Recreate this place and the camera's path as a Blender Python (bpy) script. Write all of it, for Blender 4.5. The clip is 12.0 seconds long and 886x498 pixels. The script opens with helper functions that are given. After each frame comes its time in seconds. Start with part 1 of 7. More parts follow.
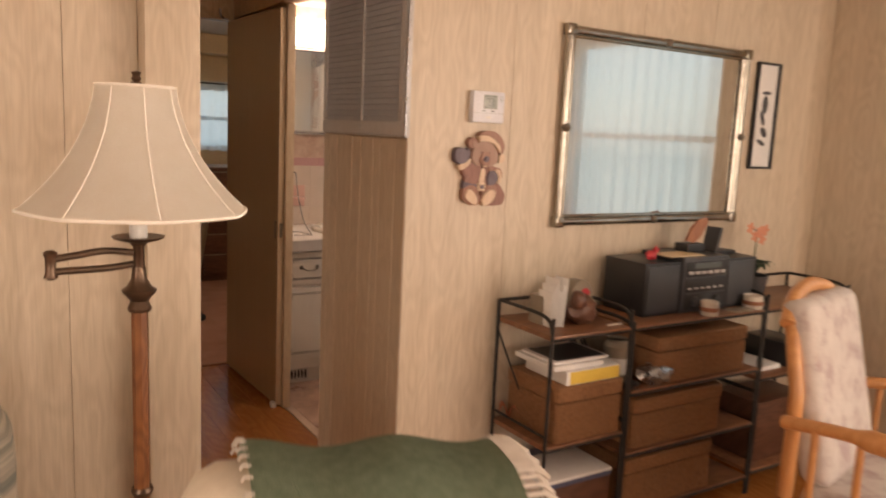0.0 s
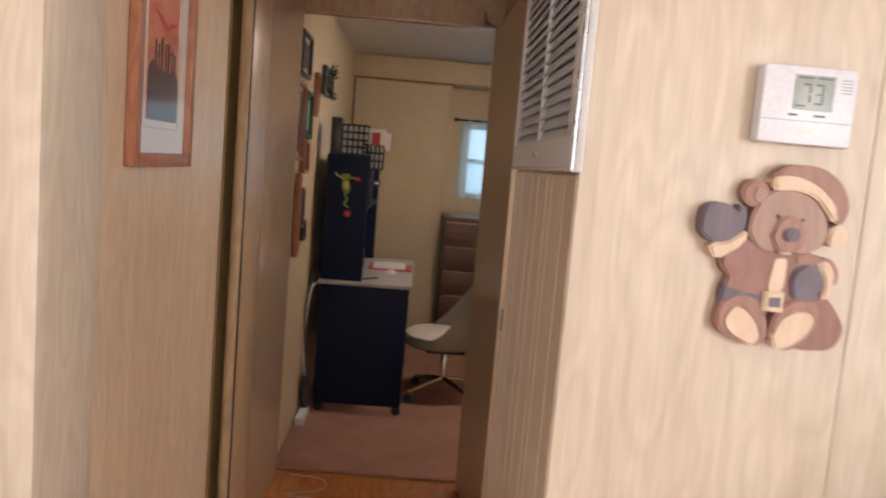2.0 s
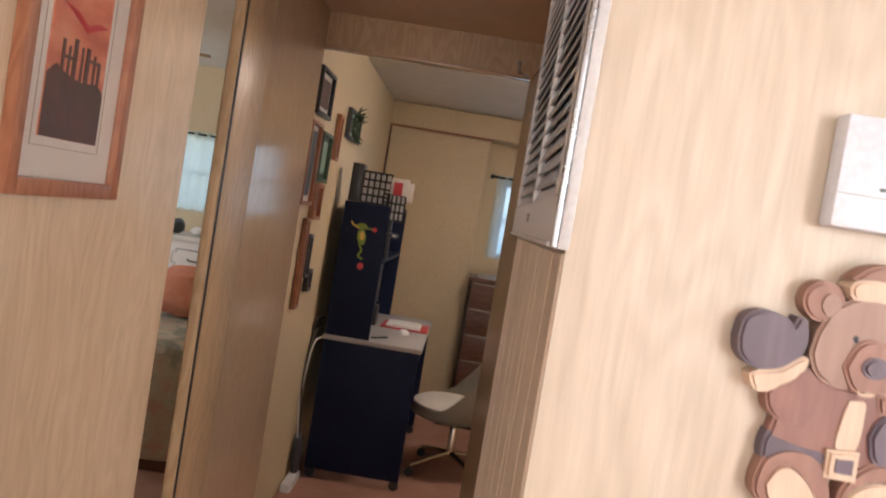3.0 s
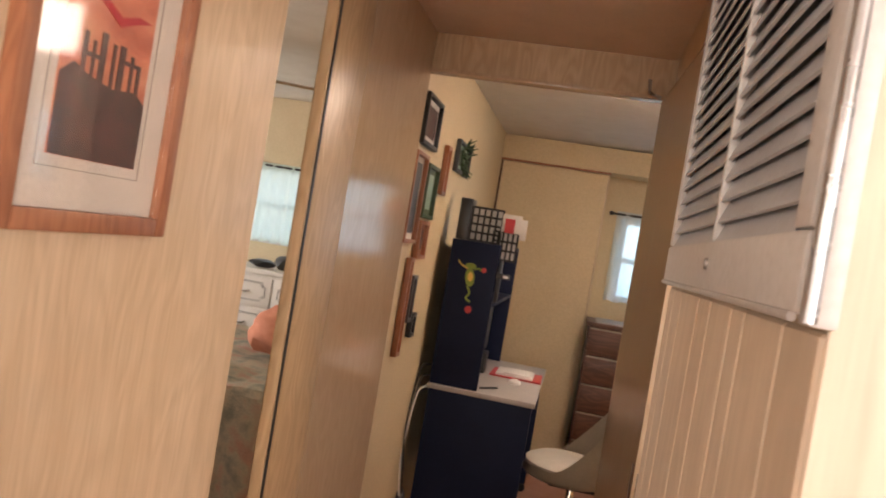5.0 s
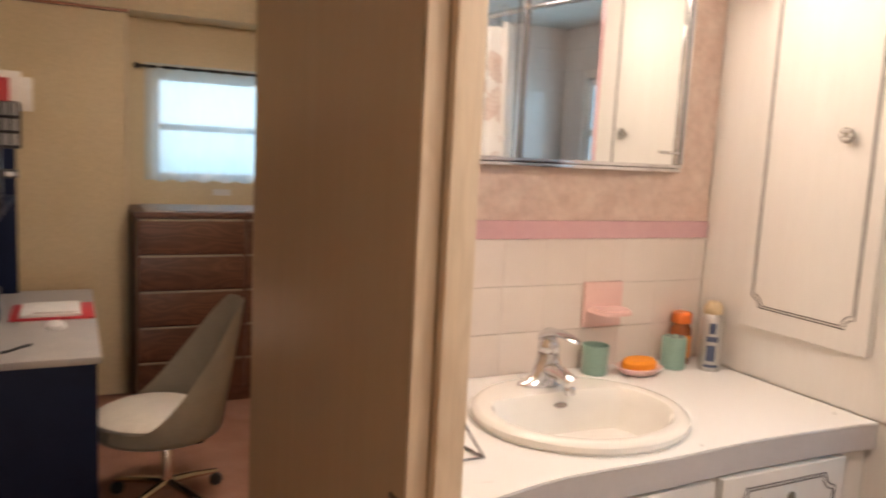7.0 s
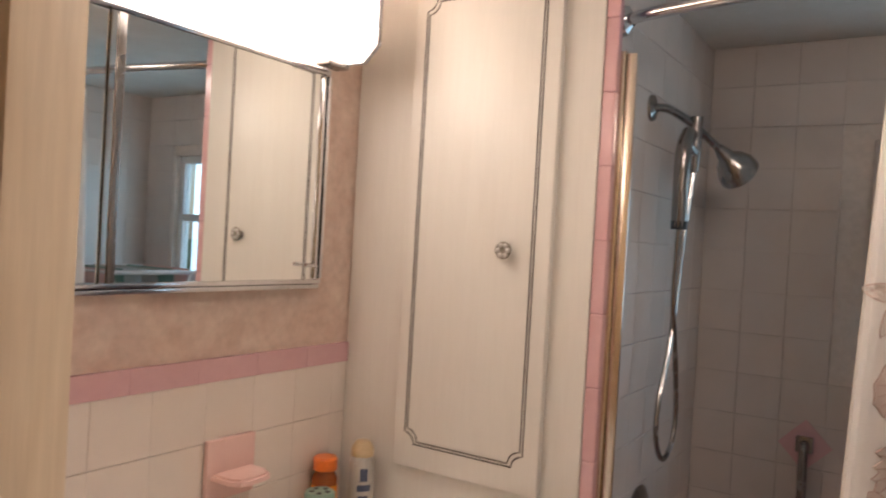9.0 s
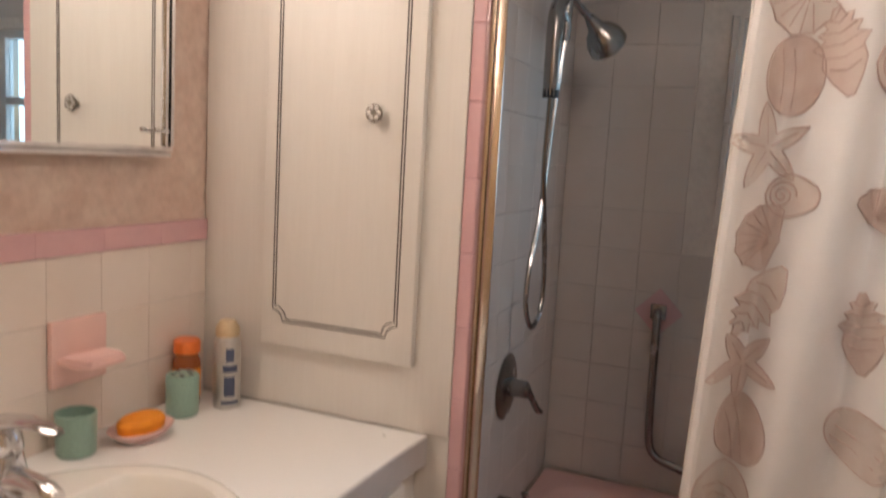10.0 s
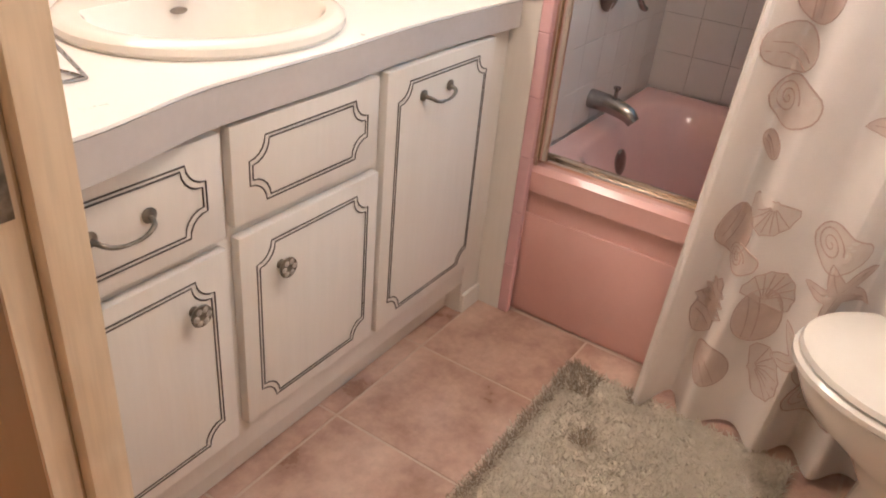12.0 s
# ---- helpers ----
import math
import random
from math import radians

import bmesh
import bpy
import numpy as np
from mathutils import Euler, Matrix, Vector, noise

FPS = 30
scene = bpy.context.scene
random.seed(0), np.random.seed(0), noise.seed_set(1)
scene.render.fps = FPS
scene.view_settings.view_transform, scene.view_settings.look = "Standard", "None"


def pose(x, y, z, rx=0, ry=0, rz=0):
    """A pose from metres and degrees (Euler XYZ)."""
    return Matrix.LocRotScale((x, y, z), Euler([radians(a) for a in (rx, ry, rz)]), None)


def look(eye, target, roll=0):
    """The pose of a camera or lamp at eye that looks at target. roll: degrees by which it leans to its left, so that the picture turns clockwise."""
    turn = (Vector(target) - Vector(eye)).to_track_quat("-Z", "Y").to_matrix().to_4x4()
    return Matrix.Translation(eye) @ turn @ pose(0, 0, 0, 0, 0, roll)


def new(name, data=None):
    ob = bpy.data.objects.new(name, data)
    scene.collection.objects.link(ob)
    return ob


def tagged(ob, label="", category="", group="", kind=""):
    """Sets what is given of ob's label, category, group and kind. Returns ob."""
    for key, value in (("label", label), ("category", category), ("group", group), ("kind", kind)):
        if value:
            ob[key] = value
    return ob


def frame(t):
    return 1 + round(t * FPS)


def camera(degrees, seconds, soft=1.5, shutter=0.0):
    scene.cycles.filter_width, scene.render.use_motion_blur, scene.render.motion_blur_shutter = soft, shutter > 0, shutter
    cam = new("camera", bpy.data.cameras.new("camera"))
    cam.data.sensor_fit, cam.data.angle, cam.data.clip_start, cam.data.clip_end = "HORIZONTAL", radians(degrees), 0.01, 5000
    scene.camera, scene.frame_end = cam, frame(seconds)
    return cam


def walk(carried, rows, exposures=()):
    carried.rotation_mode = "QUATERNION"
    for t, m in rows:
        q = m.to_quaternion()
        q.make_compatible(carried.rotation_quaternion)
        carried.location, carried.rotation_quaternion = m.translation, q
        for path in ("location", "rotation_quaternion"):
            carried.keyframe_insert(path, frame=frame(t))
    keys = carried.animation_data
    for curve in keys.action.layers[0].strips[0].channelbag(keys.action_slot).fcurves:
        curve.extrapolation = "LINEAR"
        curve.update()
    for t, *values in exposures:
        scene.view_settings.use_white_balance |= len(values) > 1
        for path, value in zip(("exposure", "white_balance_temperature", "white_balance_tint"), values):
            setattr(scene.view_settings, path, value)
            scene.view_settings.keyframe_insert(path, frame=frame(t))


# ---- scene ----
cam = camera(60.6, 12.0, soft=1.9, shutter=0.4)
PATH = [
    (0, (0.126, -0.028, 1.425), (1.177, 1.645, 1.12), 2.7),
    (0.5, (0.345, 0.339, 1.418), (1.242, 2.104, 1.131), 1.8),
    (1, (0.669, 0.567, 1.387), (1.287, 2.448, 1.107), 3.7),
    (1.5, (0.925, 0.818, 1.388), (1.298, 2.765, 1.125), 4.7),
    (2, (1.106, 1.08, 1.394), (1.18, 3.067, 1.177), 4.8),
    (2.5, (1.197, 1.293, 1.403), (1.063, 3.28, 1.215), 5.3),
    (3, (1.227, 1.393, 1.414), (1.172, 3.39, 1.327), 9.4),
    (3.5, (1.245, 1.495, 1.438), (0.858, 3.457, 1.409), 10.6),
    (3.7, (1.247, 1.515, 1.44), (0.776, 3.459, 1.419), 10.4),
    (5.3, (1.147, 1.772, 1.413), (0.89, 3.755, 1.363), 8.8),
    (5.5, (1.105, 1.834, 1.414), (0.963, 3.826, 1.305), 7.7),
    (6, (1.006, 2.136, 1.385), (1.123, 4.116, 1.126), 5.1),
    (6.5, (0.999, 2.436, 1.381), (1.416, 4.376, 1.138), 4.6),
    (7, (1.025, 2.703, 1.402), (1.906, 4.48, 1.142), 2.9),
    (7.5, (1.142, 2.863, 1.396), (2.339, 4.442, 1.126), 2.2),
    (7.7, (1.202, 2.916, 1.398), (2.483, 4.431, 1.149), 2.5),
    (9.3, (1.255, 3.169, 1.507), (3.008, 4.132, 1.498), 3.1),
    (9.5, (1.267, 3.182, 1.49), (3.063, 4.06, 1.449), 3.0),
    (10, (1.293, 3.19, 1.407), (3.134, 3.933, 1.162), 3.2),
    (10.5, (1.284, 3.205, 1.322), (3.052, 3.96, 0.767), 5.3),
    (11, (1.204, 3.085, 1.218), (2.821, 3.912, 0.382), 6.9),
    (11.5, (1.16, 2.996, 1.173), (2.657, 3.858, 0.166), 6.8),
    (12, (1.162, 2.978, 1.179), (2.638, 3.872, 0.167), 5.7),
]

walk_rows = [(t, look(eye, target, roll)) for t, eye, target, roll in PATH]
walk(cam, walk_rows, [(0.0, -0.33, 7900, 22), (0.5, -0.24, 6700, 15), (1.0, -0.15, 7200, 20), (1.5, 0.1, 6500, 12), (2.5, 0.38, 5750, 12), (3.5, 0.58, 6050, 14), (5.5, 1.0, 6550, 15), (6.0, 1.1, 6300, 12), (6.5, 1.0, 6300, 12), (7.5, 0.45, 6400, 14), (9.5, 0.03, 6250, 13), (10.0, 0.14, 6200, 13), (10.5, 0.25, 6150, 13), (11.5, 1.0, 6150, 13), (12.0, 1.16, 6150, 13)])

# ---- world and lights ----
world = bpy.data.worlds.new("sky")
scene.world = world
world.use_nodes = True
wn = world.node_tree.nodes
sky = wn.new("ShaderNodeTexSky")
sky.sky_type, sky.sun_disc, sky.sun_elevation, sky.sun_rotation = "NISHITA", False, radians(61), radians(247)
world.node_tree.links.new(sky.outputs[0], wn["Background"].inputs[0])
wn["Background"].inputs[1].default_value = 0.12


def lamp_area(name, place, target, sx, sy, power, colour):
    data = bpy.data.lights.new(name, "AREA")
    data.shape, data.size, data.size_y, data.energy, data.color = "RECTANGLE", sx, sy, power, colour
    ob = new(name, data)
    ob.matrix_world = look(place, target)
    return ob


sun_data = bpy.data.lights.new("sun", "SUN")
sun_data.energy, sun_data.angle, sun_data.color = 1.5, radians(6), (1, 0.94, 0.86)
sun = new("sun", sun_data)
sun.matrix_world = look((-7, -3, 14), (0, 0, 0))

DAY = (0.80, 0.91, 1.0)
lamp_area("window_daylight_east", (3.68, 0.9, 1.45), (0, 0.9, 1.45), 1.2, 1.16, 4.2, (0.62, 0.88, 1.0))
# Frontal fill for the living room; no source is seen on this side.
lamp_area("fill_light_south", (0.9, -2.52, 1.45), (0.9, 2, 1.3), 2.4, 1.3, 42, (1.0, 0.91, 0.80))
# Fill aimed through the hall opening at its west wall; source is assumed.
lamp_area("fill_light_southeast", (3.53, -1.3, 1.35), (0.6, 2.0, 1.2), 1.8, 1.7, 82, (1.0, 0.92, 0.82))
# Fill to lighten the closet side in the hall; no known source.
lamp_area("fill_light_west", (-2.46, -0.9, 1.4), (1.2, 1.6, 1.2), 1.8, 1.4, 46, (1.0, 0.92, 0.82))
lamp_area("window_daylight_office", (2.02, 7.32, 1.45), (2.02, 4, 1.45), 1.14, 0.57, 2.4, (0.50, 0.80, 1.0))
lamp_area("window_daylight_bedroom", (-1.4, 7.12, 1.43), (-1.4, 3, 1.43), 1.56, 0.56, 1.7, DAY)
# Fill to brighten the bed, set at an invented opening.
lamp_area("fill_light_bedroom_west", (-3.17, 4.9, 1.45), (0, 5.0, 0.8), 1.4, 1.1, 32, (1.0, 0.95, 0.88))
lamp_area("window_daylight_shower", (3.72, 2.84, 1.535), (1.5, 2.84, 1.535), 0.82, 0.57, 3.6, (0.50, 0.80, 1.0))

# ---- materials ----


def mat(name, c1, c2, scale=(8, 8, 8), rough=0.5, bump=0.1, metal=0.0, fine=60.0, detail=4.0, contrast=0.5, spec=0.5, rvar=0.15,
        third=None, bdist=0.004, coat=0.0, grainy=0.3):
    """Two-scale procedural surface: broad tone from a stretched noise, fine grain, bump, uneven gloss."""
    m = bpy.data.materials.new(name)
    m.use_nodes = True
    n, l = m.node_tree.nodes, m.node_tree.links
    b = n["Principled BSDF"]
    tc = n.new("ShaderNodeTexCoord")
    info = n.new("ShaderNodeObjectInfo")
    geo = n.new("ShaderNodeNewGeometry")
    shift = n.new("ShaderNodeVectorMath")
    shift.operation = "MULTIPLY_ADD"
    l.new(info.outputs["Random"], shift.inputs[0])
    shift.inputs[1].default_value = (3.7, 5.1, 9.3)
    l.new(geo.outputs["Position"], shift.inputs[2])
    mp = n.new("ShaderNodeMapping")
    l.new(shift.outputs[0], mp.inputs[0])
    mp.inputs["Scale"].default_value = scale
    big = n.new("ShaderNodeTexNoise")
    big.inputs["Scale"].default_value, big.inputs["Detail"].default_value, big.inputs["Roughness"].default_value = 1.0, detail, 0.6
    l.new(mp.outputs[0], big.inputs["Vector"])
    ramp = n.new("ShaderNodeValToRGB")
    e = ramp.color_ramp.elements
    e[0].position, e[1].position = 0.5 - contrast / 2, 0.5 + contrast / 2
    e[0].color, e[1].color = (*c1, 1), (*c2, 1)
    if third:
        x = e.new(0.5)
        x.color = (*third, 1)
    l.new(big.outputs["Fac"], ramp.inputs[0])
    grain = n.new("ShaderNodeTexNoise")
    grain.inputs["Scale"].default_value, grain.inputs["Detail"].default_value = fine / max(scale), 3.0
    l.new(mp.outputs[0], grain.inputs["Vector"])
    mix = n.new("ShaderNodeMix")
    mix.data_type, mix.blend_type = "RGBA", "MULTIPLY"
    mix.inputs[0].default_value = grainy
    l.new(ramp.outputs[0], mix.inputs[6])
    gr = n.new("ShaderNodeValToRGB")
    gr.color_ramp.elements[0].color, gr.color_ramp.elements[0].position = (0.68, 0.66, 0.63, 1), 0.3
    gr.color_ramp.elements[1].position = 0.62
    l.new(grain.outputs["Fac"], gr.inputs[0])
    l.new(gr.outputs[0], mix.inputs[7])
    l.new(mix.outputs[2], b.inputs["Base Color"])
    b.inputs["Metallic"].default_value = metal
    b.inputs["Specular IOR Level"].default_value = spec
    b.inputs["Coat Weight"].default_value = coat
    rr = n.new("ShaderNodeMapRange")
    rr.inputs[3].default_value, rr.inputs[4].default_value = max(0.02, rough - rvar), min(1, rough + rvar)
    l.new(big.outputs["Fac"], rr.inputs[0])
    l.new(rr.outputs[0], b.inputs["Roughness"])
    if bump:
        bp = n.new("ShaderNodeBump")
        bp.inputs["Strength"].default_value, bp.inputs["Distance"].default_value = bump, bdist
        l.new(grain.outputs["Fac"], bp.inputs["Height"])
        l.new(bp.outputs[0], b.inputs["Normal"])
    return m


def wood(name, c1, c2, along="z", rough=0.45, freq=22.0, bump=0.08, contrast=0.55, coat=0.0, figure=0.28, grainy=0.3):
    """Wood with long grain along one axis and cathedral figure."""
    s = {"x": (freq * 0.06, freq, freq), "y": (freq, freq * 0.06, freq), "z": (freq, freq, freq * 0.06)}[along]
    m = mat(name, c1, c2, s, rough, bump, fine=freq * 7, detail=5.0, contrast=contrast, rvar=0.08, coat=coat, grainy=grainy)
    n, l = m.node_tree.nodes, m.node_tree.links
    ramp = [x for x in n if x.type == "VALTORGB"][0]
    noise_node = [x for x in n if x.type == "TEX_NOISE"][0]
    mp = [x for x in n if x.type == "MAPPING"][0]
    shift = [x for x in n if x.type == "VECT_MATH"][0]
    across = n.new("ShaderNodeVectorMath")
    across.operation = "DOT_PRODUCT"
    across.inputs[1].default_value = {"x": (0, 1, 1), "y": (1, 0, 1), "z": (1, 1, 0)}[along]
    l.new(shift.outputs[0], across.inputs[0])
    length = n.new("ShaderNodeVectorMath")
    length.operation = "DOT_PRODUCT"
    length.inputs[1].default_value = {"x": (0.28, 0, 0), "y": (0, 0.28, 0), "z": (0, 0, 0.28)}[along]
    l.new(shift.outputs[0], length.inputs[0])
    grain_co = n.new("ShaderNodeCombineXYZ")
    l.new(across.outputs["Value"], grain_co.inputs[0])
    l.new(length.outputs["Value"], grain_co.inputs[2])
    # contour lines of a long stretched noise give the arches of flat-sawn grain
    hills = n.new("ShaderNodeTexNoise")
    hills.inputs["Scale"].default_value, hills.inputs["Detail"].default_value = freq * 0.42, 1.8
    hills.inputs["Roughness"].default_value = 0.45
    l.new(grain_co.outputs[0], hills.inputs["Vector"])
    rings_of = n.new("ShaderNodeMath")
    rings_of.operation = "MULTIPLY"
    rings_of.inputs[1].default_value = 62.0
    l.new(hills.outputs["Fac"], rings_of.inputs[0])
    sine = n.new("ShaderNodeMath")
    sine.operation = "SINE"
    l.new(rings_of.outputs[0], sine.inputs[0])
    wave = n.new("ShaderNodeMath")
    wave.operation = "MULTIPLY_ADD"
    wave.inputs[1].default_value = wave.inputs[2].default_value = 0.5
    l.new(sine.outputs[0], wave.inputs[0])
    mx = n.new("ShaderNodeMix")
    mx.inputs[0].default_value = figure
    l.new(noise_node.outputs["Fac"], mx.inputs[2])
    l.new(wave.outputs[0], mx.inputs[3])
    l.new(mx.outputs[0], ramp.inputs[0])
    return m


def glow(name, colour, strength):
    m = bpy.data.materials.new(name)
    m.use_nodes = True
    b = m.node_tree.nodes["Principled BSDF"]
    b.inputs["Base Color"].default_value = (0.85, 0.82, 0.76, 1)
    b.inputs["Emission Color"].default_value = (*colour, 1)
    b.inputs["Emission Strength"].default_value = strength
    return m


def plain(name, colour, rough=0.4, metal=0.0, spec=0.5):
    return mat(name, tuple(c * 0.88 for c in colour), colour, (14, 14, 14), rough, 0.03, metal, fine=160, spec=spec, rvar=0.06)


def cloth(name, c1, c2, through_light=0.0, scale=(30, 30, 30), clear=0.0, bump=0.3):
    m = mat(name, c1, c2, scale, 0.9, bump, fine=420, spec=0.2, rvar=0.05, bdist=0.002, grainy=0.1)
    n, l = m.node_tree.nodes, m.node_tree.links
    if through_light:
        out = n["Material Output"]
        tl = n.new("ShaderNodeBsdfTranslucent")
        tl.inputs[0].default_value = (*c2, 1)
        ms = n.new("ShaderNodeMixShader")
        ms.inputs[0].default_value = through_light
        l.new(n["Principled BSDF"].outputs[0], ms.inputs[1])
        l.new(tl.outputs[0], ms.inputs[2])
        if clear:
            tr = n.new("ShaderNodeBsdfTransparent")
            m2 = n.new("ShaderNodeMixShader")
            m2.inputs[0].default_value = clear
            l.new(ms.outputs[0], m2.inputs[1])
            l.new(tr.outputs[0], m2.inputs[2])
            ms = m2
        l.new(ms.outputs[0], out.inputs[0])
    return m


M = {}
M["panel_oak"] = wood("pale_oak_panelling", (0.475, 0.38, 0.27), (0.71, 0.61, 0.485), "z", 0.42, 24, figure=0.17, contrast=0.8)
M["hall_oak"] = wood("warm_hall_oak_veneer", (0.50, 0.355, 0.215), (0.72, 0.555, 0.385), "z", 0.34, 24, figure=0.18, contrast=0.8)
M["panel_gold"] = wood("golden_oak_panelling", (0.44, 0.30, 0.165), (0.58, 0.415, 0.25), "z", 0.36, 26, figure=0.3)
M["panel_gloss"] = wood("varnished_panel", (0.50, 0.355, 0.225), (0.60, 0.44, 0.295), "z", 0.11, 26, bump=0.006, figure=0.25, contrast=0.8)
M["door_veneer"] = mat("varnished_door_veneer", (0.41, 0.31, 0.21), (0.455, 0.35, 0.245), (24, 24, 1.4), 0.27, 0.0, fine=150, detail=4, contrast=0.9, rvar=0.0, grainy=0.08)
M["panel_pale"] = wood("pale_grey_oak_boards", (0.50, 0.395, 0.29), (0.60, 0.49, 0.375), "z", 0.4, 22, figure=0.25)
M["jamb"] = wood("pale_pine_trim", (0.62, 0.49, 0.34), (0.74, 0.615, 0.46), "z", 0.4, 26, figure=0.2)
M["groove"] = plain("groove_tan", (0.52, 0.41, 0.28), 0.8)
M["ceil"] = mat("textured_white_ceiling", (0.72, 0.68, 0.62), (0.80, 0.77, 0.72), (9, 9, 9), 0.9, 0.5, fine=240, bdist=0.006)
M["ceil_tan"] = mat("tan_hall_ceiling", (0.60, 0.46, 0.35), (0.68, 0.54, 0.42), (7, 7, 7), 0.7, 0.25, fine=200)
M["cream_wall"] = mat("cream_office_wall", (0.62, 0.50, 0.31), (0.68, 0.56, 0.37), (3, 3, 3), 0.6, 0.08, fine=90)
M["carpet"] = mat("mauve_carpet", (0.44, 0.23, 0.16), (0.56, 0.32, 0.24), (6, 6, 6), 0.95, 0.9, fine=520, spec=0.1, bdist=0.01)
M["wood_floor"] = wood("red_brown_floor_boards", (0.33, 0.11, 0.028), (0.50, 0.20, 0.058), "y", 0.24, 18, bump=0.03, figure=0.2)
M["tile_floor"] = mat("rose_beige_ceramic_floor", (0.35, 0.205, 0.15), (0.74, 0.55, 0.44), (6.5, 6.5, 6.5), 0.32, 0.06, fine=55, third=(0.58, 0.385, 0.30), detail=7, contrast=0.42)
M["grout_white"] = mat("pale_grout", (0.74, 0.65, 0.58), (0.79, 0.70, 0.63), (20, 20, 20), 0.8, 0.1)
M["grout"] = mat("sandy_grout", (0.60, 0.46, 0.37), (0.70, 0.56, 0.46), (20, 20, 20), 0.9, 0.3, fine=300)
M["white_cab"] = mat("white_painted_cabinet", (0.775, 0.735, 0.68), (0.82, 0.785, 0.735), (26, 26, 2), 0.36, 0.04, fine=120, grainy=0.07, detail=3, contrast=0.8, rvar=0.05)
M["line"] = plain("dark_routed_line", (0.10, 0.085, 0.075), 0.6)
M["counter"] = plain("white_laminate", (0.84, 0.82, 0.80), 0.3)
for node in list(M["counter"].node_tree.nodes):
    if node.type in ("BUMP", "MIX"):
        M["counter"].node_tree.nodes.remove(node)
M["counter"].node_tree.nodes["Principled BSDF"].inputs["Base Color"].default_value = (0.84, 0.82, 0.79, 1)
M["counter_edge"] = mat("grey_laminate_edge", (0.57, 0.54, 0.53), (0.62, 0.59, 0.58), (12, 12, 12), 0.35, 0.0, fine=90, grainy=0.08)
M["porcelain"] = mat("glazed_porcelain", (0.82, 0.78, 0.71), (0.86, 0.83, 0.77), (4, 4, 4), 0.12, 0.0, rvar=0.04, coat=0.3, grainy=0.03)
M["tile_white"] = mat("white_glazed_tile", (0.79, 0.69, 0.61), (0.83, 0.74, 0.67), (3, 3, 3), 0.14, 0.03, fine=14, rvar=0.05, grainy=0.08)
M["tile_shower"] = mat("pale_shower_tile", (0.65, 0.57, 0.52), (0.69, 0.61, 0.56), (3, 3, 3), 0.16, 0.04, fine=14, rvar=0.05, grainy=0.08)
M["pink"] = mat("pink_glazed_tile", (0.66, 0.39, 0.41), (0.74, 0.47, 0.48), (5, 5, 5), 0.15, 0.02, rvar=0.05, grainy=0.08)
M["pink_tub"] = mat("pink_enamel", (0.73, 0.42, 0.375), (0.80, 0.50, 0.45), (3, 3, 3), 0.12, 0.0, rvar=0.04, coat=0.3, grainy=0.05)
M["pink_soft"] = mat("pale_pink_ceramic", (0.80, 0.52, 0.47), (0.86, 0.60, 0.54), (6, 6, 6), 0.18, 0.0, rvar=0.04, grainy=0.05)
M["marble_paper"] = mat("marbled_pink_wall_board", (0.66, 0.47, 0.38), (0.78, 0.63, 0.53), (16, 16, 16), 0.4, 0.05, third=(0.72, 0.55, 0.46), detail=7, contrast=0.35)
M["chrome"] = plain("chrome", (0.78, 0.78, 0.80), 0.12, 1.0)
M["nickel"] = plain("brushed_nickel", (0.36, 0.335, 0.32), 0.26, 1.0)
M["gold"] = plain("pale_gold_aluminium", (0.82, 0.72, 0.62), 0.2, 1.0)
M["mirror_frame"] = mat("antiqued_silver_bar", (0.30, 0.27, 0.23), (0.52, 0.48, 0.42), (9, 9, 9), 0.16, 0.02, 1.0, fine=120)
M["pewter"] = mat("antique_pewter", (0.16, 0.145, 0.12), (0.38, 0.35, 0.30), (60, 60, 60), 0.34, 0.2, 0.9, fine=300)
M["bronze"] = mat("oiled_bronze", (0.09, 0.06, 0.042), (0.20, 0.13, 0.09), (20, 20, 20), 0.34, 0.05, 0.8, fine=200)
M["iron"] = plain("black_wrought_iron", (0.03, 0.028, 0.026), 0.5, 0.4)
M["steel_gray"] = mat("grey_painted_louvre", (0.47, 0.45, 0.435), (0.53, 0.51, 0.49), (9, 9, 9), 0.4, 0.02, 0.1, fine=120)
M["louvre_slat"] = mat("blue_grey_painted_slat", (0.40, 0.41, 0.43), (0.46, 0.47, 0.49), (9, 9, 9), 0.35, 0.02, 0.1, fine=120)
M["alu"] = mat("aluminium_frame", (0.40, 0.40, 0.41), (0.48, 0.48, 0.49), (30, 30, 30), 0.28, 0.02, 0.95)
M["mirror"] = mat("mirror_silver", (0.90, 0.92, 0.91), (0.90, 0.92, 0.91), rough=0.02, bump=0.0, metal=1.0, grainy=0.0)
M["mirror"].node_tree.nodes["Principled BSDF"].inputs["Roughness"].default_value = 0.01
for link in list(M["mirror"].node_tree.nodes["Principled BSDF"].inputs["Roughness"].links):
    M["mirror"].node_tree.links.remove(link)
M["black"] = plain("black_plastic", (0.022, 0.022, 0.024), 0.35)
M["charcoal"] = plain("charcoal_plastic", (0.055, 0.057, 0.062), 0.4)
M["navy"] = mat("navy_laminate", (0.008, 0.012, 0.034), (0.012, 0.018, 0.048), (5, 5, 5), 0.5, 0.03, fine=150, spec=0.12)
M["grey_top"] = mat("grey_laminate", (0.34, 0.32, 0.31), (0.42, 0.395, 0.38), (10, 10, 10), 0.45, 0.03, fine=200)
M["walnut"] = wood("dark_walnut_veneer", (0.075, 0.03, 0.018), (0.15, 0.065, 0.038), "x", 0.4, 24)
M["shelf_wood"] = wood("brown_shelf_board", (0.17, 0.072, 0.035), (0.28, 0.13, 0.065), "x", 0.4, 20)
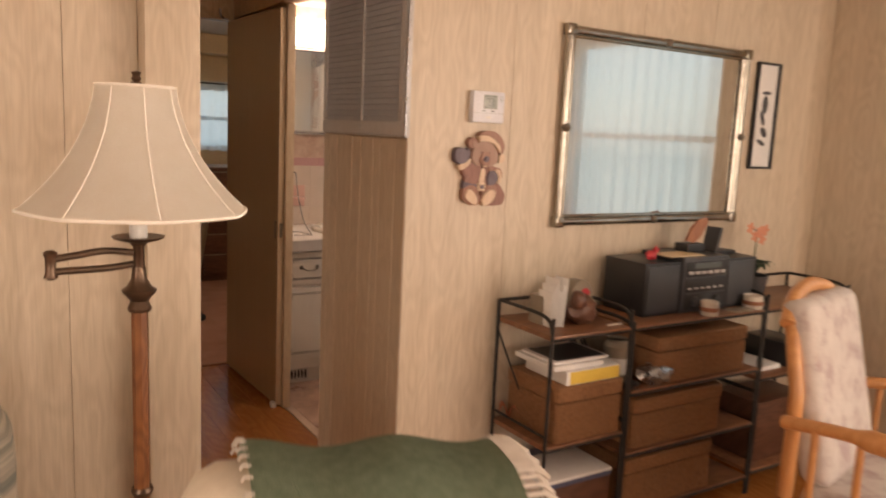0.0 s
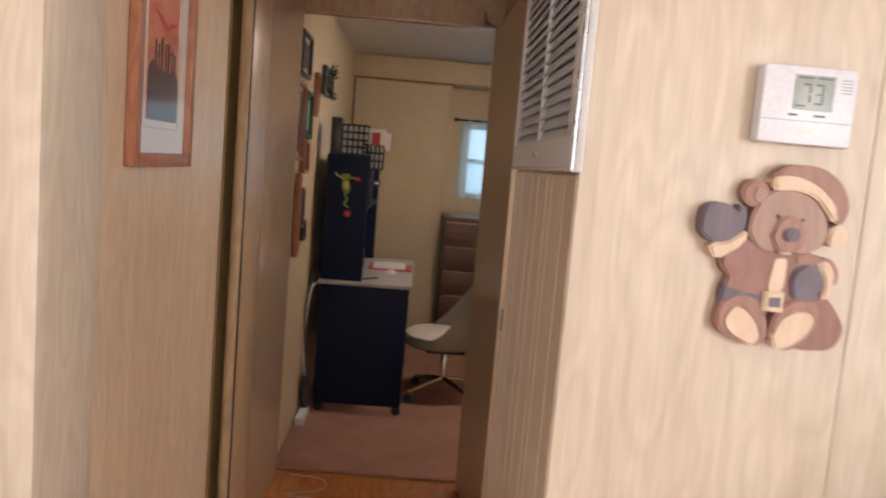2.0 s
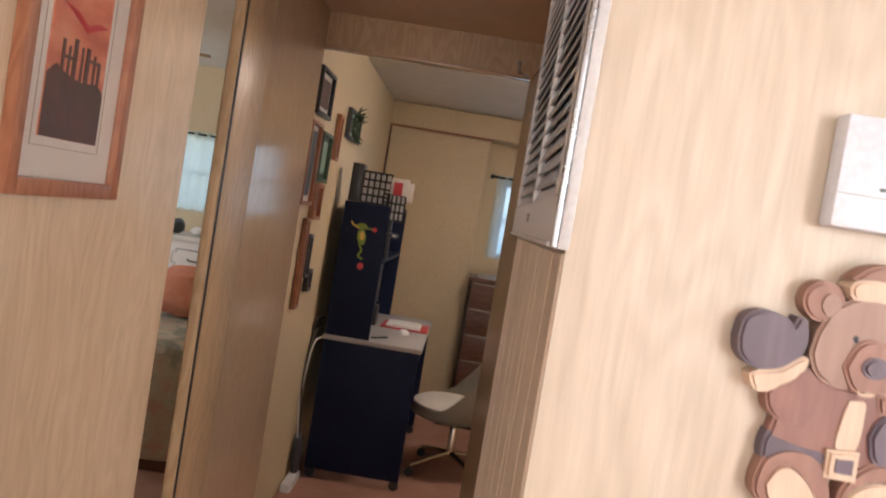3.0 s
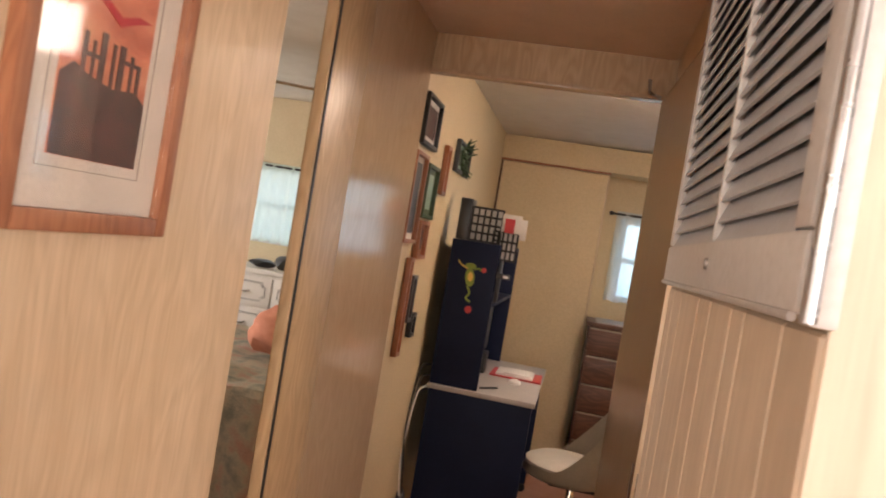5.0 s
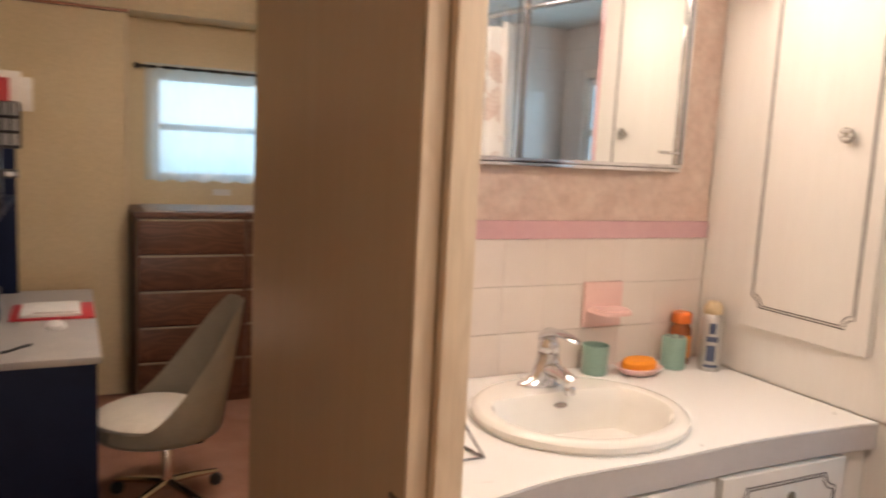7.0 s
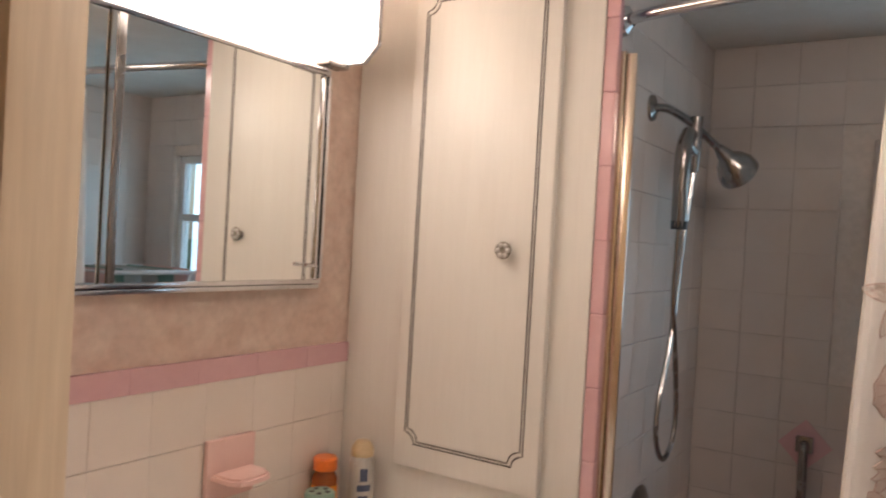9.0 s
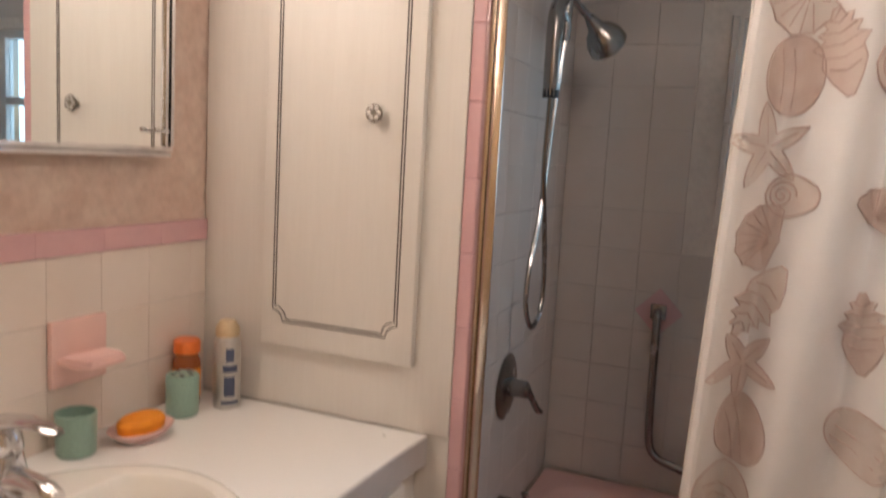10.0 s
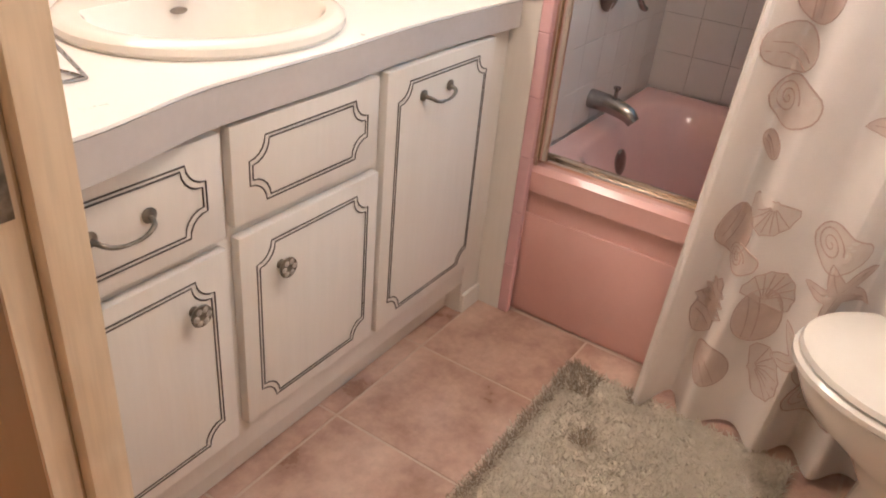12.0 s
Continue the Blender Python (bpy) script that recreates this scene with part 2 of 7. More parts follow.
M["pole_wood"] = wood("stained_lamp_pole", (0.15, 0.05, 0.018), (0.28, 0.11, 0.04), "z", 0.34, 40)
M["frame_wood"] = wood("red_brown_picture_frame", (0.27, 0.10, 0.05), (0.40, 0.17, 0.085), "z", 0.38, 40)
M["chair_wood"] = wood("honey_maple", (0.50, 0.22, 0.08), (0.62, 0.31, 0.13), "z", 0.32, 26)
M["wicker"] = mat("woven_wicker", (0.20, 0.09, 0.035), (0.36, 0.18, 0.08), (90, 90, 90), 0.6, 0.6, fine=400, contrast=0.35)
M["shade"] = cloth("cream_lampshade_fabric", (0.92, 0.87, 0.78), (0.95, 0.91, 0.83), scale=(40, 40, 40), bump=0.15)
M["sheer"] = cloth("sheer_curtain", (0.78, 0.84, 0.84), (0.90, 0.95, 0.95), 0.7, (16, 16, 16), 0.4, bump=0.1)
M["sheer_green"] = cloth("pale_green_sheer_curtain", (0.72, 0.82, 0.72), (0.84, 0.93, 0.84), 0.72, (16, 16, 16), 0.12, bump=0.1)
M["heading_tan"] = cloth("tan_curtain_heading", (0.42, 0.33, 0.24), (0.66, 0.56, 0.44), 0.3, (60, 60, 60))
M["bath_curtain"] = cloth("white_satin_shower_curtain", (0.86, 0.79, 0.73), (0.91, 0.85, 0.79), 0.15, (12, 12, 12), bump=0.08)
for node in M["bath_curtain"].node_tree.nodes:
    if node.type == "MAP_RANGE":
        node.inputs[3].default_value, node.inputs[4].default_value = 0.38, 0.5
M["bath_curtain"].node_tree.nodes["Principled BSDF"].inputs["Specular IOR Level"].default_value = 0.5
M["print_rose"] = cloth("printed_rose_ink", (0.70, 0.52, 0.45), (0.86, 0.76, 0.69), 0.3, (17, 17, 17), bump=0.05)
M["print_line"] = cloth("printed_brown_line", (0.56, 0.40, 0.345), (0.74, 0.58, 0.51), 0.2, (34, 34, 34), bump=0.05)
M["print_tan"] = cloth("printed_tan_ink", (0.64, 0.48, 0.41), (0.84, 0.72, 0.65), 0.3, (17, 17, 17), bump=0.05)
M["print_pale"] = cloth("printed_pale_ink", (0.75, 0.62, 0.55), (0.87, 0.80, 0.74), 0.3, (17, 17, 17), bump=0.05)
M["throw"] = cloth("sage_green_knit", (0.19, 0.25, 0.17), (0.28, 0.35, 0.25), scale=(70, 70, 70), bump=0.8)
M["fringe"] = cloth("cream_fringe_yarn", (0.50, 0.44, 0.38), (0.66, 0.60, 0.53), bump=0.6)
M["slip"] = cloth("white_slipcover", (0.66, 0.58, 0.47), (0.76, 0.69, 0.57), bump=0.3)
M["rug"] = mat("shaggy_sage_rug", (0.64, 0.57, 0.46), (0.80, 0.73, 0.61), (22, 22, 22), 0.95, 0.8, fine=300, spec=0.1, third=(0.67, 0.60, 0.49))
M["rug_dark"] = mat("shaggy_dark_rug", (0.34, 0.27, 0.20), (0.48, 0.39, 0.30), (40, 40, 40), 0.95, 0.8, fine=300, spec=0.1)
M["paper"] = plain("white_paper", (0.80, 0.78, 0.75), 0.8)
M["yellow"] = plain("yellow_print", (0.78, 0.55, 0.10), 0.5)
M["red"] = plain("red_print", (0.55, 0.04, 0.05), 0.5)
M["thermo"] = plain("cool_white_plastic", (0.74, 0.75, 0.80), 0.35)
M["white"] = plain("white_plastic", (0.80, 0.77, 0.75), 0.4)
M["lcd"] = plain("grey_green_display", (0.36, 0.40, 0.37), 0.25)
M["lcd_dark"] = plain("dark_segments", (0.10, 0.12, 0.12), 0.4)
M["green_cup"] = plain("sage_green_ceramic", (0.30, 0.46, 0.38), 0.3)
M["orange"] = mat("orange_sponge", (0.85, 0.26, 0.01), (0.95, 0.36, 0.02), (60, 60, 60), 0.7, 0.5, fine=300)
M["orange_cap"] = plain("orange_plastic", (0.88, 0.20, 0.03), 0.35)
M["amber"] = plain("amber_plastic", (0.36, 0.10, 0.03), 0.2)
M["green"] = plain("green_paint", (0.20, 0.30, 0.03), 0.5)
M["silver"] = plain("silver_can", (0.62, 0.60, 0.57), 0.3, 0.7)
M["tan_cap"] = plain("tan_cap", (0.66, 0.50, 0.30), 0.35)
M["blue_label"] = plain("dark_blue_print", (0.07, 0.09, 0.16), 0.5)
M["coral"] = cloth("coral_cushion", (0.62, 0.24, 0.15), (0.72, 0.33, 0.22), bump=0.4)
M["quilt"] = mat("patchwork_quilt", (0.46, 0.46, 0.38), (0.80, 0.52, 0.40), (7, 7, 7), 0.9, 0.6, fine=120, third=(0.80, 0.72, 0.57), contrast=0.3, spec=0.2, bdist=0.01)
M["leather"] = plain("cream_vinyl", (0.68, 0.62, 0.54), 0.35)
M["shell_grey"] = plain("taupe_shell", (0.30, 0.25, 0.19), 0.4)
M["chair_shell"] = plain("cream_taupe_vinyl", (0.44, 0.385, 0.30), 0.38)
M["bear1"] = wood("bear_brown_wood", (0.27, 0.135, 0.095), (0.36, 0.19, 0.135), "z", 0.5, 30)
M["bear2"] = wood("bear_tan_wood", (0.32, 0.195, 0.145), (0.40, 0.25, 0.19), "z", 0.5, 30)
M["bear3"] = wood("bear_cream_wood", (0.62, 0.45, 0.31), (0.72, 0.55, 0.40), "z", 0.5, 30)
M["bear4"] = wood("bear_slate_wood", (0.115, 0.085, 0.105), (0.17, 0.125, 0.15), "z", 0.5, 30)
M["bear5"] = wood("bear_maroon_wood", (0.23, 0.105, 0.08), (0.31, 0.15, 0.115), "z", 0.5, 30)
M["art_red"] = mat("sunset_red_print", (0.46, 0.10, 0.05), (0.74, 0.33, 0.19), (10, 10, 22), 0.35, 0.0, third=(0.64, 0.20, 0.11))
M["art_dark"] = mat("dark_print", (0.04, 0.03, 0.03), (0.15, 0.06, 0.05), (30, 30, 30), 0.35, 0.0)
M["matboard"] = plain("pale_mat_board", (0.74, 0.66, 0.58), 0.5)
M["leaf"] = mat("dusty_leaf", (0.03, 0.06, 0.035), (0.07, 0.12, 0.06), (20, 20, 20), 0.5, 0.1)
M["stripe"] = mat("blue_stripe_weave", (0.18, 0.19, 0.17), (0.46, 0.40, 0.32), (1, 1, 40), 0.9, 0.3, fine=60, spec=0.2, contrast=0.2)
M["rocker_fabric"] = mat("faded_floral_upholstery", (0.42, 0.33, 0.315), (0.60, 0.545, 0.50), (14, 14, 14), 0.9, 0.3, fine=200, third=(0.55, 0.495, 0.455), spec=0.2, contrast=0.3)
M["lawn"] = mat("lawn", (0.05, 0.09, 0.03), (0.09, 0.13, 0.05), (1, 1, 1), 0.95, 0.2, fine=40)
M["picture_glass"] = bpy.data.materials.new("picture_glass")
M["picture_glass"].use_nodes = True
pgn, pgl = M["picture_glass"].node_tree.nodes, M["picture_glass"].node_tree.links
pg_clear, pg_gloss, pg_mix = (pgn.new("ShaderNode" + k) for k in ("BsdfTransparent", "BsdfGlossy", "MixShader"))
pg_gloss.inputs["Roughness"].default_value, pg_mix.inputs[0].default_value = 0.05, 0.07
pgl.new(pg_clear.outputs[0], pg_mix.inputs[1])
pgl.new(pg_gloss.outputs[0], pg_mix.inputs[2])
pgl.new(pg_mix.outputs[0], pgn["Material Output"].inputs[0])
M["clear"] = bpy.data.materials.new("window_glass")
M["clear"].use_nodes = True
g = M["clear"].node_tree.nodes["Principled BSDF"]
g.inputs["Transmission Weight"].default_value, g.inputs["Roughness"].default_value, g.inputs["IOR"].default_value = 1.0, 0.02, 1.01
M["lit"] = glow("lit_diffuser", (1.0, 0.84, 0.70), 6.3)
M["lit_office"] = glow("lit_ceiling_glass", (1.0, 0.80, 0.62), 66.0)
M["lit_bath"] = glow("lit_bathroom_glass", (1.0, 0.86, 0.73), 36.0)

# ---- building helpers ----
ORIGIN = {}


def thing(name, at, label="", category="", group="", kind=""):
    ob = new(name)
    ob.location = at
    ob.empty_display_size = 0.05
    ORIGIN[ob] = Vector(at)
    return tagged(ob, label, category, group, kind)


def part(name, bm, material, parent=None, label="", smooth=True):
    """Links a bmesh drawn in world coordinates as one mesh object, under a thing or a part where one is given."""
    off = ORIGIN.get(parent, Vector((0, 0, 0)))
    if off.length:
        bmesh.ops.translate(bm, verts=bm.verts, vec=-off)
    me = bpy.data.meshes.new(name)
    bm.to_mesh(me)
    bm.free()
    me.materials.append(M[material] if isinstance(material, str) else material)
    if smooth:
        me.polygons.foreach_set("use_smooth", [True] * len(me.polygons))
        me.set_sharp_from_angle(angle=radians(38))
    ob = new(name, me)
    if parent:
        ob.parent = parent
        ORIGIN[ob] = off
    else:
        ORIGIN[ob] = Vector((0, 0, 0))
    return tagged(ob, label)


def solid(name, bm, material, label, category, kind="", group=""):
    return tagged(part(name, bm, material), label, category, group, kind)


def box(x0, y0, z0, x1, y1, z1, bevel=0.0, bm=None, seg=2):
    own = bmesh.new()
    bmesh.ops.create_cube(own, size=1)
    for v in own.verts:
        v.co = ((x0 + x1) / 2 + v.co.x * (x1 - x0), (y0 + y1) / 2 + v.co.y * (y1 - y0), (z0 + z1) / 2 + v.co.z * (z1 - z0))
    if bevel:
        bmesh.ops.bevel(own, geom=own.edges, offset=bevel, segments=seg, affect="EDGES", profile=0.6)
    return join(bm, own)


def join(bm, own):
    if bm is None:
        return own
    me = bpy.data.meshes.new("tmp")
    own.to_mesh(me)
    own.free()
    bm.from_mesh(me)
    bpy.data.meshes.remove(me)
    return bm


def lathe(profile, at, n=24, bm=None, sx=1.0, sy=1.0, m=None):
    """Turns a profile of (radius, height) round the vertical axis."""
    own = bmesh.new()
    rings = []
    for r, z in profile:
        if r < 1e-5:
            rings.append([own.verts.new((0, 0, z))])
        else:
            rings.append([own.verts.new((r * sx * math.cos(2 * math.pi * i / n), r * sy * math.sin(2 * math.pi * i / n), z)) for i in range(n)])
    for a, b in zip(rings, rings[1:]):
        for i in range(n):
            j = (i + 1) % n
            f = [a[i % len(a)], a[j % len(a)], b[j % len(b)], b[i % len(b)]]
            f = list(dict.fromkeys(f))
            if len(f) > 2:
                own.faces.new(f)
    bmesh.ops.recalc_face_normals(own, faces=own.faces)
    if m is not None:
        bmesh.ops.transform(own, matrix=m, verts=own.verts)
    bmesh.ops.translate(own, verts=own.verts, vec=at)
    return join(bm, own)


def tube(points, r, n=8, bm=None, closed=False):
    """A round bar along points."""
    own = bmesh.new()
    pts = [Vector(p) for p in points]
    rings, last = [], None
    for i, p in enumerate(pts):
        a = pts[i - 1] if (i or closed) else p
        b = pts[(i + 1) % len(pts)] if (i < len(pts) - 1 or closed) else p
        d = (b - a).normalized()
        if last is None:
            side = d.orthogonal().normalized()
        else:
            side = (last - d * last.dot(d)).normalized()
        last = side
        up = d.cross(side)
        rr = r[i] if isinstance(r, (list, tuple)) else r
        rings.append([own.verts.new(p + (side * math.cos(2 * math.pi * k / n) + up * math.sin(2 * math.pi * k / n)) * rr) for k in range(n)])
    pairs = list(zip(rings, rings[1:])) + ([(rings[-1], rings[0])] if closed else [])
    for a, b in pairs:
        for k in range(n):
            own.faces.new((a[k], a[(k + 1) % n], b[(k + 1) % n], b[k]))
    if not closed:
        own.faces.new(list(reversed(rings[0])))
        own.faces.new(rings[-1])
    bmesh.ops.recalc_face_normals(own, faces=own.faces)
    return join(bm, own)


def curve(points, steps=6):
    """A smooth line through points."""
    p = [Vector(q) for q in points]
    p = [p[0] * 2 - p[1]] + p + [p[-1] * 2 - p[-2]]
    out = []
    for i in range(1, len(p) - 2):
        a, b, c, d = p[i - 1:i + 3]
        for s in range(steps):
            t = s / steps
            out.append(0.5 * ((2 * b) + (c - a) * t + (2 * a - 5 * b + 4 * c - d) * t * t + (3 * b - a - 3 * c + d) * t ** 3))
    return out + [p[-2]]


def slab(outline, axis, a0, a1, bevel=0.0, bm=None):
    """Extrudes a flat outline of (u, v) between a0 and a1 along an axis. u, v are the other two axes in order."""
    own = bmesh.new()

    def place(u, v, w):
        return {"x": (w, u, v), "y": (u, w, v), "z": (u, v, w)}[axis]
    bottom = [own.verts.new(place(u, v, a0)) for u, v in outline]
    top = [own.verts.new(place(u, v, a1)) for u, v in outline]
    own.faces.new(bottom)
    cap = own.faces.new(top)
    n = len(outline)
    for i in range(n):
        own.faces.new((bottom[i], bottom[(i + 1) % n], top[(i + 1) % n], top[i]))
    bmesh.ops.recalc_face_normals(own, faces=own.faces)
    if bevel:
        bmesh.ops.bevel(own, geom=[e for e in cap.edges], offset=bevel, segments=2, affect="EDGES")
    return join(bm, own)


def oval(cx, cy, rx, ry, n=20, turn=0.0):
    c, s = math.cos(turn), math.sin(turn)
    return [(cx + rx * math.cos(2 * math.pi * i / n) * c - ry * math.sin(2 * math.pi * i / n) * s,
             cy + rx * math.cos(2 * math.pi * i / n) * s + ry * math.sin(2 * math.pi * i / n) * c) for i in range(n)]


def sheet(fn, nu, nv, thick=0.0, bm=None):
    """A surface fn(u, v), u and v from 0 to 1, given a thickness."""
    own = bmesh.new()
    grid = [[own.verts.new(fn(i / nu, j / nv)) for j in range(nv + 1)] for i in range(nu + 1)]
    for i in range(nu):
        for j in range(nv):
            own.faces.new((grid[i][j], grid[i + 1][j], grid[i + 1][j + 1], grid[i][j + 1]))
    if thick:
        bmesh.ops.solidify(own, geom=own.faces[:], thickness=thick)
    return join(bm, own)


def wall(name, x0, y0, z0, x1, y1, z1, material, label):
    return solid(name, box(x0, y0, z0, x1, y1, z1), material, label, "wall", "structure")


PANELS = []


def boards(parent, axis, face, sign, u0, u1, z0, z1, widths, material, proud=0.006):
    """Vertical panelling boards on a wall face; kept for the end of the file."""
    PANELS.append((parent, axis, face, sign, u0, u1, z0, z1, widths, material, proud))

# ---- structure ----
TOP = 2.32
# living room
living_floor = solid("floor", box(-2.5, -2.7, -0.12, 3.7, 2.2, 0.0), "wood_floor", "red brown wooden floor of the living room", "floor", "structure")
hall_floor = solid("floor_hall", box(0.3, 2.204, -0.12, 1.44, 4.33, -0.004), "groove", "hall floor under wooden boards", "floor", "structure")
office_floor = solid("floor_office", box(-0.2, 4.335, -0.12, 3.7, 7.3, 0.006), "carpet", "mauve carpet of the small office", "floor", "structure")
bedroom_floor = solid("floor_bedroom", box(-3.2, 2.35, -0.12, 0.296, 7.1, 0.004), "carpet", "mauve carpet of the bedroom", "floor", "structure")
bath_floor = solid("floor_bathroom", box(1.445, 2.21, -0.12, 3.62, 4.33, -0.0018), "grout", "bathroom floor under rose tiles", "floor", "structure")

w_bear = wall("wall_north", 1.326, 2.126, 0, 3.66, 2.20, TOP, "groove", "pale oak panelled wall of the living room")
w_lamp = wall("wall_north_lamp", -2.5, 2.106, 0, 0.505, 2.20, TOP, "groove", "pale oak panelled wall beside the hall")
solid("trim_hall_corner", box(0.507, 2.018, 0, 0.646, 2.20, TOP, 0.010), "panel_oak", "pale oak corner post at the hall opening", "trim", "structure")
w_hall_l = wall("wall_hall_west", 0.575, 2.203, 0, 0.614, 2.962, 2.11, "groove", "pale oak panelled hall wall with a framed picture")
w_closet = wall("wall_closet", 1.326, 2.203, 0, 1.45, 2.79, 2.11, "groove", "oak panelled closet side under a louvred door")
wall("wall_closet_back", 1.45, 2.70, 0, 1.9, 2.79, 2.11, "white_cab", "cream closet wall inside the bathroom")
wall("wall_hall_end_panel", 0.545, 3.455, 0, 0.582, 4.27, 2.11, "panel_gloss", "glossy veneered hall panel")
wall("wall_hall_east", 1.424, 3.525, 0, 1.464, 4.36, 2.11, "panel_gold", "golden oak wall behind the open door")
solid("trim_bath_jamb", box(1.4265, 3.503, 0, 1.466, 3.523, 1.985, 0.003), "jamb", "pale pine bathroom door jamb", "trim", "structure")
solid("trim_bath_jamb_near", box(1.40, 2.793, 0, 1.476, 2.812, 1.985, 0.003), "jamb", "pale pine bathroom door jamb beside the closet", "trim", "structure")
wall("wall_bath_header", 1.40, 2.812, 1.99, 1.474, 3.503, 2.11, "panel_gold", "oak panel above the bathroom door")
wall("wall_bath_header_far", 1.40, 3.525, 1.99, 1.423, 4.30, 2.11, "panel_gold", "oak panel above the open door")
# hall end header and jamb boards
wall("wall_office_header", 0.50, 4.285, 1.985, 1.42, 4.33, 2.19, "panel_gold", "oak header panel above the office opening")
solid("trim_header", box(0.545, 4.272, 1.972, 1.40, 4.33, 1.985, 0.003), "panel_gloss", "dark wooden strip under the header", "trim", "structure")
solid("trim_bedroom_jamb", box(0.585, 3.225, 0, 0.622, 3.452, 2.11, 0.004), "panel_gold", "golden oak jamb board of the bedroom door", "trim", "structure")
solid("trim_bedroom_stop", box(0.5955, 3.206, 0, 0.6185, 3.2225, 2.11, 0.002), "panel_gold", "golden oak door stop beside the bedroom door", "trim", "structure")
solid("trim_bedroom_seam", box(0.6185, 3.215, 0, 0.6215, 3.2245, 2.11), "black", "dark gap beside the bedroom door jamb", "trim", "structure")
wall("wall_bedroom_header", 0.575, 2.964, 2.03, 0.614, 3.195, 2.11, "panel_gold", "oak panel above the bedroom door")
solid("ceiling_hall", box(0.45, 2.2, 2.11, 1.48, 4.285, 2.16), "ceil_tan", "tan hall ceiling", "ceiling", "structure")
solid("ceiling_living", box(-2.6, -2.8, TOP, 3.75, 2.2, TOP + 0.06), "ceil", "white textured living room ceiling", "ceiling", "structure")
solid("ceiling_office", box(-0.2, 4.33, 2.19, 3.7, 7.35, 2.24), "ceil", "white textured office ceiling", "ceiling", "structure")
solid("ceiling_bedroom", box(-3.2, 2.3, 2.22, 0.5, 7.1, 2.27), "ceil", "white textured bedroom ceiling", "ceiling", "structure")
solid("ceiling_bathroom", box(1.476, 2.2, 2.12, 3.7, 4.45, 2.17), "ceil", "white bathroom ceiling", "ceiling", "structure")


def pierced(name, axis, a0, a1, u0, u1, z0, z1, hole, material, label):
    """A wall across one axis with a window hole (u0, u1, z0, z1) through it."""
    h0, h1, hz0, hz1 = hole
    bm = None
    for p in ((u0, h0, z0, z1), (h1, u1, z0, z1), (h0, h1, z0, hz0), (h0, h1, hz1, z1)):
        bm = box(a0, p[0], p[2], a1, p[1], p[3], bm=bm) if axis == "x" else box(p[0], a0, p[2], p[1], a1, p[3], bm=bm)
    return solid(name, bm, material, label, "wall", "structure")


pierced("wall_east", "x", 3.566, 3.66, -0.2, 2.125, 0, TOP, (0.3, 1.5, 0.86, 2.04), "panel_oak", "pale oak wall with a curtained window")
# Out of view; its opening is added for the southeast fill.
pierced("wall_east_far", "x", 3.566, 3.66, -2.7, -0.2, 0, TOP, (-2.3, -0.4, 0.4, 2.2), "panel_oak", "pale oak wall with an added large window opening")
# The opening in this south wall is added for the fill lamp.
pierced("wall_south", "y", -2.7, -2.6, -2.5, 3.566, 0, TOP, (-0.4, 2.2, 0.8, 2.05), "panel_oak", "pale oak wall with an added wide window opening")
# office
wall("wall_office_west", 0.44, 4.332, 0, 0.545, 7.0, 2.19, "cream_wall", "cream office wall hung with pictures")
pierced("wall_west", "x", -2.6, -2.5, -2.7, 2.2, 0, TOP, (-1.8, 0.0, 0.7, 2.1), "panel_oak", "pale oak wall at the end of the living room")
pierced("wall_office_north", "y", 7.2, 7.3, 1.2, 3.7, 0, 2.19, (1.44, 2.6, 1.16, 1.74), "cream_wall", "cream office wall with a curtained window")
wall("wall_office_east", 3.6, 4.45, 0, 3.7, 7.2, 2.19, "cream_wall", "cream office wall")
wall("wall_office_south", 1.48, 4.40, 0, 3.6, 4.45, 2.19, "cream_wall", "cream wall between office and bathroom")
solid("trim_office_beam", box(0.545, 6.94, 2.02, 3.6, 7.2, 2.185, 0.006), "cream_wall", "cream boxed beam over the closet", "trim", "structure")
# bedroom
pierced("wall_bedroom_north", "y", 7.0, 7.1, -3.2, 0.5, 0, 2.22, (-2.2, -0.6, 1.14, 1.72), "cream_wall", "cream bedroom wall with a wide low window")
# Unseen wall; its opening is added for the bedroom fill.
pierced("wall_bedroom_west", "x", -3.25, -3.2, 2.2, 7.1, 0, 2.22, (4.2, 5.6, 0.9, 2.0), "cream_wall", "cream bedroom wall with an added window opening")
wall("wall_bedroom_south", -3.2, 2.21, 0, 0.5, 2.25, 2.22, "cream_wall", "cream bedroom wall beside the living room")
wall("wall_bedroom_east", 0.42, 3.70, 0, 0.438, 7.0, 2.22, "cream_wall", "cream bedroom wall behind the office")
wall("wall_hall_inner", 0.53, 3.455, 0, 0.543, 4.33, 2.22, "cream_wall", "cream bedroom wall behind the hall panel")
# bathroom
w_mirror = wall("wall_bath_north", 1.476, 4.366, 0, 3.7, 4.40, 2.12, "marble_paper", "marbled pink board wall above the bathroom tiles")
w_tubend = wall("wall_shower_south", 2.735, 2.2065, 0, 3.61, 2.211, 2.12, "grout_white", "shower end wall under pale tiles")
wall("wall_bath_south", 1.476, 2.201, 0, 3.7, 2.206, 2.12, "white_cab", "cream bathroom wall behind the toilet")
w_shower = wall("wall_shower_north", 2.735, 3.738, 0, 3.61, 3.78, 2.12, "grout_white", "shower end wall under pale tiles")
w_tubside = pierced("wall_shower_east", "x", 3.61, 3.70, 2.206, 3.738, 0, 2.12, (2.42, 3.26, 1.24, 1.83), "grout_white", "shower long wall under pale tiles with a small window")
ground = solid("ground", box(-90, -90, -0.75, 90, 90, -0.7), "lawn", "lawn and bare ground outside the house", "ground", "structure")

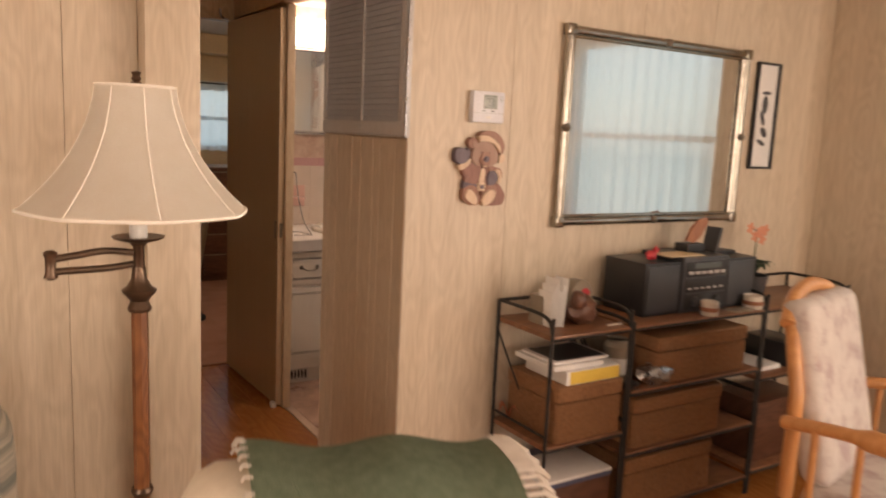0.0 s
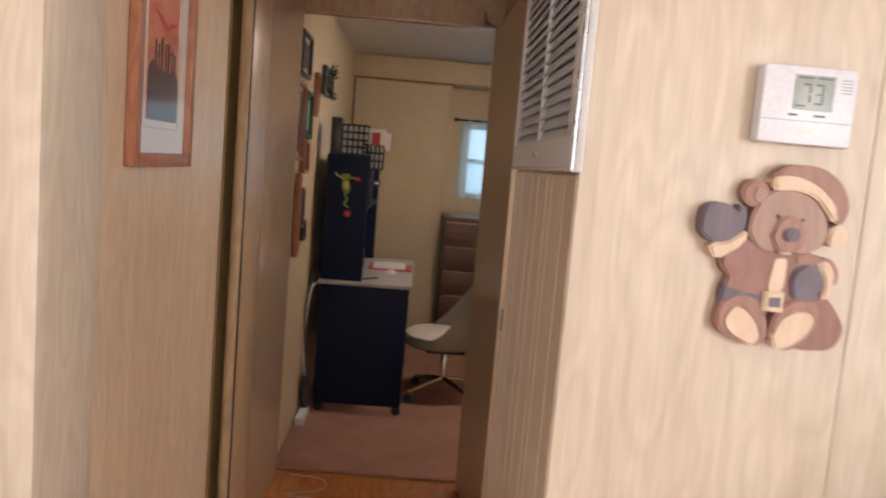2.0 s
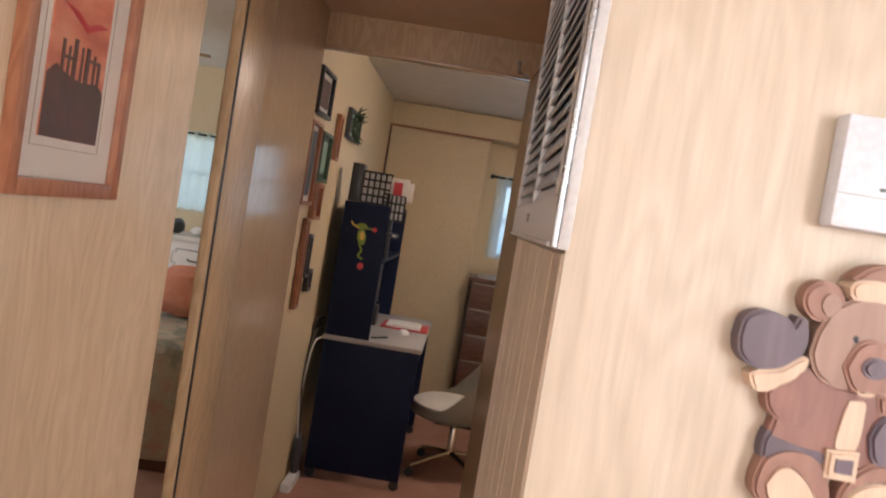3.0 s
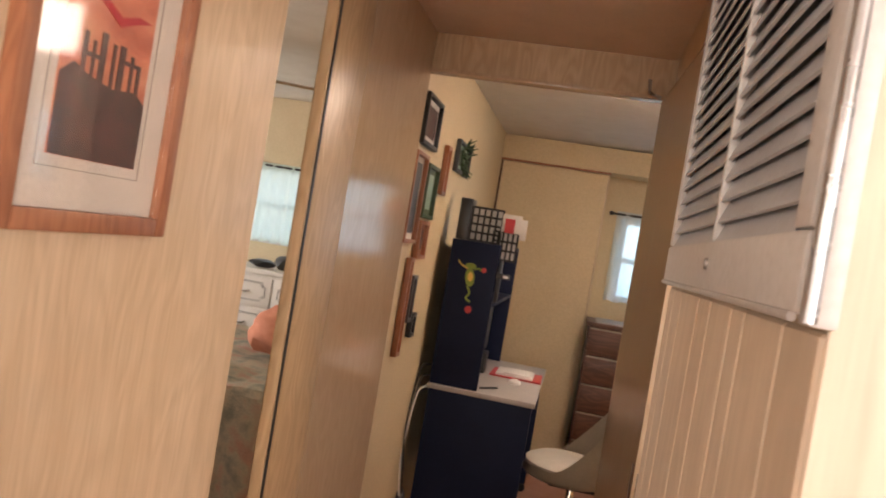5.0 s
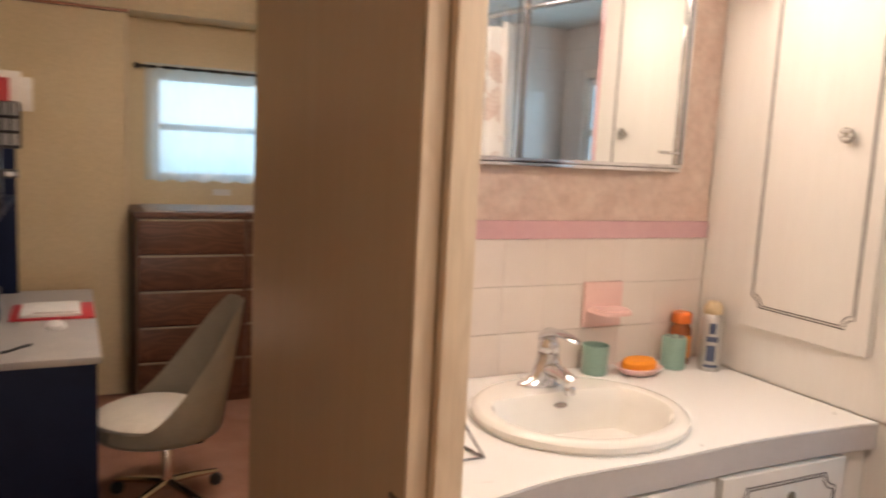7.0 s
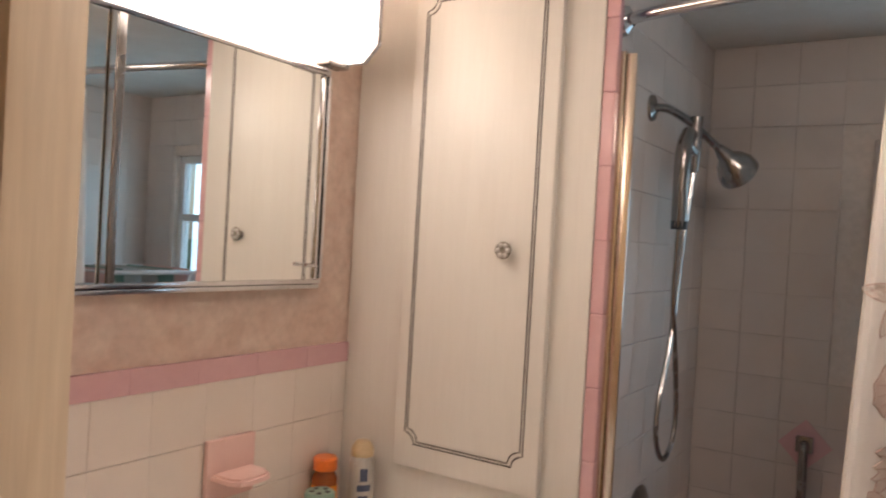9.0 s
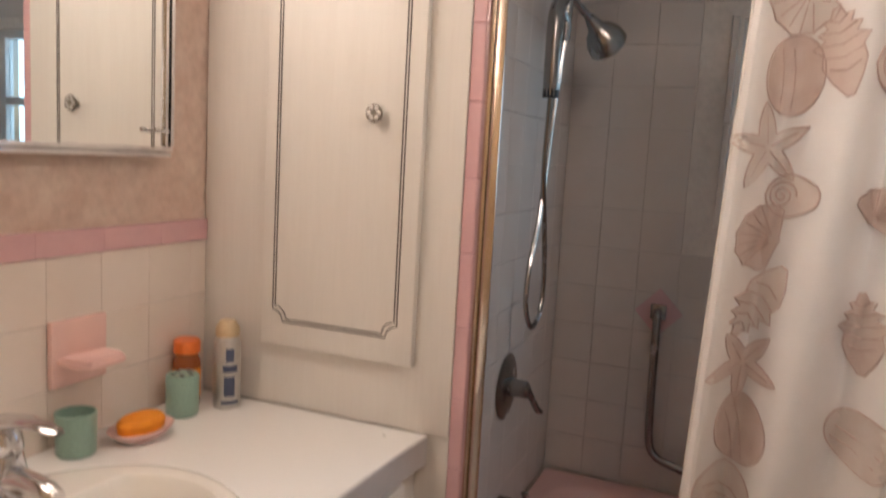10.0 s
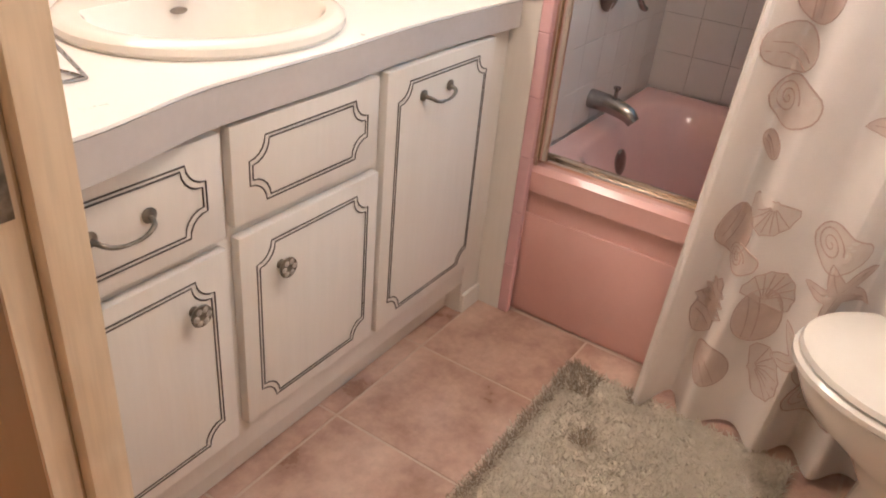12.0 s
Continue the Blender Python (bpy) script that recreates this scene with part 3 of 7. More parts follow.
# windows
def window(name, axis, face, u0, u1, z0, z1, label):
    win = thing(name, (face, (u0 + u1) / 2, z0) if axis == "x" else ((u0 + u1) / 2, face, z0), label, "window", kind="structure")

    def bar(a0, a1, b0, b1, d=0.02):
        return box(face - d, a0, b0, face + d, a1, b1, 0.003) if axis == "x" else box(a0, face - d, b0, a1, face + d, b1, 0.003)
    w = 0.035
    for a in ((u0, u0 + w, z0, z1), (u1 - w, u1, z0, z1), (u0 + w, u1 - w, z0, z0 + w), (u0 + w, u1 - w, z1 - w, z1), (u0 + w, u1 - w, (z0 + z1) / 2 - w / 2, (z0 + z1) / 2 + w / 2)):
        part("window_frame", bar(*a), "white", win)
    for lo, hi in ((z0 + w, (z0 + z1) / 2 - w / 2), ((z0 + z1) / 2 + w / 2, z1 - w)):
        p = part("pane", bar(u0 + w, u1 - w, lo, hi, 0.002), "clear", win)
        p.visible_shadow = False
    return win


window("window_east", "x", 3.61, 0.3, 1.5, 0.86, 2.04, "white framed living room window behind sheer curtains")
# Invented window behind the southeast fill lamp, never in view.
window("added_window_southeast", "x", 3.61, -2.3, -0.4, 0.4, 2.2, "large white framed window added out of view for fill light")
# Made-up window that goes with the west fill lamp.
window("added_window_west", "x", -2.55, -1.8, 0.0, 0.7, 2.1, "white framed window added out of view at the living room end")
# Unseen south window, added to go with the frontal fill.
window("added_window_south", "y", -2.65, -0.4, 2.2, 0.8, 2.05, "wide white framed window added out of view for fill light")
window("window_office", "y", 7.25, 1.44, 2.6, 1.16, 1.74, "white framed office window behind a short sheer curtain")
window("window_bedroom", "y", 7.05, -2.2, -0.6, 1.14, 1.72, "wide low bedroom window behind pale green curtains")
# Added side window, out of view, for the bedroom fill lamp.
window("added_window_bedroom_west", "x", -3.225, 4.2, 5.6, 0.9, 2.0, "white framed side window added out of view for fill light")
window("window_shower", "x", 3.655, 2.42, 3.26, 1.24, 1.83, "small white framed shower window")


def curtain(name, axis, face, u0, u1, z0, z1, waves, depth, material, label, wall_face, rod="iron", heading=""):
    cur = thing(name, (face, (u0 + u1) / 2, z1) if axis == "x" else ((u0 + u1) / 2, face, z1), label, "curtain")

    def fn(u, v):
        a = u0 + (u1 - u0) * u
        z = z0 + (z1 + 0.02 - z0) * v + (0.006 * math.sin(u * waves * 6.3) if v < 0.01 else 0)
        d = depth * (0.6 + 0.4 * (1 - v)) * math.sin(u * waves * 2 * math.pi + 1.3 * math.sin(u * 9)) + 0.3 * depth * math.sin(u * waves * 5.1 + v * 2)
        return (face + d, a, z) if axis == "x" else (a, face + d, z)
    part("cloth", sheet(fn, waves * 10, 14), material, cur)
    if heading:
        def ruffle(u, v):
            a = u0 + (u1 - u0) * u
            d = 0.010 * math.sin(u * waves * 4.4 * math.pi + 0.9 * math.sin(u * 23)) * (0.4 + v)
            z = z1 - 0.022 + v * (0.052 + 0.008 * math.sin(u * waves * 9.1))
            return (face - 0.011 + d, a, z) if axis == "x" else (a, face - 0.011 + d, z)
        part("heading", sheet(ruffle, waves * 12, 4, 0.0015), heading, cur, "gathered tan heading")
    ends = [(face, u0 - 0.04, z1), (face, u1 + 0.04, z1)] if axis == "x" else [(u0 - 0.04, face, z1), (u1 + 0.04, face, z1)]
    part("rod", tube(ends, 0.008), rod, cur, "thin dark curtain rod")
    for e in ends:
        part("finial", lathe([(0, -0.018), (0.013, -0.012), (0.017, 0), (0.013, 0.012), (0, 0.018)], e, 12), rod, cur)
    for e in ends:
        b = part("bracket", tube([e, (wall_face, e[1], e[2]) if axis == "x" else (e[0], wall_face, e[2])], 0.006), rod, cur)
    return cur


curtain("curtain", "x", 3.50, 0.26, 1.54, 0.90, 2.08, 13, 0.011, "sheer", "pale sheer curtain on a dark rod over the living room window", 3.564, heading="heading_tan")
curtain("curtain", "y", 7.13, 1.39, 2.64, 1.155, 1.765, 11, 0.009, "sheer", "short white sheer curtain on a black rod over the dresser", 7.198)
curtain("curtain", "y", 6.93, -2.3, -0.55, 1.155, 1.71, 20, 0.014, "sheer_green", "pale green sheer curtain over the bedroom window", 6.998)

# ---- bathroom ----
def rrect(cx, cy, hx, hy, r, z, n=6):
    out = []
    for qx, qy, a0 in ((1, 1, 0), (-1, 1, 90), (-1, -1, 180), (1, -1, 270)):
        for i in range(n):
            a = radians(a0 + 90 * i / (n - 1))
            out.append((cx + qx * (hx - r) + r * math.cos(a), cy + qy * (hy - r) + r * math.sin(a), z))
    return out


def rings(loops, cap0=False, cap1=False, bm=None):
    own = bmesh.new()
    vs = [[own.verts.new(p) for p in lo] for lo in loops]
    for a, b in zip(vs, vs[1:]):
        for i in range(len(a)):
            own.faces.new((a[i], a[(i + 1) % len(a)], b[(i + 1) % len(a)], b[i]))
    if cap0:
        own.faces.new(vs[0])
    if cap1:
        own.faces.new(vs[-1])
    bmesh.ops.recalc_face_normals(own, faces=own.faces)
    return join(bm, own)


def routed(axis, face, u0, u1, z0, z1, sign, r=0.028, scoop=True):
    """A double line round a panel with scooped corners, on the plane axis=face."""
    bm = None
    for k, inset in enumerate((0.0, 0.0065)):
        a0, a1, b0, b1 = u0 + inset, u1 - inset, z0 + inset, z1 - inset
        rr = r + inset * 0.3
        pts = []
        for cx, cz, s0 in ((a0, b0, 90), (a1, b0, 180), (a1, b1, 270), (a0, b1, 0)):
            for i in range(6):
                a = radians(s0 - 90 * i / 5)
                pts.append((cx + rr * math.cos(a), cz + rr * math.sin(a)))
        w = face + sign * 0.0003
        p3 = [(w, u, z) if axis == "x" else (u, w, z) for u, z in pts]
        bm = tube(p3, 0.0016, 5, bm, closed=True)
    return bm


def knob(parent, place, normal):
    m = Vector(normal).to_track_quat("Z", "Y").to_matrix().to_4x4()
    k = part("knob", lathe([(0.0, 0.0), (0.009, 0.0), (0.006, 0.006), (0.006, 0.012), (0.017, 0.014), (0.0195, 0.018), (0.0185, 0.021), (0.0, 0.0215)], place, 20, m=m), "pewter", parent, "antique pewter flower knob")
    bm = None
    for i in range(6):
        a = i * math.pi / 3
        q = Vector(place) + m.to_3x3() @ Vector((0.0118 * math.cos(a), 0.0118 * math.sin(a), 0.0205))
        bm = lathe([(0, -0.003), (0.0052, -0.001), (0.0056, 0.001), (0.003, 0.0026), (0, 0.003)], q, 8, bm, m=m)
    part("flower_face", bm, "silver", k)
    return k


def pull(parent, x0, x1, y, z):
    pts = curve([(x0, y, z), (x0 + 0.006, y - 0.02, z - 0.004), (x0 + 0.022, y - 0.024, z - 0.012), ((x0 + x1) / 2, y - 0.025, z - 0.015), (x1 - 0.022, y - 0.024, z - 0.013), (x1 - 0.006, y - 0.02, z - 0.004), (x1, y, z)], 5)
    n = len(pts)
    h = part("handle", tube(pts, [0.0026 + 0.002 * abs(2 * i / (n - 1) - 1) for i in range(n)], 8), "pewter", parent, "antique pewter bail handle")
    for x in (x0, x1):
        part("rosette", lathe([(0, 0), (0.011, 0), (0.012, 0.003), (0.006, 0.006), (0, 0.008)], (x, y, z), 12, m=Matrix.Rotation(radians(90), 4, "X")), "pewter", h)


V_FACE = 3.800
vanity = thing("vanity_cabinet", (2.05, 4.08, 0), "white painted bathroom vanity with routed doors and drawers", "cabinet")
part("body", box(1.478, V_FACE, 0.095, 2.63, 4.36, 0.758, 0.003), "white_cab", vanity)
part("toe_kick", box(1.478, 3.845, 0.0, 2.63, 3.865, 0.094), "white_cab", vanity)
part("end_panel", box(2.632, 3.80, 0.0, 2.716, 4.36, 0.758, 0.002), "white_cab", vanity)
part("base_strip", box(2.634, 3.79, 0.0, 2.717, 3.80, 0.055, 0.003), "white_cab", vanity)
for name, x0, x1, z0, z1 in (("drawer", 1.50, 1.843, 0.574, 0.748), ("door", 1.50, 1.843, 0.160, 0.556), ("drawer", 1.860, 2.212, 0.583, 0.751), ("door", 1.866, 2.222, 0.170, 0.562), ("door", 2.236, 2.622, 0.168, 0.751)):
    d = part(name, box(x0, 3.779, z0, x1, V_FACE - 0.0005, z1, 0.005), "white_cab", vanity)
    rounder = 0.034
    part("routed_line", routed("y", 3.779, x0 + 0.035, x1 - 0.032, z0 + 0.028, z1 - 0.03, -1, rounder), "line", d)
    if name == "drawer" and x0 < 1.6:
        pull(d, 1.622, 1.712, 3.779, 0.667)
    elif name == "door" and x0 > 2.2:
        pull(d, 2.352, 2.446, 3.779, 0.682)
    elif name == "door":
        knob(d, (1.955 if x0 > 1.6 else 1.769, 3.779, 0.477), (0, -1, 0))

vent = thing("floor_register", (1.60, 3.84, 0.01), "white pierced metal vent in the cabinet toe kick", "vent")
part("plate", box(1.50, 3.838, 0.012, 1.70, 3.8445, 0.088, 0.002), "white", vent)
for i in range(9):
    part("slot", slab(oval(1.52 + i * 0.02, 0.05, 0.006, 0.026, 10), "y", 3.836, 3.8375), "black", vent)

# counter with a hole for the basin
SX, SY = 2.047, 4.034


def front(x):
    k = min(1.0, max(0.0, (x - 1.57) / 0.29))
    m = min(1.0, max(0.0, (x - 2.06) / 0.26))
    return 3.734 + 0.042 * k * k * (3 - 2 * k) + 0.012 * m * m * (3 - 2 * m) - 0.016 * max(0.0, (x - 2.36) / 0.35) ** 2


def counter_edge(a):
    d = Vector((math.cos(a), math.sin(a)))
    best = 9
    for lim, c in ((1.478, 0), (2.708, 0)):
        if abs(d.x) > 1e-6 and (lim - SX) / d.x > 0:
            best = min(best, (lim - SX) / d.x)
    if d.y > 1e-6:
        best = min(best, (4.358 - SY) / d.y)
    if d.y < -1e-6:
        s = 0.28 / -d.y
        for _ in range(12):
            s = (front(min(2.708, max(1.478, SX + d.x * min(s, best)))) - SY) / d.y
        best = min(best, s)
    return SX + d.x * best, SY + d.y * best


corners = [math.atan2(y - SY, x - SX) for x, y in ((1.478, 4.358), (2.708, 4.358), (1.478, front(1.478)), (2.708, front(2.708)))]
angles = sorted([2 * math.pi * i / 120 - math.pi for i in range(120)] + corners)
hole = [(SX + 0.235 * math.cos(a), SY + 0.195 * math.sin(a)) for a in angles]
edge = [counter_edge(a) for a in angles]
counter = thing("countertop", (2.05, 4.05, 0.758), "white laminate countertop with a wavy grey front edge", "countertop")
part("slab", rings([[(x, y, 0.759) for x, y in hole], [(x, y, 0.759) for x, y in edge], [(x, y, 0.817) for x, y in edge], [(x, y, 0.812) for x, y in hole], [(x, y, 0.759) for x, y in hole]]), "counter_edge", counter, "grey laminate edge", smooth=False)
part("top", rings([[(x, y, 0.8185) for x, y in hole], [(x, y, 0.8185) for x, y in edge], [(x, y + 0.0015, 0.8225) for x, y in edge], [(x, y, 0.8225) for x, y in hole]]), "counter", counter, smooth=False)

sink = thing("sink", (SX, SY, 0.82), "oval cream porcelain wash basin set in the countertop", "sink")
N = 56


def ell(a, b, z, dy=0.0):
    return [(SX + a * math.cos(2 * math.pi * i / N), SY + dy + b * math.sin(2 * math.pi * i / N), z) for i in range(N)]


def bowl_ring(a, b, z, back):
    """The inner bowl: an oval whose back is cut straight by the faucet ledge."""
    out = []
    for x, y, h in ell(a, b, z, -0.012):
        over = max(0.0, y - (SY + back))
        out.append((x, y - over * 0.86, h))
    return out


part("basin", rings([ell(0.248, 0.224, 0.823), ell(0.2525, 0.2285, 0.830), ell(0.2515, 0.2275, 0.840), ell(0.244, 0.220, 0.847), ell(0.232, 0.208, 0.849), bowl_ring(0.212, 0.180, 0.847, 0.086), bowl_ring(0.206, 0.174, 0.840, 0.080), bowl_ring(0.198, 0.166, 0.815, 0.070), bowl_ring(0.180, 0.148, 0.772, 0.055), bowl_ring(0.140, 0.112, 0.733, 0.045), bowl_ring(0.070, 0.060, 0.716, 0.04), ell(0.02, 0.02, 0.713, -0.02)], cap1=True), "porcelain", sink)
part("drain", lathe([(0, 0.0), (0.021, 0.0), (0.023, 0.003), (0.0, 0.004)], (SX, SY - 0.02, 0.714), 20), "chrome", sink, "chrome drain")
part("overflow", slab(oval(SX + 0.005, 0.822, 0.017, 0.006, 14), "y", SY + 0.074, SY + 0.081), "nickel", sink)

FX, FY = 2.062, 4.192
faucet = thing("faucet", (FX, FY, 0.847), "chrome single lever basin faucet", "faucet")


def cast_ring(a, b, z, dy=0.0):
    return [(FX + a * math.cos(t), FY + dy + b * math.sin(t), z) for t in [2 * math.pi * i / 32 for i in range(32)]]


part("base_plate", rings([cast_ring(0.080, 0.031, 0.8475), cast_ring(0.081, 0.032, 0.853), cast_ring(0.077, 0.030, 0.858), cast_ring(0.062, 0.028, 0.864), cast_ring(0.047, 0.027, 0.874), cast_ring(0.037, 0.0265, 0.888), cast_ring(0.031, 0.026, 0.906), cast_ring(0.028, 0.0255, 0.922), cast_ring(0.026, 0.024, 0.929)], True, True), "chrome", faucet)
part("body", lathe([(0.0245, 0), (0.0265, 0.004), (0.0265, 0.018), (0.023, 0.030), (0.014, 0.039), (0, 0.042)], (FX, FY, 0.930), 24), "chrome", faucet)
sp = curve([(FX, FY - 0.005, 0.886), (FX, FY - 0.045, 0.888), (FX, FY - 0.085, 0.884), (FX, FY - 0.108, 0.878)], 6)
part("spout", tube(sp, [0.024 - 0.009 * i / (len(sp) - 1) for i in range(len(sp))], 16), "chrome", faucet)
part("aerator", lathe([(0, -0.016), (0.0115, -0.016), (0.0125, -0.012), (0.0125, 0.0), (0.010, 0.004)], (FX, FY - 0.098, 0.868), 18), "chrome", faucet)
lever = rings([[(FX + w * math.cos(t), FY + y + h * math.sin(t) * 0.25, z + h * math.sin(t)) for t in [2 * math.pi * i / 16 for i in range(16)]] for y, z, w, h in ((0.026, 0.938, 0.010, 0.010), (0.020, 0.958, 0.020, 0.016), (0.0, 0.975, 0.024, 0.013), (-0.035, 0.984, 0.021, 0.009), (-0.075, 0.985, 0.0165, 0.0065), (-0.108, 0.980, 0.013, 0.005), (-0.114, 0.979, 0.009, 0.003))], True, True)
part("lever", lever, "chrome", faucet, "arched chrome lever")
part("pop_up_rod", tube([(FX, FY + 0.030, 0.862), (FX, FY + 0.030, 0.905)], [0.0028] * 2, 8), "chrome", faucet)

# tall cupboard above the counter end
tall = thing("linen_cupboard", (2.76, 4.05, 0.82), "tall white built-in cupboard with a routed door", "cupboard")
part("body", box(2.712, 3.7285, 0.8235, 2.7345, 4.362, 2.118, 0.002), "white_cab", tall)
d = part("door", box(2.690, 3.812, 0.967, 2.7115, 4.184, 2.10, 0.004), "white_cab", tall)
part("routed_line", routed("x", 2.690, 3.848, 4.154, 1.022, 2.05, -1, 0.026), "line", d)
knob(d, (2.690, 3.912, 1.483), (-1, 0, 0))
part("lower_side", box(2.718, 3.7285, 0.0, 2.7345, 4.362, 0.822), "white_cab", tall)

# mirror cabinet and its lamp
mc = thing("mirror_cabinet", (2.05, 4.34, 1.37), "chrome framed sliding mirror cabinet on the bathroom wall", "mirror")
part("box", box(1.50, 4.335, 1.371, 2.555, 4.364, 1.868, 0.002), "nickel", mc)
for x0, x1, y in ((2.008, 2.535, 4.325), (1.515, 2.030, 4.331)):
    part("mirror_panel", box(x0, y, 1.392, x1, y + 0.003, 1.856), "mirror", mc, "mirror glass")
for b in ((1.50, 4.322, 1.371, 2.555, 4.335, 1.381), (1.50, 4.318, 1.382, 2.555, 4.335, 1.392), (1.50, 4.318, 1.857, 2.555, 4.335, 1.87), (2.532, 4.318, 1.393, 2.541, 4.335, 1.856), (2.546, 4.316, 1.393, 2.556, 4.335, 1.856), (1.498, 4.316, 1.393, 1.516, 4.335, 1.856)):
    part("rail", box(*b, 0.003), "chrome", mc)
part("track_edge", box(2.020, 4.321, 1.383, 2.034, 4.3245, 1.855, 0.001), "nickel", mc)
pp = part("finger_pull", tube([(2.508, 4.325, 1.425), (2.508, 4.308, 1.425)], 0.004), "chrome", mc)
part("pull_bar", tube([(2.490, 4.307, 1.426), (2.528, 4.307, 1.423)], 0.004), "chrome", pp)

bl = thing("vanity_light", (2.05, 4.30, 1.9), "lit white box lamp above the bathroom mirror", "lamp")
part("diffuser", slab([(4.200, 1.925), (4.235, 1.888), (4.362, 1.888), (4.362, 2.03), (4.200, 2.03)], "x", 1.50, 2.56, 0), "lit", bl, "glowing white diffuser")
for x0, x1 in ((2.561, 2.575), (1.485, 1.499)):
    part("end_cap", slab([(4.195, 1.92), (4.233, 1.882), (4.363, 1.882), (4.363, 2.036), (4.195, 2.036)], "x", x0, x1, 0.002), "alu", bl, "grey metal end cap")
part("bracket", box(2.49, 4.27, 1.868, 2.56, 4.31, 1.881, 0.003), "nickel", bl)

cl2 = thing("bathroom_ceiling_lamp", (2.0, 2.98, 2.06), "lit frosted glass lamp on the bathroom ceiling", "lamp")
part("dome", lathe([(0, -0.075), (0.06, -0.066), (0.105, -0.04), (0.12, -0.01), (0.12, 0)], (2.0, 2.98, 2.118), 28), "lit_bath", cl2, "glowing frosted glass dome")
part("rim", lathe([(0.121, -0.012), (0.13, -0.008), (0.13, 0.0)], (2.0, 2.98, 2.119), 28), "chrome", cl2)

# soap dish, wall trim
for sx in (2.277, 1.730):
    sd = thing("wall_soap_dish", (sx + 0.064, 4.35, 0.938), "pale pink ceramic soap dish set in the wall tiles", "soap dish", "pink wall soap dishes")
    part("back", box(sx, 4.344, 0.938, sx + 0.128, 4.3582, 1.065, 0.005), "pink_soft", sd)
    part("tray", slab([(sx + 0.010, 4.3435), (sx + 0.118, 4.3435), (sx + 0.116, 4.292), (sx + 0.104, 4.272), (sx + 0.084, 4.266), (sx + 0.044, 4.266), (sx + 0.024, 4.272), (sx + 0.012, 4.292)], "z", 0.984, 0.998, 0.005), "pink_soft", sd)

# bathtub
TX0, TX1, TY0, TY1 = 2.735, 3.603, 2.218, 3.730
tub = thing("bathtub", (3.17, 2.97, 0), "pink enamelled bathtub with a panelled apron", "bathtub")
tcx, tcy, thx, thy = (TX0 + TX1) / 2 + 0.01, (TY0 + TY1) / 2, (TX1 - TX0) / 2, (TY1 - TY0) / 2
part("tub_shell", rings([rrect(tcx - 0.01, tcy, thx, thy, 0.012, 0.365), rrect(tcx - 0.01, tcy, thx, thy, 0.012, 0.418), rrect(tcx - 0.01, tcy, thx - 0.012, thy - 0.008, 0.012, 0.432), rrect(tcx, tcy, thx - 0.075, thy - 0.06, 0.12, 0.432), rrect(tcx, tcy, thx - 0.09, thy - 0.075, 0.13, 0.418), rrect(tcx, tcy, thx - 0.115, thy - 0.11, 0.15, 0.30), rrect(tcx, tcy, thx - 0.15, thy - 0.16, 0.16, 0.14), rrect(tcx, tcy, thx - 0.21, thy - 0.24, 0.14, 0.11)], cap1=True), "pink_tub", tub)
part("apron", box(2.752, TY0, 0.0, 2.775, TY1, 0.366), "pink_tub", tub)
part("apron_panel", box(2.743, TY0 + 0.02, 0.012, 2.752, 3.714, 0.30, 0.006), "pink_tub", tub)
part("overflow_plate", lathe([(0, 0), (0.036, 0), (0.038, 0.006), (0.02, 0.012), (0, 0.013)], (3.17, 3.628, 0.325), 24, m=Matrix.Rotation(radians(78), 4, "X")), "nickel", tub, "round nickel overflow plate")
track = thing("tub_door_track", (2.77, 3.0, 0.432), "pale gold aluminium shower door track on the tub", "rail")
part("sill_track", box(2.765, 2.25, 0.4325, 2.805, 3.7095, 0.446, 0.003), "gold", track)
part("sill_ridge", box(2.778, 2.25, 0.4465, 2.786, 3.683, 0.458, 0.002), "gold", track)
part("post", box(2.738, 3.690, 0.4335, 2.766, 3.7285, 1.905, 0.003), "gold", track)
part("post_lip", box(2.744, 3.668, 0.447, 2.750, 3.6895, 1.90, 0.002), "gold", track)
part("post_lip", box(2.758, 3.674, 0.447, 2.763, 3.6895, 1.90, 0.002), "gold", track)

fx = 3.115
valve = thing("shower_valve", (fx, 3.72, 0.83), "round nickel shower valve with a lever", "tap")
part("plate", lathe([(0, 0), (0.083, 0), (0.085, 0.004), (0.06, 0.012), (0.03, 0.016), (0, 0.017)], (fx, 3.731, 0.828), 32, m=Matrix.Rotation(radians(90), 4, "X")), "nickel", valve)
part("hub", lathe([(0.024, 0), (0.022, 0.04), (0.012, 0.048), (0, 0.05)], (fx, 3.715, 0.828), 20, m=Matrix.Rotation(radians(90), 4, "X")), "nickel", valve)
part("lever", tube(curve([(fx, 3.672, 0.826), (fx + 0.02, 3.665, 0.80), (fx + 0.045, 3.655, 0.765), (fx + 0.062, 3.65, 0.757)], 5), [0.010] * 5 + [0.009] * 6 + [0.008] * 5, 10), "nickel", valve)
spout = thing("tub_spout", (fx, 3.70, 0.5), "nickel tub spout with a diverter knob", "tap")
part("spout", tube(curve([(fx, 3.731, 0.505), (fx, 3.68, 0.503), (fx, 3.62, 0.490), (fx, 3.595, 0.470)], 5), [0.027, 0.027, 0.027, 0.026, 0.026, 0.026, 0.025, 0.025, 0.024, 0.024, 0.023, 0.022, 0.021, 0.02, 0.019, 0.018], 14), "nickel", spout)
part("diverter", lathe([(0.005, 0), (0.005, 0.02), (0.010, 0.024), (0.010, 0.03), (0, 0.033)], (fx, 3.66, 0.525), 12), "nickel", spout)

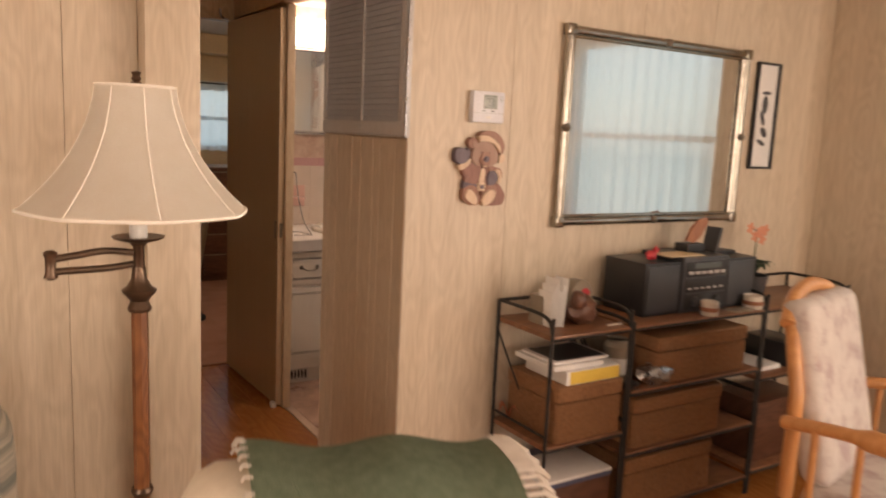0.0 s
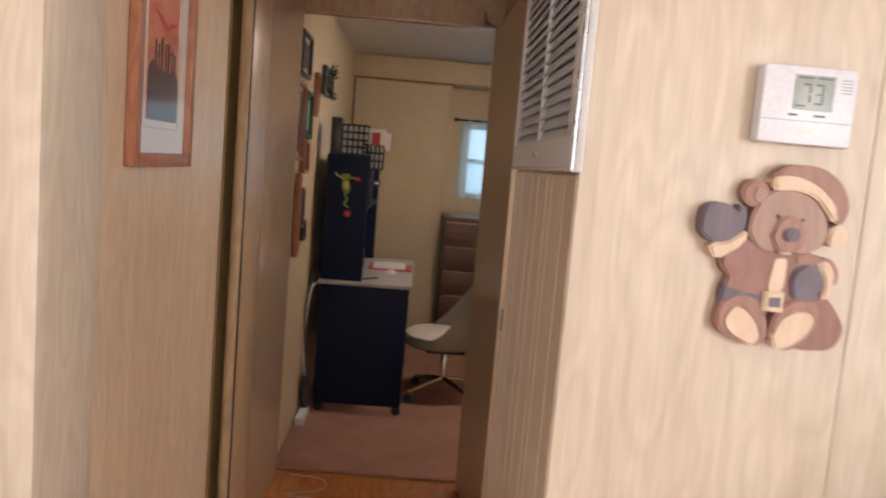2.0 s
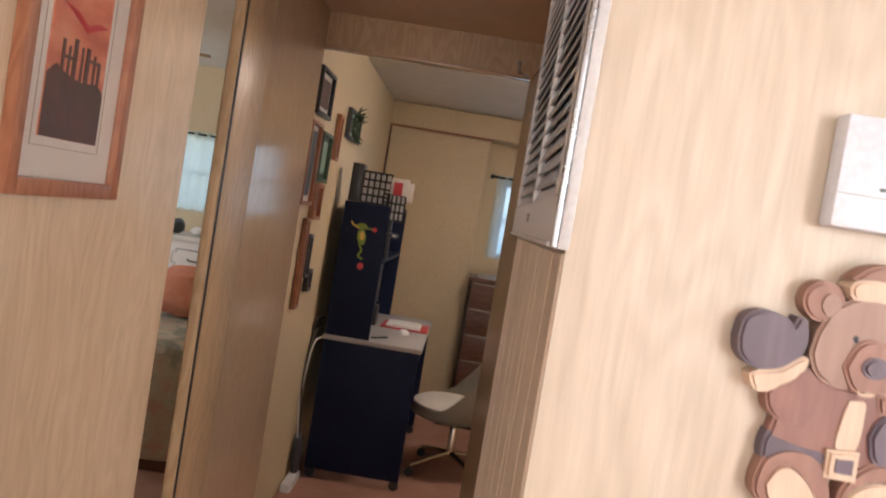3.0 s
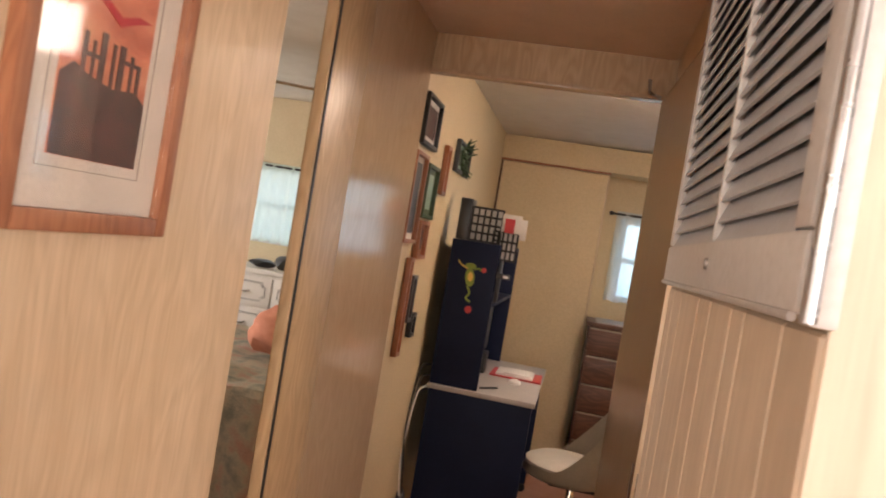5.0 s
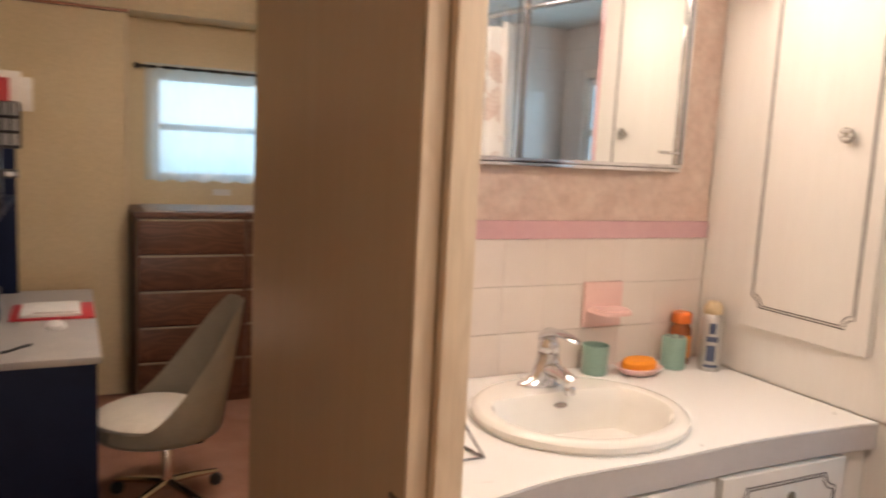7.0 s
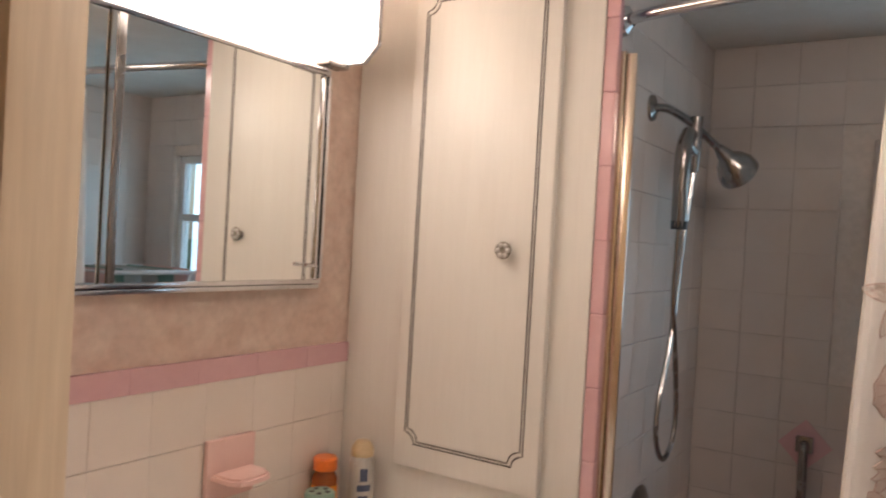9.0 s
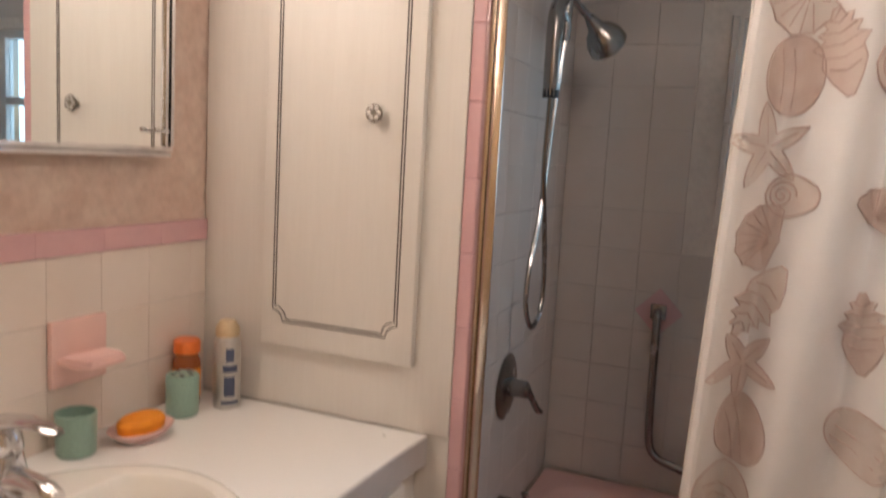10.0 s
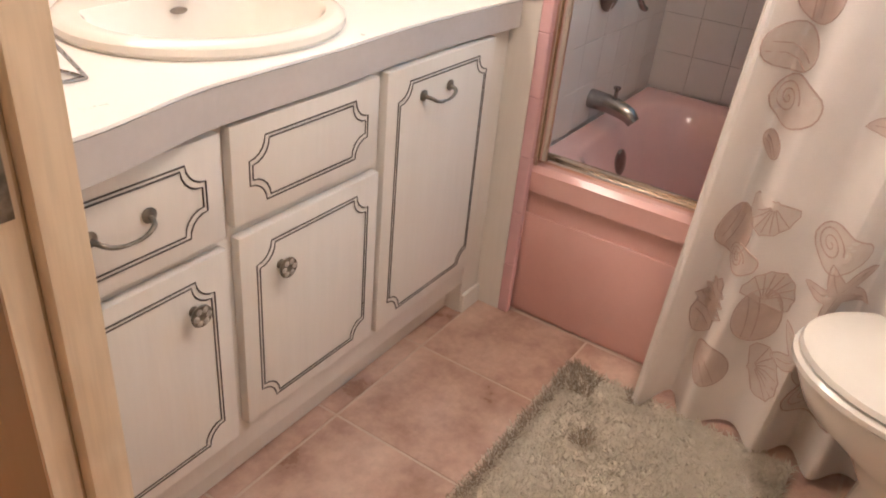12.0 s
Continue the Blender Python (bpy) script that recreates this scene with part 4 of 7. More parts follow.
sh = thing("shower_set", (fx - 0.05, 3.70, 1.84), "chrome shower arm with fixed head and hand shower", "shower")
ax = 3.045
part("flange", lathe([(0, 0), (0.032, 0), (0.03, 0.006), (0.012, 0.012)], (ax, 3.731, 1.843), 20, m=Matrix.Rotation(radians(90), 4, "X")), "nickel", sh)
part("arm", tube(curve([(ax, 3.731, 1.843), (ax + 0.03, 3.70, 1.845), (ax + 0.10, 3.655, 1.815), (ax + 0.19, 3.61, 1.765)], 6), 0.010, 10), "nickel", sh)
hm = Vector((0.62, -0.38, -0.55)).to_track_quat("Z", "Y").to_matrix().to_4x4()
part("head", lathe([(0.012, -0.02), (0.018, 0.0), (0.021, 0.015), (0.038, 0.032), (0.050, 0.056), (0.052, 0.078), (0.046, 0.084), (0, 0.086)], (ax + 0.20, 3.605, 1.758), 24, m=hm), "nickel", sh)
part("diverter", tube([(ax + 0.10, 3.65, 1.835), (ax + 0.10, 3.65, 1.70)], [0.017, 0.012], 12), "nickel", sh)
part("bracket", tube([(ax + 0.10, 3.65, 1.745), (ax + 0.045, 3.655, 1.77)], 0.012, 10), "nickel", sh)
hs = part("hand_shower", tube(curve([(ax + 0.055, 3.652, 1.79), (ax + 0.022, 3.655, 1.74), (ax + 0.018, 3.655, 1.64), (ax + 0.022, 3.655, 1.56)], 5), 0.019, 14), "nickel", sh)
part("grip", tube([(ax + 0.022, 3.655, 1.575), (ax + 0.023, 3.655, 1.555)], 0.0198, 14), "black", hs, "black hose end")
part("hose", tube(curve([(ax + 0.10, 3.65, 1.70), (ax + 0.078, 3.66, 1.52), (ax + 0.070, 3.665, 1.40), (ax + 0.035, 3.665, 1.27), (ax - 0.025, 3.665, 1.15), (ax - 0.03, 3.665, 1.06), (ax + 0.03, 3.665, 1.0), (ax + 0.10, 3.665, 1.02), (ax + 0.125, 3.665, 1.10), (ax + 0.075, 3.66, 1.24), (ax + 0.030, 3.66, 1.38), (ax + 0.022, 3.655, 1.56)], 6), 0.0065, 8), "nickel", sh, "ribbed metal hose")

gb = thing("grab_bar", (3.58, 3.40, 0.98), "bent nickel grab bar on the shower wall", "grab bar")
part("bar", tube(curve([(3.598, 3.418, 0.985), (3.572, 3.418, 0.975), (3.566, 3.417, 0.94), (3.566, 3.414, 0.72), (3.566, 3.408, 0.59), (3.566, 3.385, 0.548), (3.566, 3.34, 0.530), (3.566, 3.22, 0.50), (3.566, 3.02, 0.455), (3.572, 2.985, 0.447), (3.598, 2.98, 0.446)], 5), 0.012, 10), "nickel", gb)
part("mount", box(3.588, 3.395, 0.958, 3.602, 3.441, 1.004, 0.004), "nickel", gb, "square nickel mount")
part("mount_end", box(3.588, 2.958, 0.424, 3.602, 3.002, 0.468, 0.004), "nickel", gb)
dt = thing("accent_tile", (3.602, 3.418, 0.98), "pink diamond accent tile behind the grab bar", "tile")
part("tile", slab([(3.418, 0.905), (3.348, 0.978), (3.418, 1.051), (3.488, 0.978)], "x", 3.6035, 3.5995, 0), "pink", dt)

# shower curtain on a bowed rod
rod = thing("shower_rod", (2.7, 3.0, 1.97), "bowed chrome shower curtain rod", "rail")
rodp = curve([(2.80, 3.731, 1.985), (2.755, 3.60, 1.985), (2.70, 3.30, 1.985), (2.67, 2.95, 1.985), (2.70, 2.60, 1.985), (2.755, 2.34, 1.985), (2.80, 2.21, 1.985)], 8)
part("rod", tube(rodp, 0.0125, 10), "chrome", rod)
part("flange", lathe([(0, 0), (0.035, 0), (0.03, 0.02), (0.014, 0.03)], (2.80, 3.731, 1.985), 16, m=Matrix.Rotation(radians(90), 4, "X")), "chrome", rod)


def drape(s, z):
    """A point of the shower curtain, s metres of cloth from its free edge, at height z."""
    v = z / 1.93
    y = 3.286 - 0.088 * v - 0.80 * s + 0.012 * math.sin(9 * s + 2 * v)
    amp = 0.040 - 0.004 * (1 - v)
    fold = amp * math.sin(2 * math.pi * (s + 0.012) / 0.162 + 0.6 * math.sin(4 * s) + 0.25 * (1 - v)) + 0.35 * amp * math.sin(2 * math.pi * s / 0.11 + 1.5 * v)
    edge = -0.018 * math.exp(-(s / 0.05) ** 2)
    bow = 0.03 * ((y - 2.95) / 0.35) ** 2 * v
    return Vector((2.668 + bow - fold + edge - 0.035 * (1 - v) ** 2.5, y, z + (0.008 * math.sin(2 * math.pi * s / 0.235) - 0.018 if z < 0.05 else 0)))


CL = 1.22
sc = thing("shower_curtain", (2.67, 2.95, 1.95), "white satin shower curtain printed with rose seashells", "curtain")
part("cloth", sheet(lambda u, v: drape(u * CL, 0.03 + 1.90 * v), 150, 60), "bath_curtain", sc)
part("hem", tube([drape(0.002, 0.03 + 1.9 * i / 40) for i in range(41)], 0.0028, 6), "bath_curtain", sc)
for i in range(12):
    p = drape(0.03 + i * 0.105, 1.925)
    part("ring", tube([(p.x + 0.028 * math.sin(a), p.y, 1.962 + 0.036 * math.cos(a)) for a in [2 * math.pi * k / 16 for k in range(16)]], 0.002, 6, closed=True), "chrome", sc, "thin chrome curtain ring")


def printed(name, s0, z0, outline, material, lift=0.0022):
    own = bmesh.new()
    ring = []
    for u, w in outline:
        p, q, r = drape(s0 + u, z0 + w), drape(s0 + u + 0.004, z0 + w), drape(s0 + u, z0 + w + 0.004)
        nrm = (q - p).cross(r - p).normalized()
        nrm = nrm if nrm.x < 0 else -nrm
        ring.append((p, nrm))
    n = len(ring)
    cu, cw = sum(u for u, w in outline) / n, sum(w for u, w in outline) / n
    loops = [own.verts.new(p + m * lift) for p, m in ring]
    prev = loops
    for k in (0.72, 0.44, 0.18):
        cur = []
        for u, w in outline:
            uu, ww = cu + (u - cu) * k, cw + (w - cw) * k
            p, q, r = drape(s0 + uu, z0 + ww), drape(s0 + uu + 0.004, z0 + ww), drape(s0 + uu, z0 + ww + 0.004)
            m = (q - p).cross(r - p).normalized()
            m = m if m.x < 0 else -m
            cur.append(own.verts.new(p + m * lift))
        for i in range(n):
            own.faces.new((prev[i], prev[(i + 1) % n], cur[(i + 1) % n], cur[i]))
        prev = cur
    own.faces.new(prev)
    return part(name, own, material, sc)


LINES = [None]


def strokes(s0, z0, lines, material, r=0.0022):
    for line in lines:
        LINES[0] = tube([drape(s0 + u, z0 + w) + Vector((-0.0035, 0, 0)) for u, w in line], r, 5, LINES[0])


def star(r, n=5, inner=0.36, turn=0.3):
    out = []
    for i in range(n * 6):
        a = turn + 2 * math.pi * i / (n * 6)
        t = abs(((i % 6) - 3) / 3)
        out.append((r * (inner + (1 - inner) * (t ** 1.5)) * math.cos(a), r * (inner + (1 - inner) * (t ** 1.5)) * math.sin(a)))
    return out


def fan(r, turn):
    pts = [(0.12 * math.cos(radians(a)), -0.55 + 0.1 * math.sin(radians(a))) for a in (200, 270, 340)]
    pts += [((0.92 + 0.06 * (i % 2)) * math.sin(radians(a)), -0.25 + (0.92 + 0.06 * (i % 2)) * math.cos(radians(a))) for i, a in enumerate(range(105, -106, -15))]
    c, s = math.cos(turn), math.sin(turn)
    return [(r * (x * c - y * s), r * (x * s + y * c)) for x, y in pts]


def spiral(r, turns=2.3, flip=1):
    return [(flip * r * (1 - 0.93 * i / 40) * math.cos(turns * 2 * math.pi * i / 40), r * (1 - 0.93 * i / 40) * math.sin(turns * 2 * math.pi * i / 40)) for i in range(41)]


def turned_by(points, a):
    c, s = math.cos(a), math.sin(a)
    return [(x * c - y * s, x * s + y * c) for x, y in points]


def round_off(points):
    flat = [Vector((x, y, 0)) for x, y in points]
    return [(v.x, v.y) for v in curve(flat + flat[:1], 2)[:-1]]


def whelk(r):
    """A spiked shell, its tip up."""
    right = [(0.10, 1.25), (0.20, 1.02), (0.42, 1.0), (0.30, 0.78), (0.60, 0.70), (0.42, 0.48), (0.80, 0.36), (0.55, 0.10), (0.62, -0.25), (0.42, -0.7), (0.12, -1.15)]
    return [(r * x * 0.9, r * y) for x, y in right + [(-0.08, -1.15)] + [(-x, y) for x, y in reversed(right[:-1])]]


def shell_print(kind, s, z, r, a, ink):
    if kind == "star":
        o = round_off(star(r * 1.2, turn=a))
        printed("printed_starfish", s, z, o, ink)
        strokes(s, z, [o + o[:1]] + [[(r * t * math.cos(a + 2 * math.pi * i / 5), r * t * math.sin(a + 2 * math.pi * i / 5)) for t in (0.1, 0.5, 0.9)] for i in range(5)], "print_line", 0.0012)
    elif kind == "snail":
        o = [(r * (0.85 + (0.5 if -0.9 < b < 0.9 else 0.25 * abs(math.cos(b)))) * math.cos(b) * 0.8, r * 0.78 * math.sin(b)) for b in [-math.pi + 2 * math.pi * i / 24 for i in range(24)]]
        o = round_off(o[::2])
        printed("printed_snail", s, z, o, "print_pale")
        strokes(s, z, [o + o[:1], [(x - 0.25 * r, y) for x, y in spiral(r * 0.55)]], "print_line", 0.0016)
    elif kind == "whelk":
        o = turned_by(whelk(r), a)
        printed("printed_whelk", s, z, o, ink)
        strokes(s, z, [o + o[:1]] + [turned_by([(-0.55 * r * w, h * r + 0.08 * r), (0, h * r - 0.06 * r), (0.55 * r * w, h * r + 0.1 * r)], a) for h, w in ((0.9, 0.4), (0.62, 0.75), (0.3, 1.0), (-0.05, 0.95), (-0.4, 0.7))], "print_line", 0.0013)
    elif kind == "fan":
        o = fan(r, a)
        printed("printed_scallop", s, z, o, ink)
        strokes(s, z, [o + o[:1]] + [turned_by([(r * t * math.sin(b), r * (-0.45 + t * math.cos(b))) for t in (0.15, 0.55, 1.05)], a) for b in (-0.9, -0.6, -0.3, 0, 0.3, 0.6, 0.9)], "print_line", 0.0012)
    else:
        o = turned_by([(r * 0.72 * math.cos(b), r * 1.05 * math.sin(b) * (1 if math.sin(b) > 0 else 0.85)) for b in [2 * math.pi * i / 22 for i in range(22)]], a)
        printed("printed_clam", s, z, o, ink)
        strokes(s, z, [o + o[:1]] + [turned_by([(r * (f + 0.12 * (1 - h * h)), r * h) for h in (-0.75, -0.3, 0.2, 0.75)], a) for f in (-0.4, -0.1)], "print_line", 0.0013)


rng = random.Random(5)
inks = ("print_rose", "print_tan", "print_pale")
# the strip of shells beside the free edge, from the crowded top down to the hem
STRIP = (("clam", 0.075, 1.845, 0.066, 0.6), ("whelk", 0.150, 1.760, 0.062, 2.8), ("fan", 0.080, 1.690, 0.070, 2.4), ("whelk", 0.165, 1.600, 0.060, 0.3), ("clam", 0.095, 1.565, 0.068, 0.1),
         ("star", 0.068, 1.450, 0.062, 0.5), ("snail", 0.118, 1.372, 0.046, 0.0), ("fan", 0.078, 1.300, 0.060, 1.4), ("whelk", 0.098, 1.192, 0.060, 2.6), ("star", 0.085, 1.075, 0.058, 0.9),
         ("clam", 0.100, 0.955, 0.066, 0.3), ("clam", 0.085, 0.850, 0.060, 1.2), ("snail", 0.120, 0.757, 0.062, 0.0), ("clam", 0.112, 0.664, 0.030, 1.0), ("fan", 0.172, 0.540, 0.056, 3.0), ("clam", 0.104, 0.470, 0.060, -0.3), ("snail", 0.145, 0.430, 0.040, 0.0))
for k, (kind, s0, z, r, a) in enumerate(STRIP):
    shell_print(kind, s0, z, r, a, inks[k % 3])
k = 0
for col, s0 in enumerate((0.30, 0.53, 0.76, 0.99, 1.15)):
    z = 0.52 + 0.10 * (col % 2)
    while z < 1.86:
        r = rng.uniform(0.046, 0.066)
        shell_print(("snail", "star", "clam", "whelk", "fan")[(k + 2 * col) % 5], min(s0 + rng.uniform(-0.04, 0.04), 1.15), z, r, rng.uniform(-1.5, 1.5), inks[(k + col) % 3])
        z += r * 1.7 + (rng.uniform(0.05, 0.16) if z < 1.5 else 0.0)
        k += 1
# crowded border along the bottom
for i in range(9):
    shell_print(("whelk", "clam", "star", "fan", "snail")[i % 5], 0.105 + i * 0.125, 0.275 + 0.03 * (i % 2), rng.uniform(0.060, 0.070), rng.uniform(-0.5, 0.5), inks[i % 3])
    shell_print(("clam", "fan", "snail", "clam", "whelk")[i % 5], 0.170 + i * 0.12, 0.165 + 0.025 * (i % 2), rng.uniform(0.054, 0.066), rng.uniform(-1.2, 1.2), inks[(i + 1) % 3])
    if i < 8:
        shell_print(("fan", "star", "whelk", "clam")[i % 4], 0.235 + i * 0.125, 0.375 + 0.06 * (i % 2), rng.uniform(0.052, 0.064), rng.uniform(-0.9, 0.9), inks[(i + 2) % 3])

tagged(part("printed_line", LINES[0], "print_line", sc), "fine brown lines printed on the shower curtain", "", kind="stuff")

# toilet
TC = 2.492
toilet = thing("toilet", (TC, 2.7, 0), "white porcelain toilet with its lid closed", "toilet")


def egg(a, b, z, cy, n=40):
    return [(TC + a * math.cos(2 * math.pi * i / n), cy + (b if math.sin(2 * math.pi * i / n) > 0 else b * 0.8) * math.sin(2 * math.pi * i / n), z) for i in range(n)]


part("bowl", rings([egg(0.115, 0.20, 0.0, 2.64), egg(0.11, 0.19, 0.06, 2.64), egg(0.095, 0.17, 0.16, 2.65), egg(0.12, 0.19, 0.24, 2.68), egg(0.165, 0.23, 0.32, 2.74), egg(0.182, 0.242, 0.375, 2.755), egg(0.184, 0.245, 0.392, 2.755)], True, True), "porcelain", toilet)
part("seat", rings([egg(0.182, 0.245, 0.393, 2.76), egg(0.190, 0.252, 0.399, 2.76), egg(0.190, 0.252, 0.410, 2.76), egg(0.183, 0.246, 0.416, 2.76)], True, True), "porcelain", toilet)
part("lid", rings([egg(0.182, 0.245, 0.418, 2.755), egg(0.187, 0.250, 0.423, 2.755), egg(0.184, 0.246, 0.434, 2.755), egg(0.165, 0.225, 0.440, 2.755), egg(0.08, 0.12, 0.444, 2.755)], True, True), "porcelain", toilet)
part("tank", box(TC - 0.21, 2.215, 0.40, TC + 0.21, 2.40, 0.74, 0.02, seg=3), "porcelain", toilet)
part("tank_lid", box(TC - 0.22, 2.210, 0.741, TC + 0.22, 2.412, 0.775, 0.012, seg=3), "porcelain", toilet)
part("tank_foot", box(TC - 0.10, 2.23, 0.2, TC + 0.10, 2.56, 0.40, 0.03, seg=3), "porcelain", toilet)
part("flush_lever", tube([(TC - 0.15, 2.42, 0.69), (TC - 0.09, 2.425, 0.685)], 0.006), "chrome", toilet)
toilet.scale = (1, 1, 0.955)

# bath rug of cut tufts
rugt = thing("bath_rug", (2.18, 3.19, 0), "shaggy sage and taupe bath rug on the tiles", "rug")
part("backing", box(1.76, 2.925, 0.0025, 2.615, 3.452, 0.012, 0.004), "rug", rugt)
rr = np.random.RandomState(3)
for mname, count, dark in (("rug", 15000, False), ("rug_dark", 4200, True)):
    vs, fs = [], []
    while len(fs) < count:
        x, y = 1.755 + rr.rand() * 0.866, 2.92 + rr.rand() * 0.538
        spot = math.sin(x * 17 + 2 * math.sin(y * 13)) * math.sin(y * 23 + 1.5 * math.sin(x * 9))
        if dark and not ((abs(x - 2.57) < 0.045 and abs(y - 3.42) < 0.05) or spot > 0.82 or abs(y - 3.445) < 0.008):
            continue
        h, a, w = 0.006 + 0.010 * rr.rand(), rr.rand() * 6.28, 0.0026
        lx, ly = (rr.rand() - 0.5) * 0.034, (rr.rand() - 0.5) * 0.034
        b = len(vs)
        vs += [(x - w * math.cos(a), y - w * math.sin(a), 0.01), (x + w * math.cos(a), y + w * math.sin(a), 0.01), (x + lx + 0.4 * w, y + ly, 0.01 + h), (x + lx - 0.4 * w, y + ly + 0.001, 0.01 + h)]
        fs.append((b, b + 1, b + 2, b + 3))
    me = bpy.data.meshes.new("pile")
    me.from_pydata([(v[0] - 2.18, v[1] - 3.19, v[2]) for v in vs], [], fs)
    me.materials.append(M[mname])
    ob = new("pile", me)
    ob.parent = rugt
    tagged(ob, kind="stuff")

# things on the counter
CT = 0.8228


def turned(name, profile, at, material, label, category, n=24):
    t = thing(name, at, label, category)
    part("body", lathe(profile, at, n), material, t)
    return t


turned("bathroom_cup", [(0, 0), (0.032, 0), (0.035, 0.004), (0.0365, 0.079), (0.034, 0.080), (0.032, 0.01), (0, 0.008)], (2.292, 4.302, CT), "green_cup", "sage green ceramic cup on the countertop", "cup")
hol = turned("toothbrush_holder", [(0, 0), (0.031, 0), (0.034, 0.004), (0.035, 0.085), (0.032, 0.090), (0, 0.090)], (2.551, 4.282, CT), "green_cup", "sage green ceramic toothbrush holder", "holder")
for i in range(5):
    part("hole", lathe([(0, 0), (0.0062, 0), (0.0062, 0.001), (0, 0.001)], (2.551 + 0.019 * math.cos(i * 1.256), 4.282 + 0.019 * math.sin(i * 1.256), CT + 0.0902), 10), "black", hol)
dish = thing("soap_dish", (2.412, 4.262, CT), "pale pink scalloped soap dish", "soap dish")
part("dish", rings([[(2.412 + a * (1 + 0.02 * math.cos(12 * t)) * math.cos(t), 4.262 + b * (1 + 0.02 * math.cos(12 * t)) * math.sin(t), CT + z) for t in [6.2832 * i / 48 for i in range(48)]] for a, b, z in ((0.045, 0.032, 0), (0.055, 0.04, 0.006), (0.072, 0.052, 0.022), (0.068, 0.049, 0.023), (0.05, 0.036, 0.012))], True, True), "pink_soft", dish)
sponge = thing("sponge", (2.412, 4.262, CT + 0.013), "bright orange sponge in the soap dish", "sponge")
part("sponge", rings([[(2.412 + a * math.cos(t), 4.262 + b * math.sin(t), CT + z) for t in [6.2832 * i / 28 for i in range(28)]] for a, b, z in ((0.044, 0.028, 0.0125), (0.052, 0.035, 0.018), (0.053, 0.036, 0.034), (0.045, 0.03, 0.042))], True, True), "orange", sponge)
bot = turned("pill_bottle", [(0, 0), (0.028, 0), (0.030, 0.004), (0.030, 0.10), (0.024, 0.112), (0.024, 0.118)], (2.610, 4.322, CT), "amber", "amber bottle with a bright orange cap", "bottle")
part("cap", lathe([(0.027, 0.118), (0.029, 0.12), (0.029, 0.145), (0.025, 0.149), (0, 0.149)], (2.610, 4.322, CT), 24), "orange_cap", bot, "orange ribbed cap")
part("label", lathe([(0.0304, 0.02), (0.0304, 0.085)], (2.610, 4.322, CT), 24), "orange", bot)
can = turned("spray_can", [(0, 0), (0.029, 0), (0.030, 0.005), (0.030, 0.145), (0.025, 0.158), (0.022, 0.162)], (2.643, 4.238, CT), "silver", "silver aerosol can with a tan cap", "can")
part("cap", lathe([(0.0255, 0.1615), (0.027, 0.165), (0.026, 0.182), (0.017, 0.196), (0, 0.200)], (2.643, 4.238, CT), 24), "tan_cap", can, "tan domed cap")
for z0, z1, a0, a1 in ((0.03, 0.075, 3.6, 4.4), (0.085, 0.10, 3.5, 4.6), (0.108, 0.138, 3.7, 4.3), (0.012, 0.02, 3.4, 4.8)):
    part("label", sheet(lambda u, v: (2.643 + 0.0304 * math.cos(a0 + (a1 - a0) * u), 4.238 + 0.0304 * math.sin(a0 + (a1 - a0) * u), CT + z0 + (z1 - z0) * v), 8, 1), "blue_label", can)
stand = thing("towel_stand", (1.70, 3.93, CT), "thin grey wire towel stand on the countertop", "stand")
part("base_wire", tube([(1.725, 3.895, CT + 0.003), (1.60, 3.90, CT + 0.003), (1.585, 4.03, CT + 0.003), (1.70, 4.03, CT + 0.003)], 0.003, 6, closed=True), "alu", stand)
part("upright", tube(curve([(1.725, 3.895, CT + 0.003), (1.69, 3.93, CT + 0.08), (1.662, 3.95, CT + 0.22), (1.65, 3.955, CT + 0.34)], 5), 0.003, 6), "alu", stand)
part("arm", tube(curve([(1.65, 3.955, CT + 0.34), (1.60, 3.955, CT + 0.36), (1.54, 3.955, CT + 0.33)], 5), 0.003, 6), "alu", stand)
tw = thing("hand_towel", (1.57, 3.955, CT + 0.345), "pale pink hand towel on a wire stand", "towel")
part("cloth", sheet(lambda u, v: (1.535 + 0.075 * u, 3.955 + (0.012 if v < 0.5 else -0.012) * min(1, abs(v - 0.5) * 14) + 0.004 * math.sin(u * 12), CT + 0.352 - 0.30 * abs(v - 0.5) * 2), 14, 24, 0.004), "pink_soft", tw)

# drying rack in the tub, seen in the mirror
rack = thing("drying_rack", (3.25, 2.60, 0.12), "white folding drying rack hung with pastel towels", "rack")
for y in (2.40, 2.80):
    part("leg", tube([(3.02, y, 0.125), (3.42, y, 1.29)], 0.008), "white", rack)
    part("leg", tube([(3.44, y, 0.125), (3.04, y, 1.29)], 0.008), "white", rack)
    part("side_bar", tube([(3.02, y, 1.295), (3.46, y, 1.295)], 0.009), "white", rack)
tones = ("pink_soft", "green_cup", "paper", "leather", "green_cup", "pink_soft")
for i in range(6):
    x = 3.04 + i * 0.08
    part("cross_bar", tube([(x, 2.40, 1.295), (x, 2.80, 1.295)], 0.006), "white", rack)
    tt = thing("towel", (x, 2.6, 1.31), "pastel towel hung over the drying rack", "towel", "towels on the drying rack")
    part("cloth", sheet(lambda u, v: (x + (0.012 if v < 0.5 else -0.012) * min(1, abs(v - 0.5) * 12), 2.44 + 0.32 * u + 0.003 * math.sin(9 * v), 1.308 - 0.34 * abs(v - 0.5) * 2), 8, 20, 0.003), tones[i], tt)

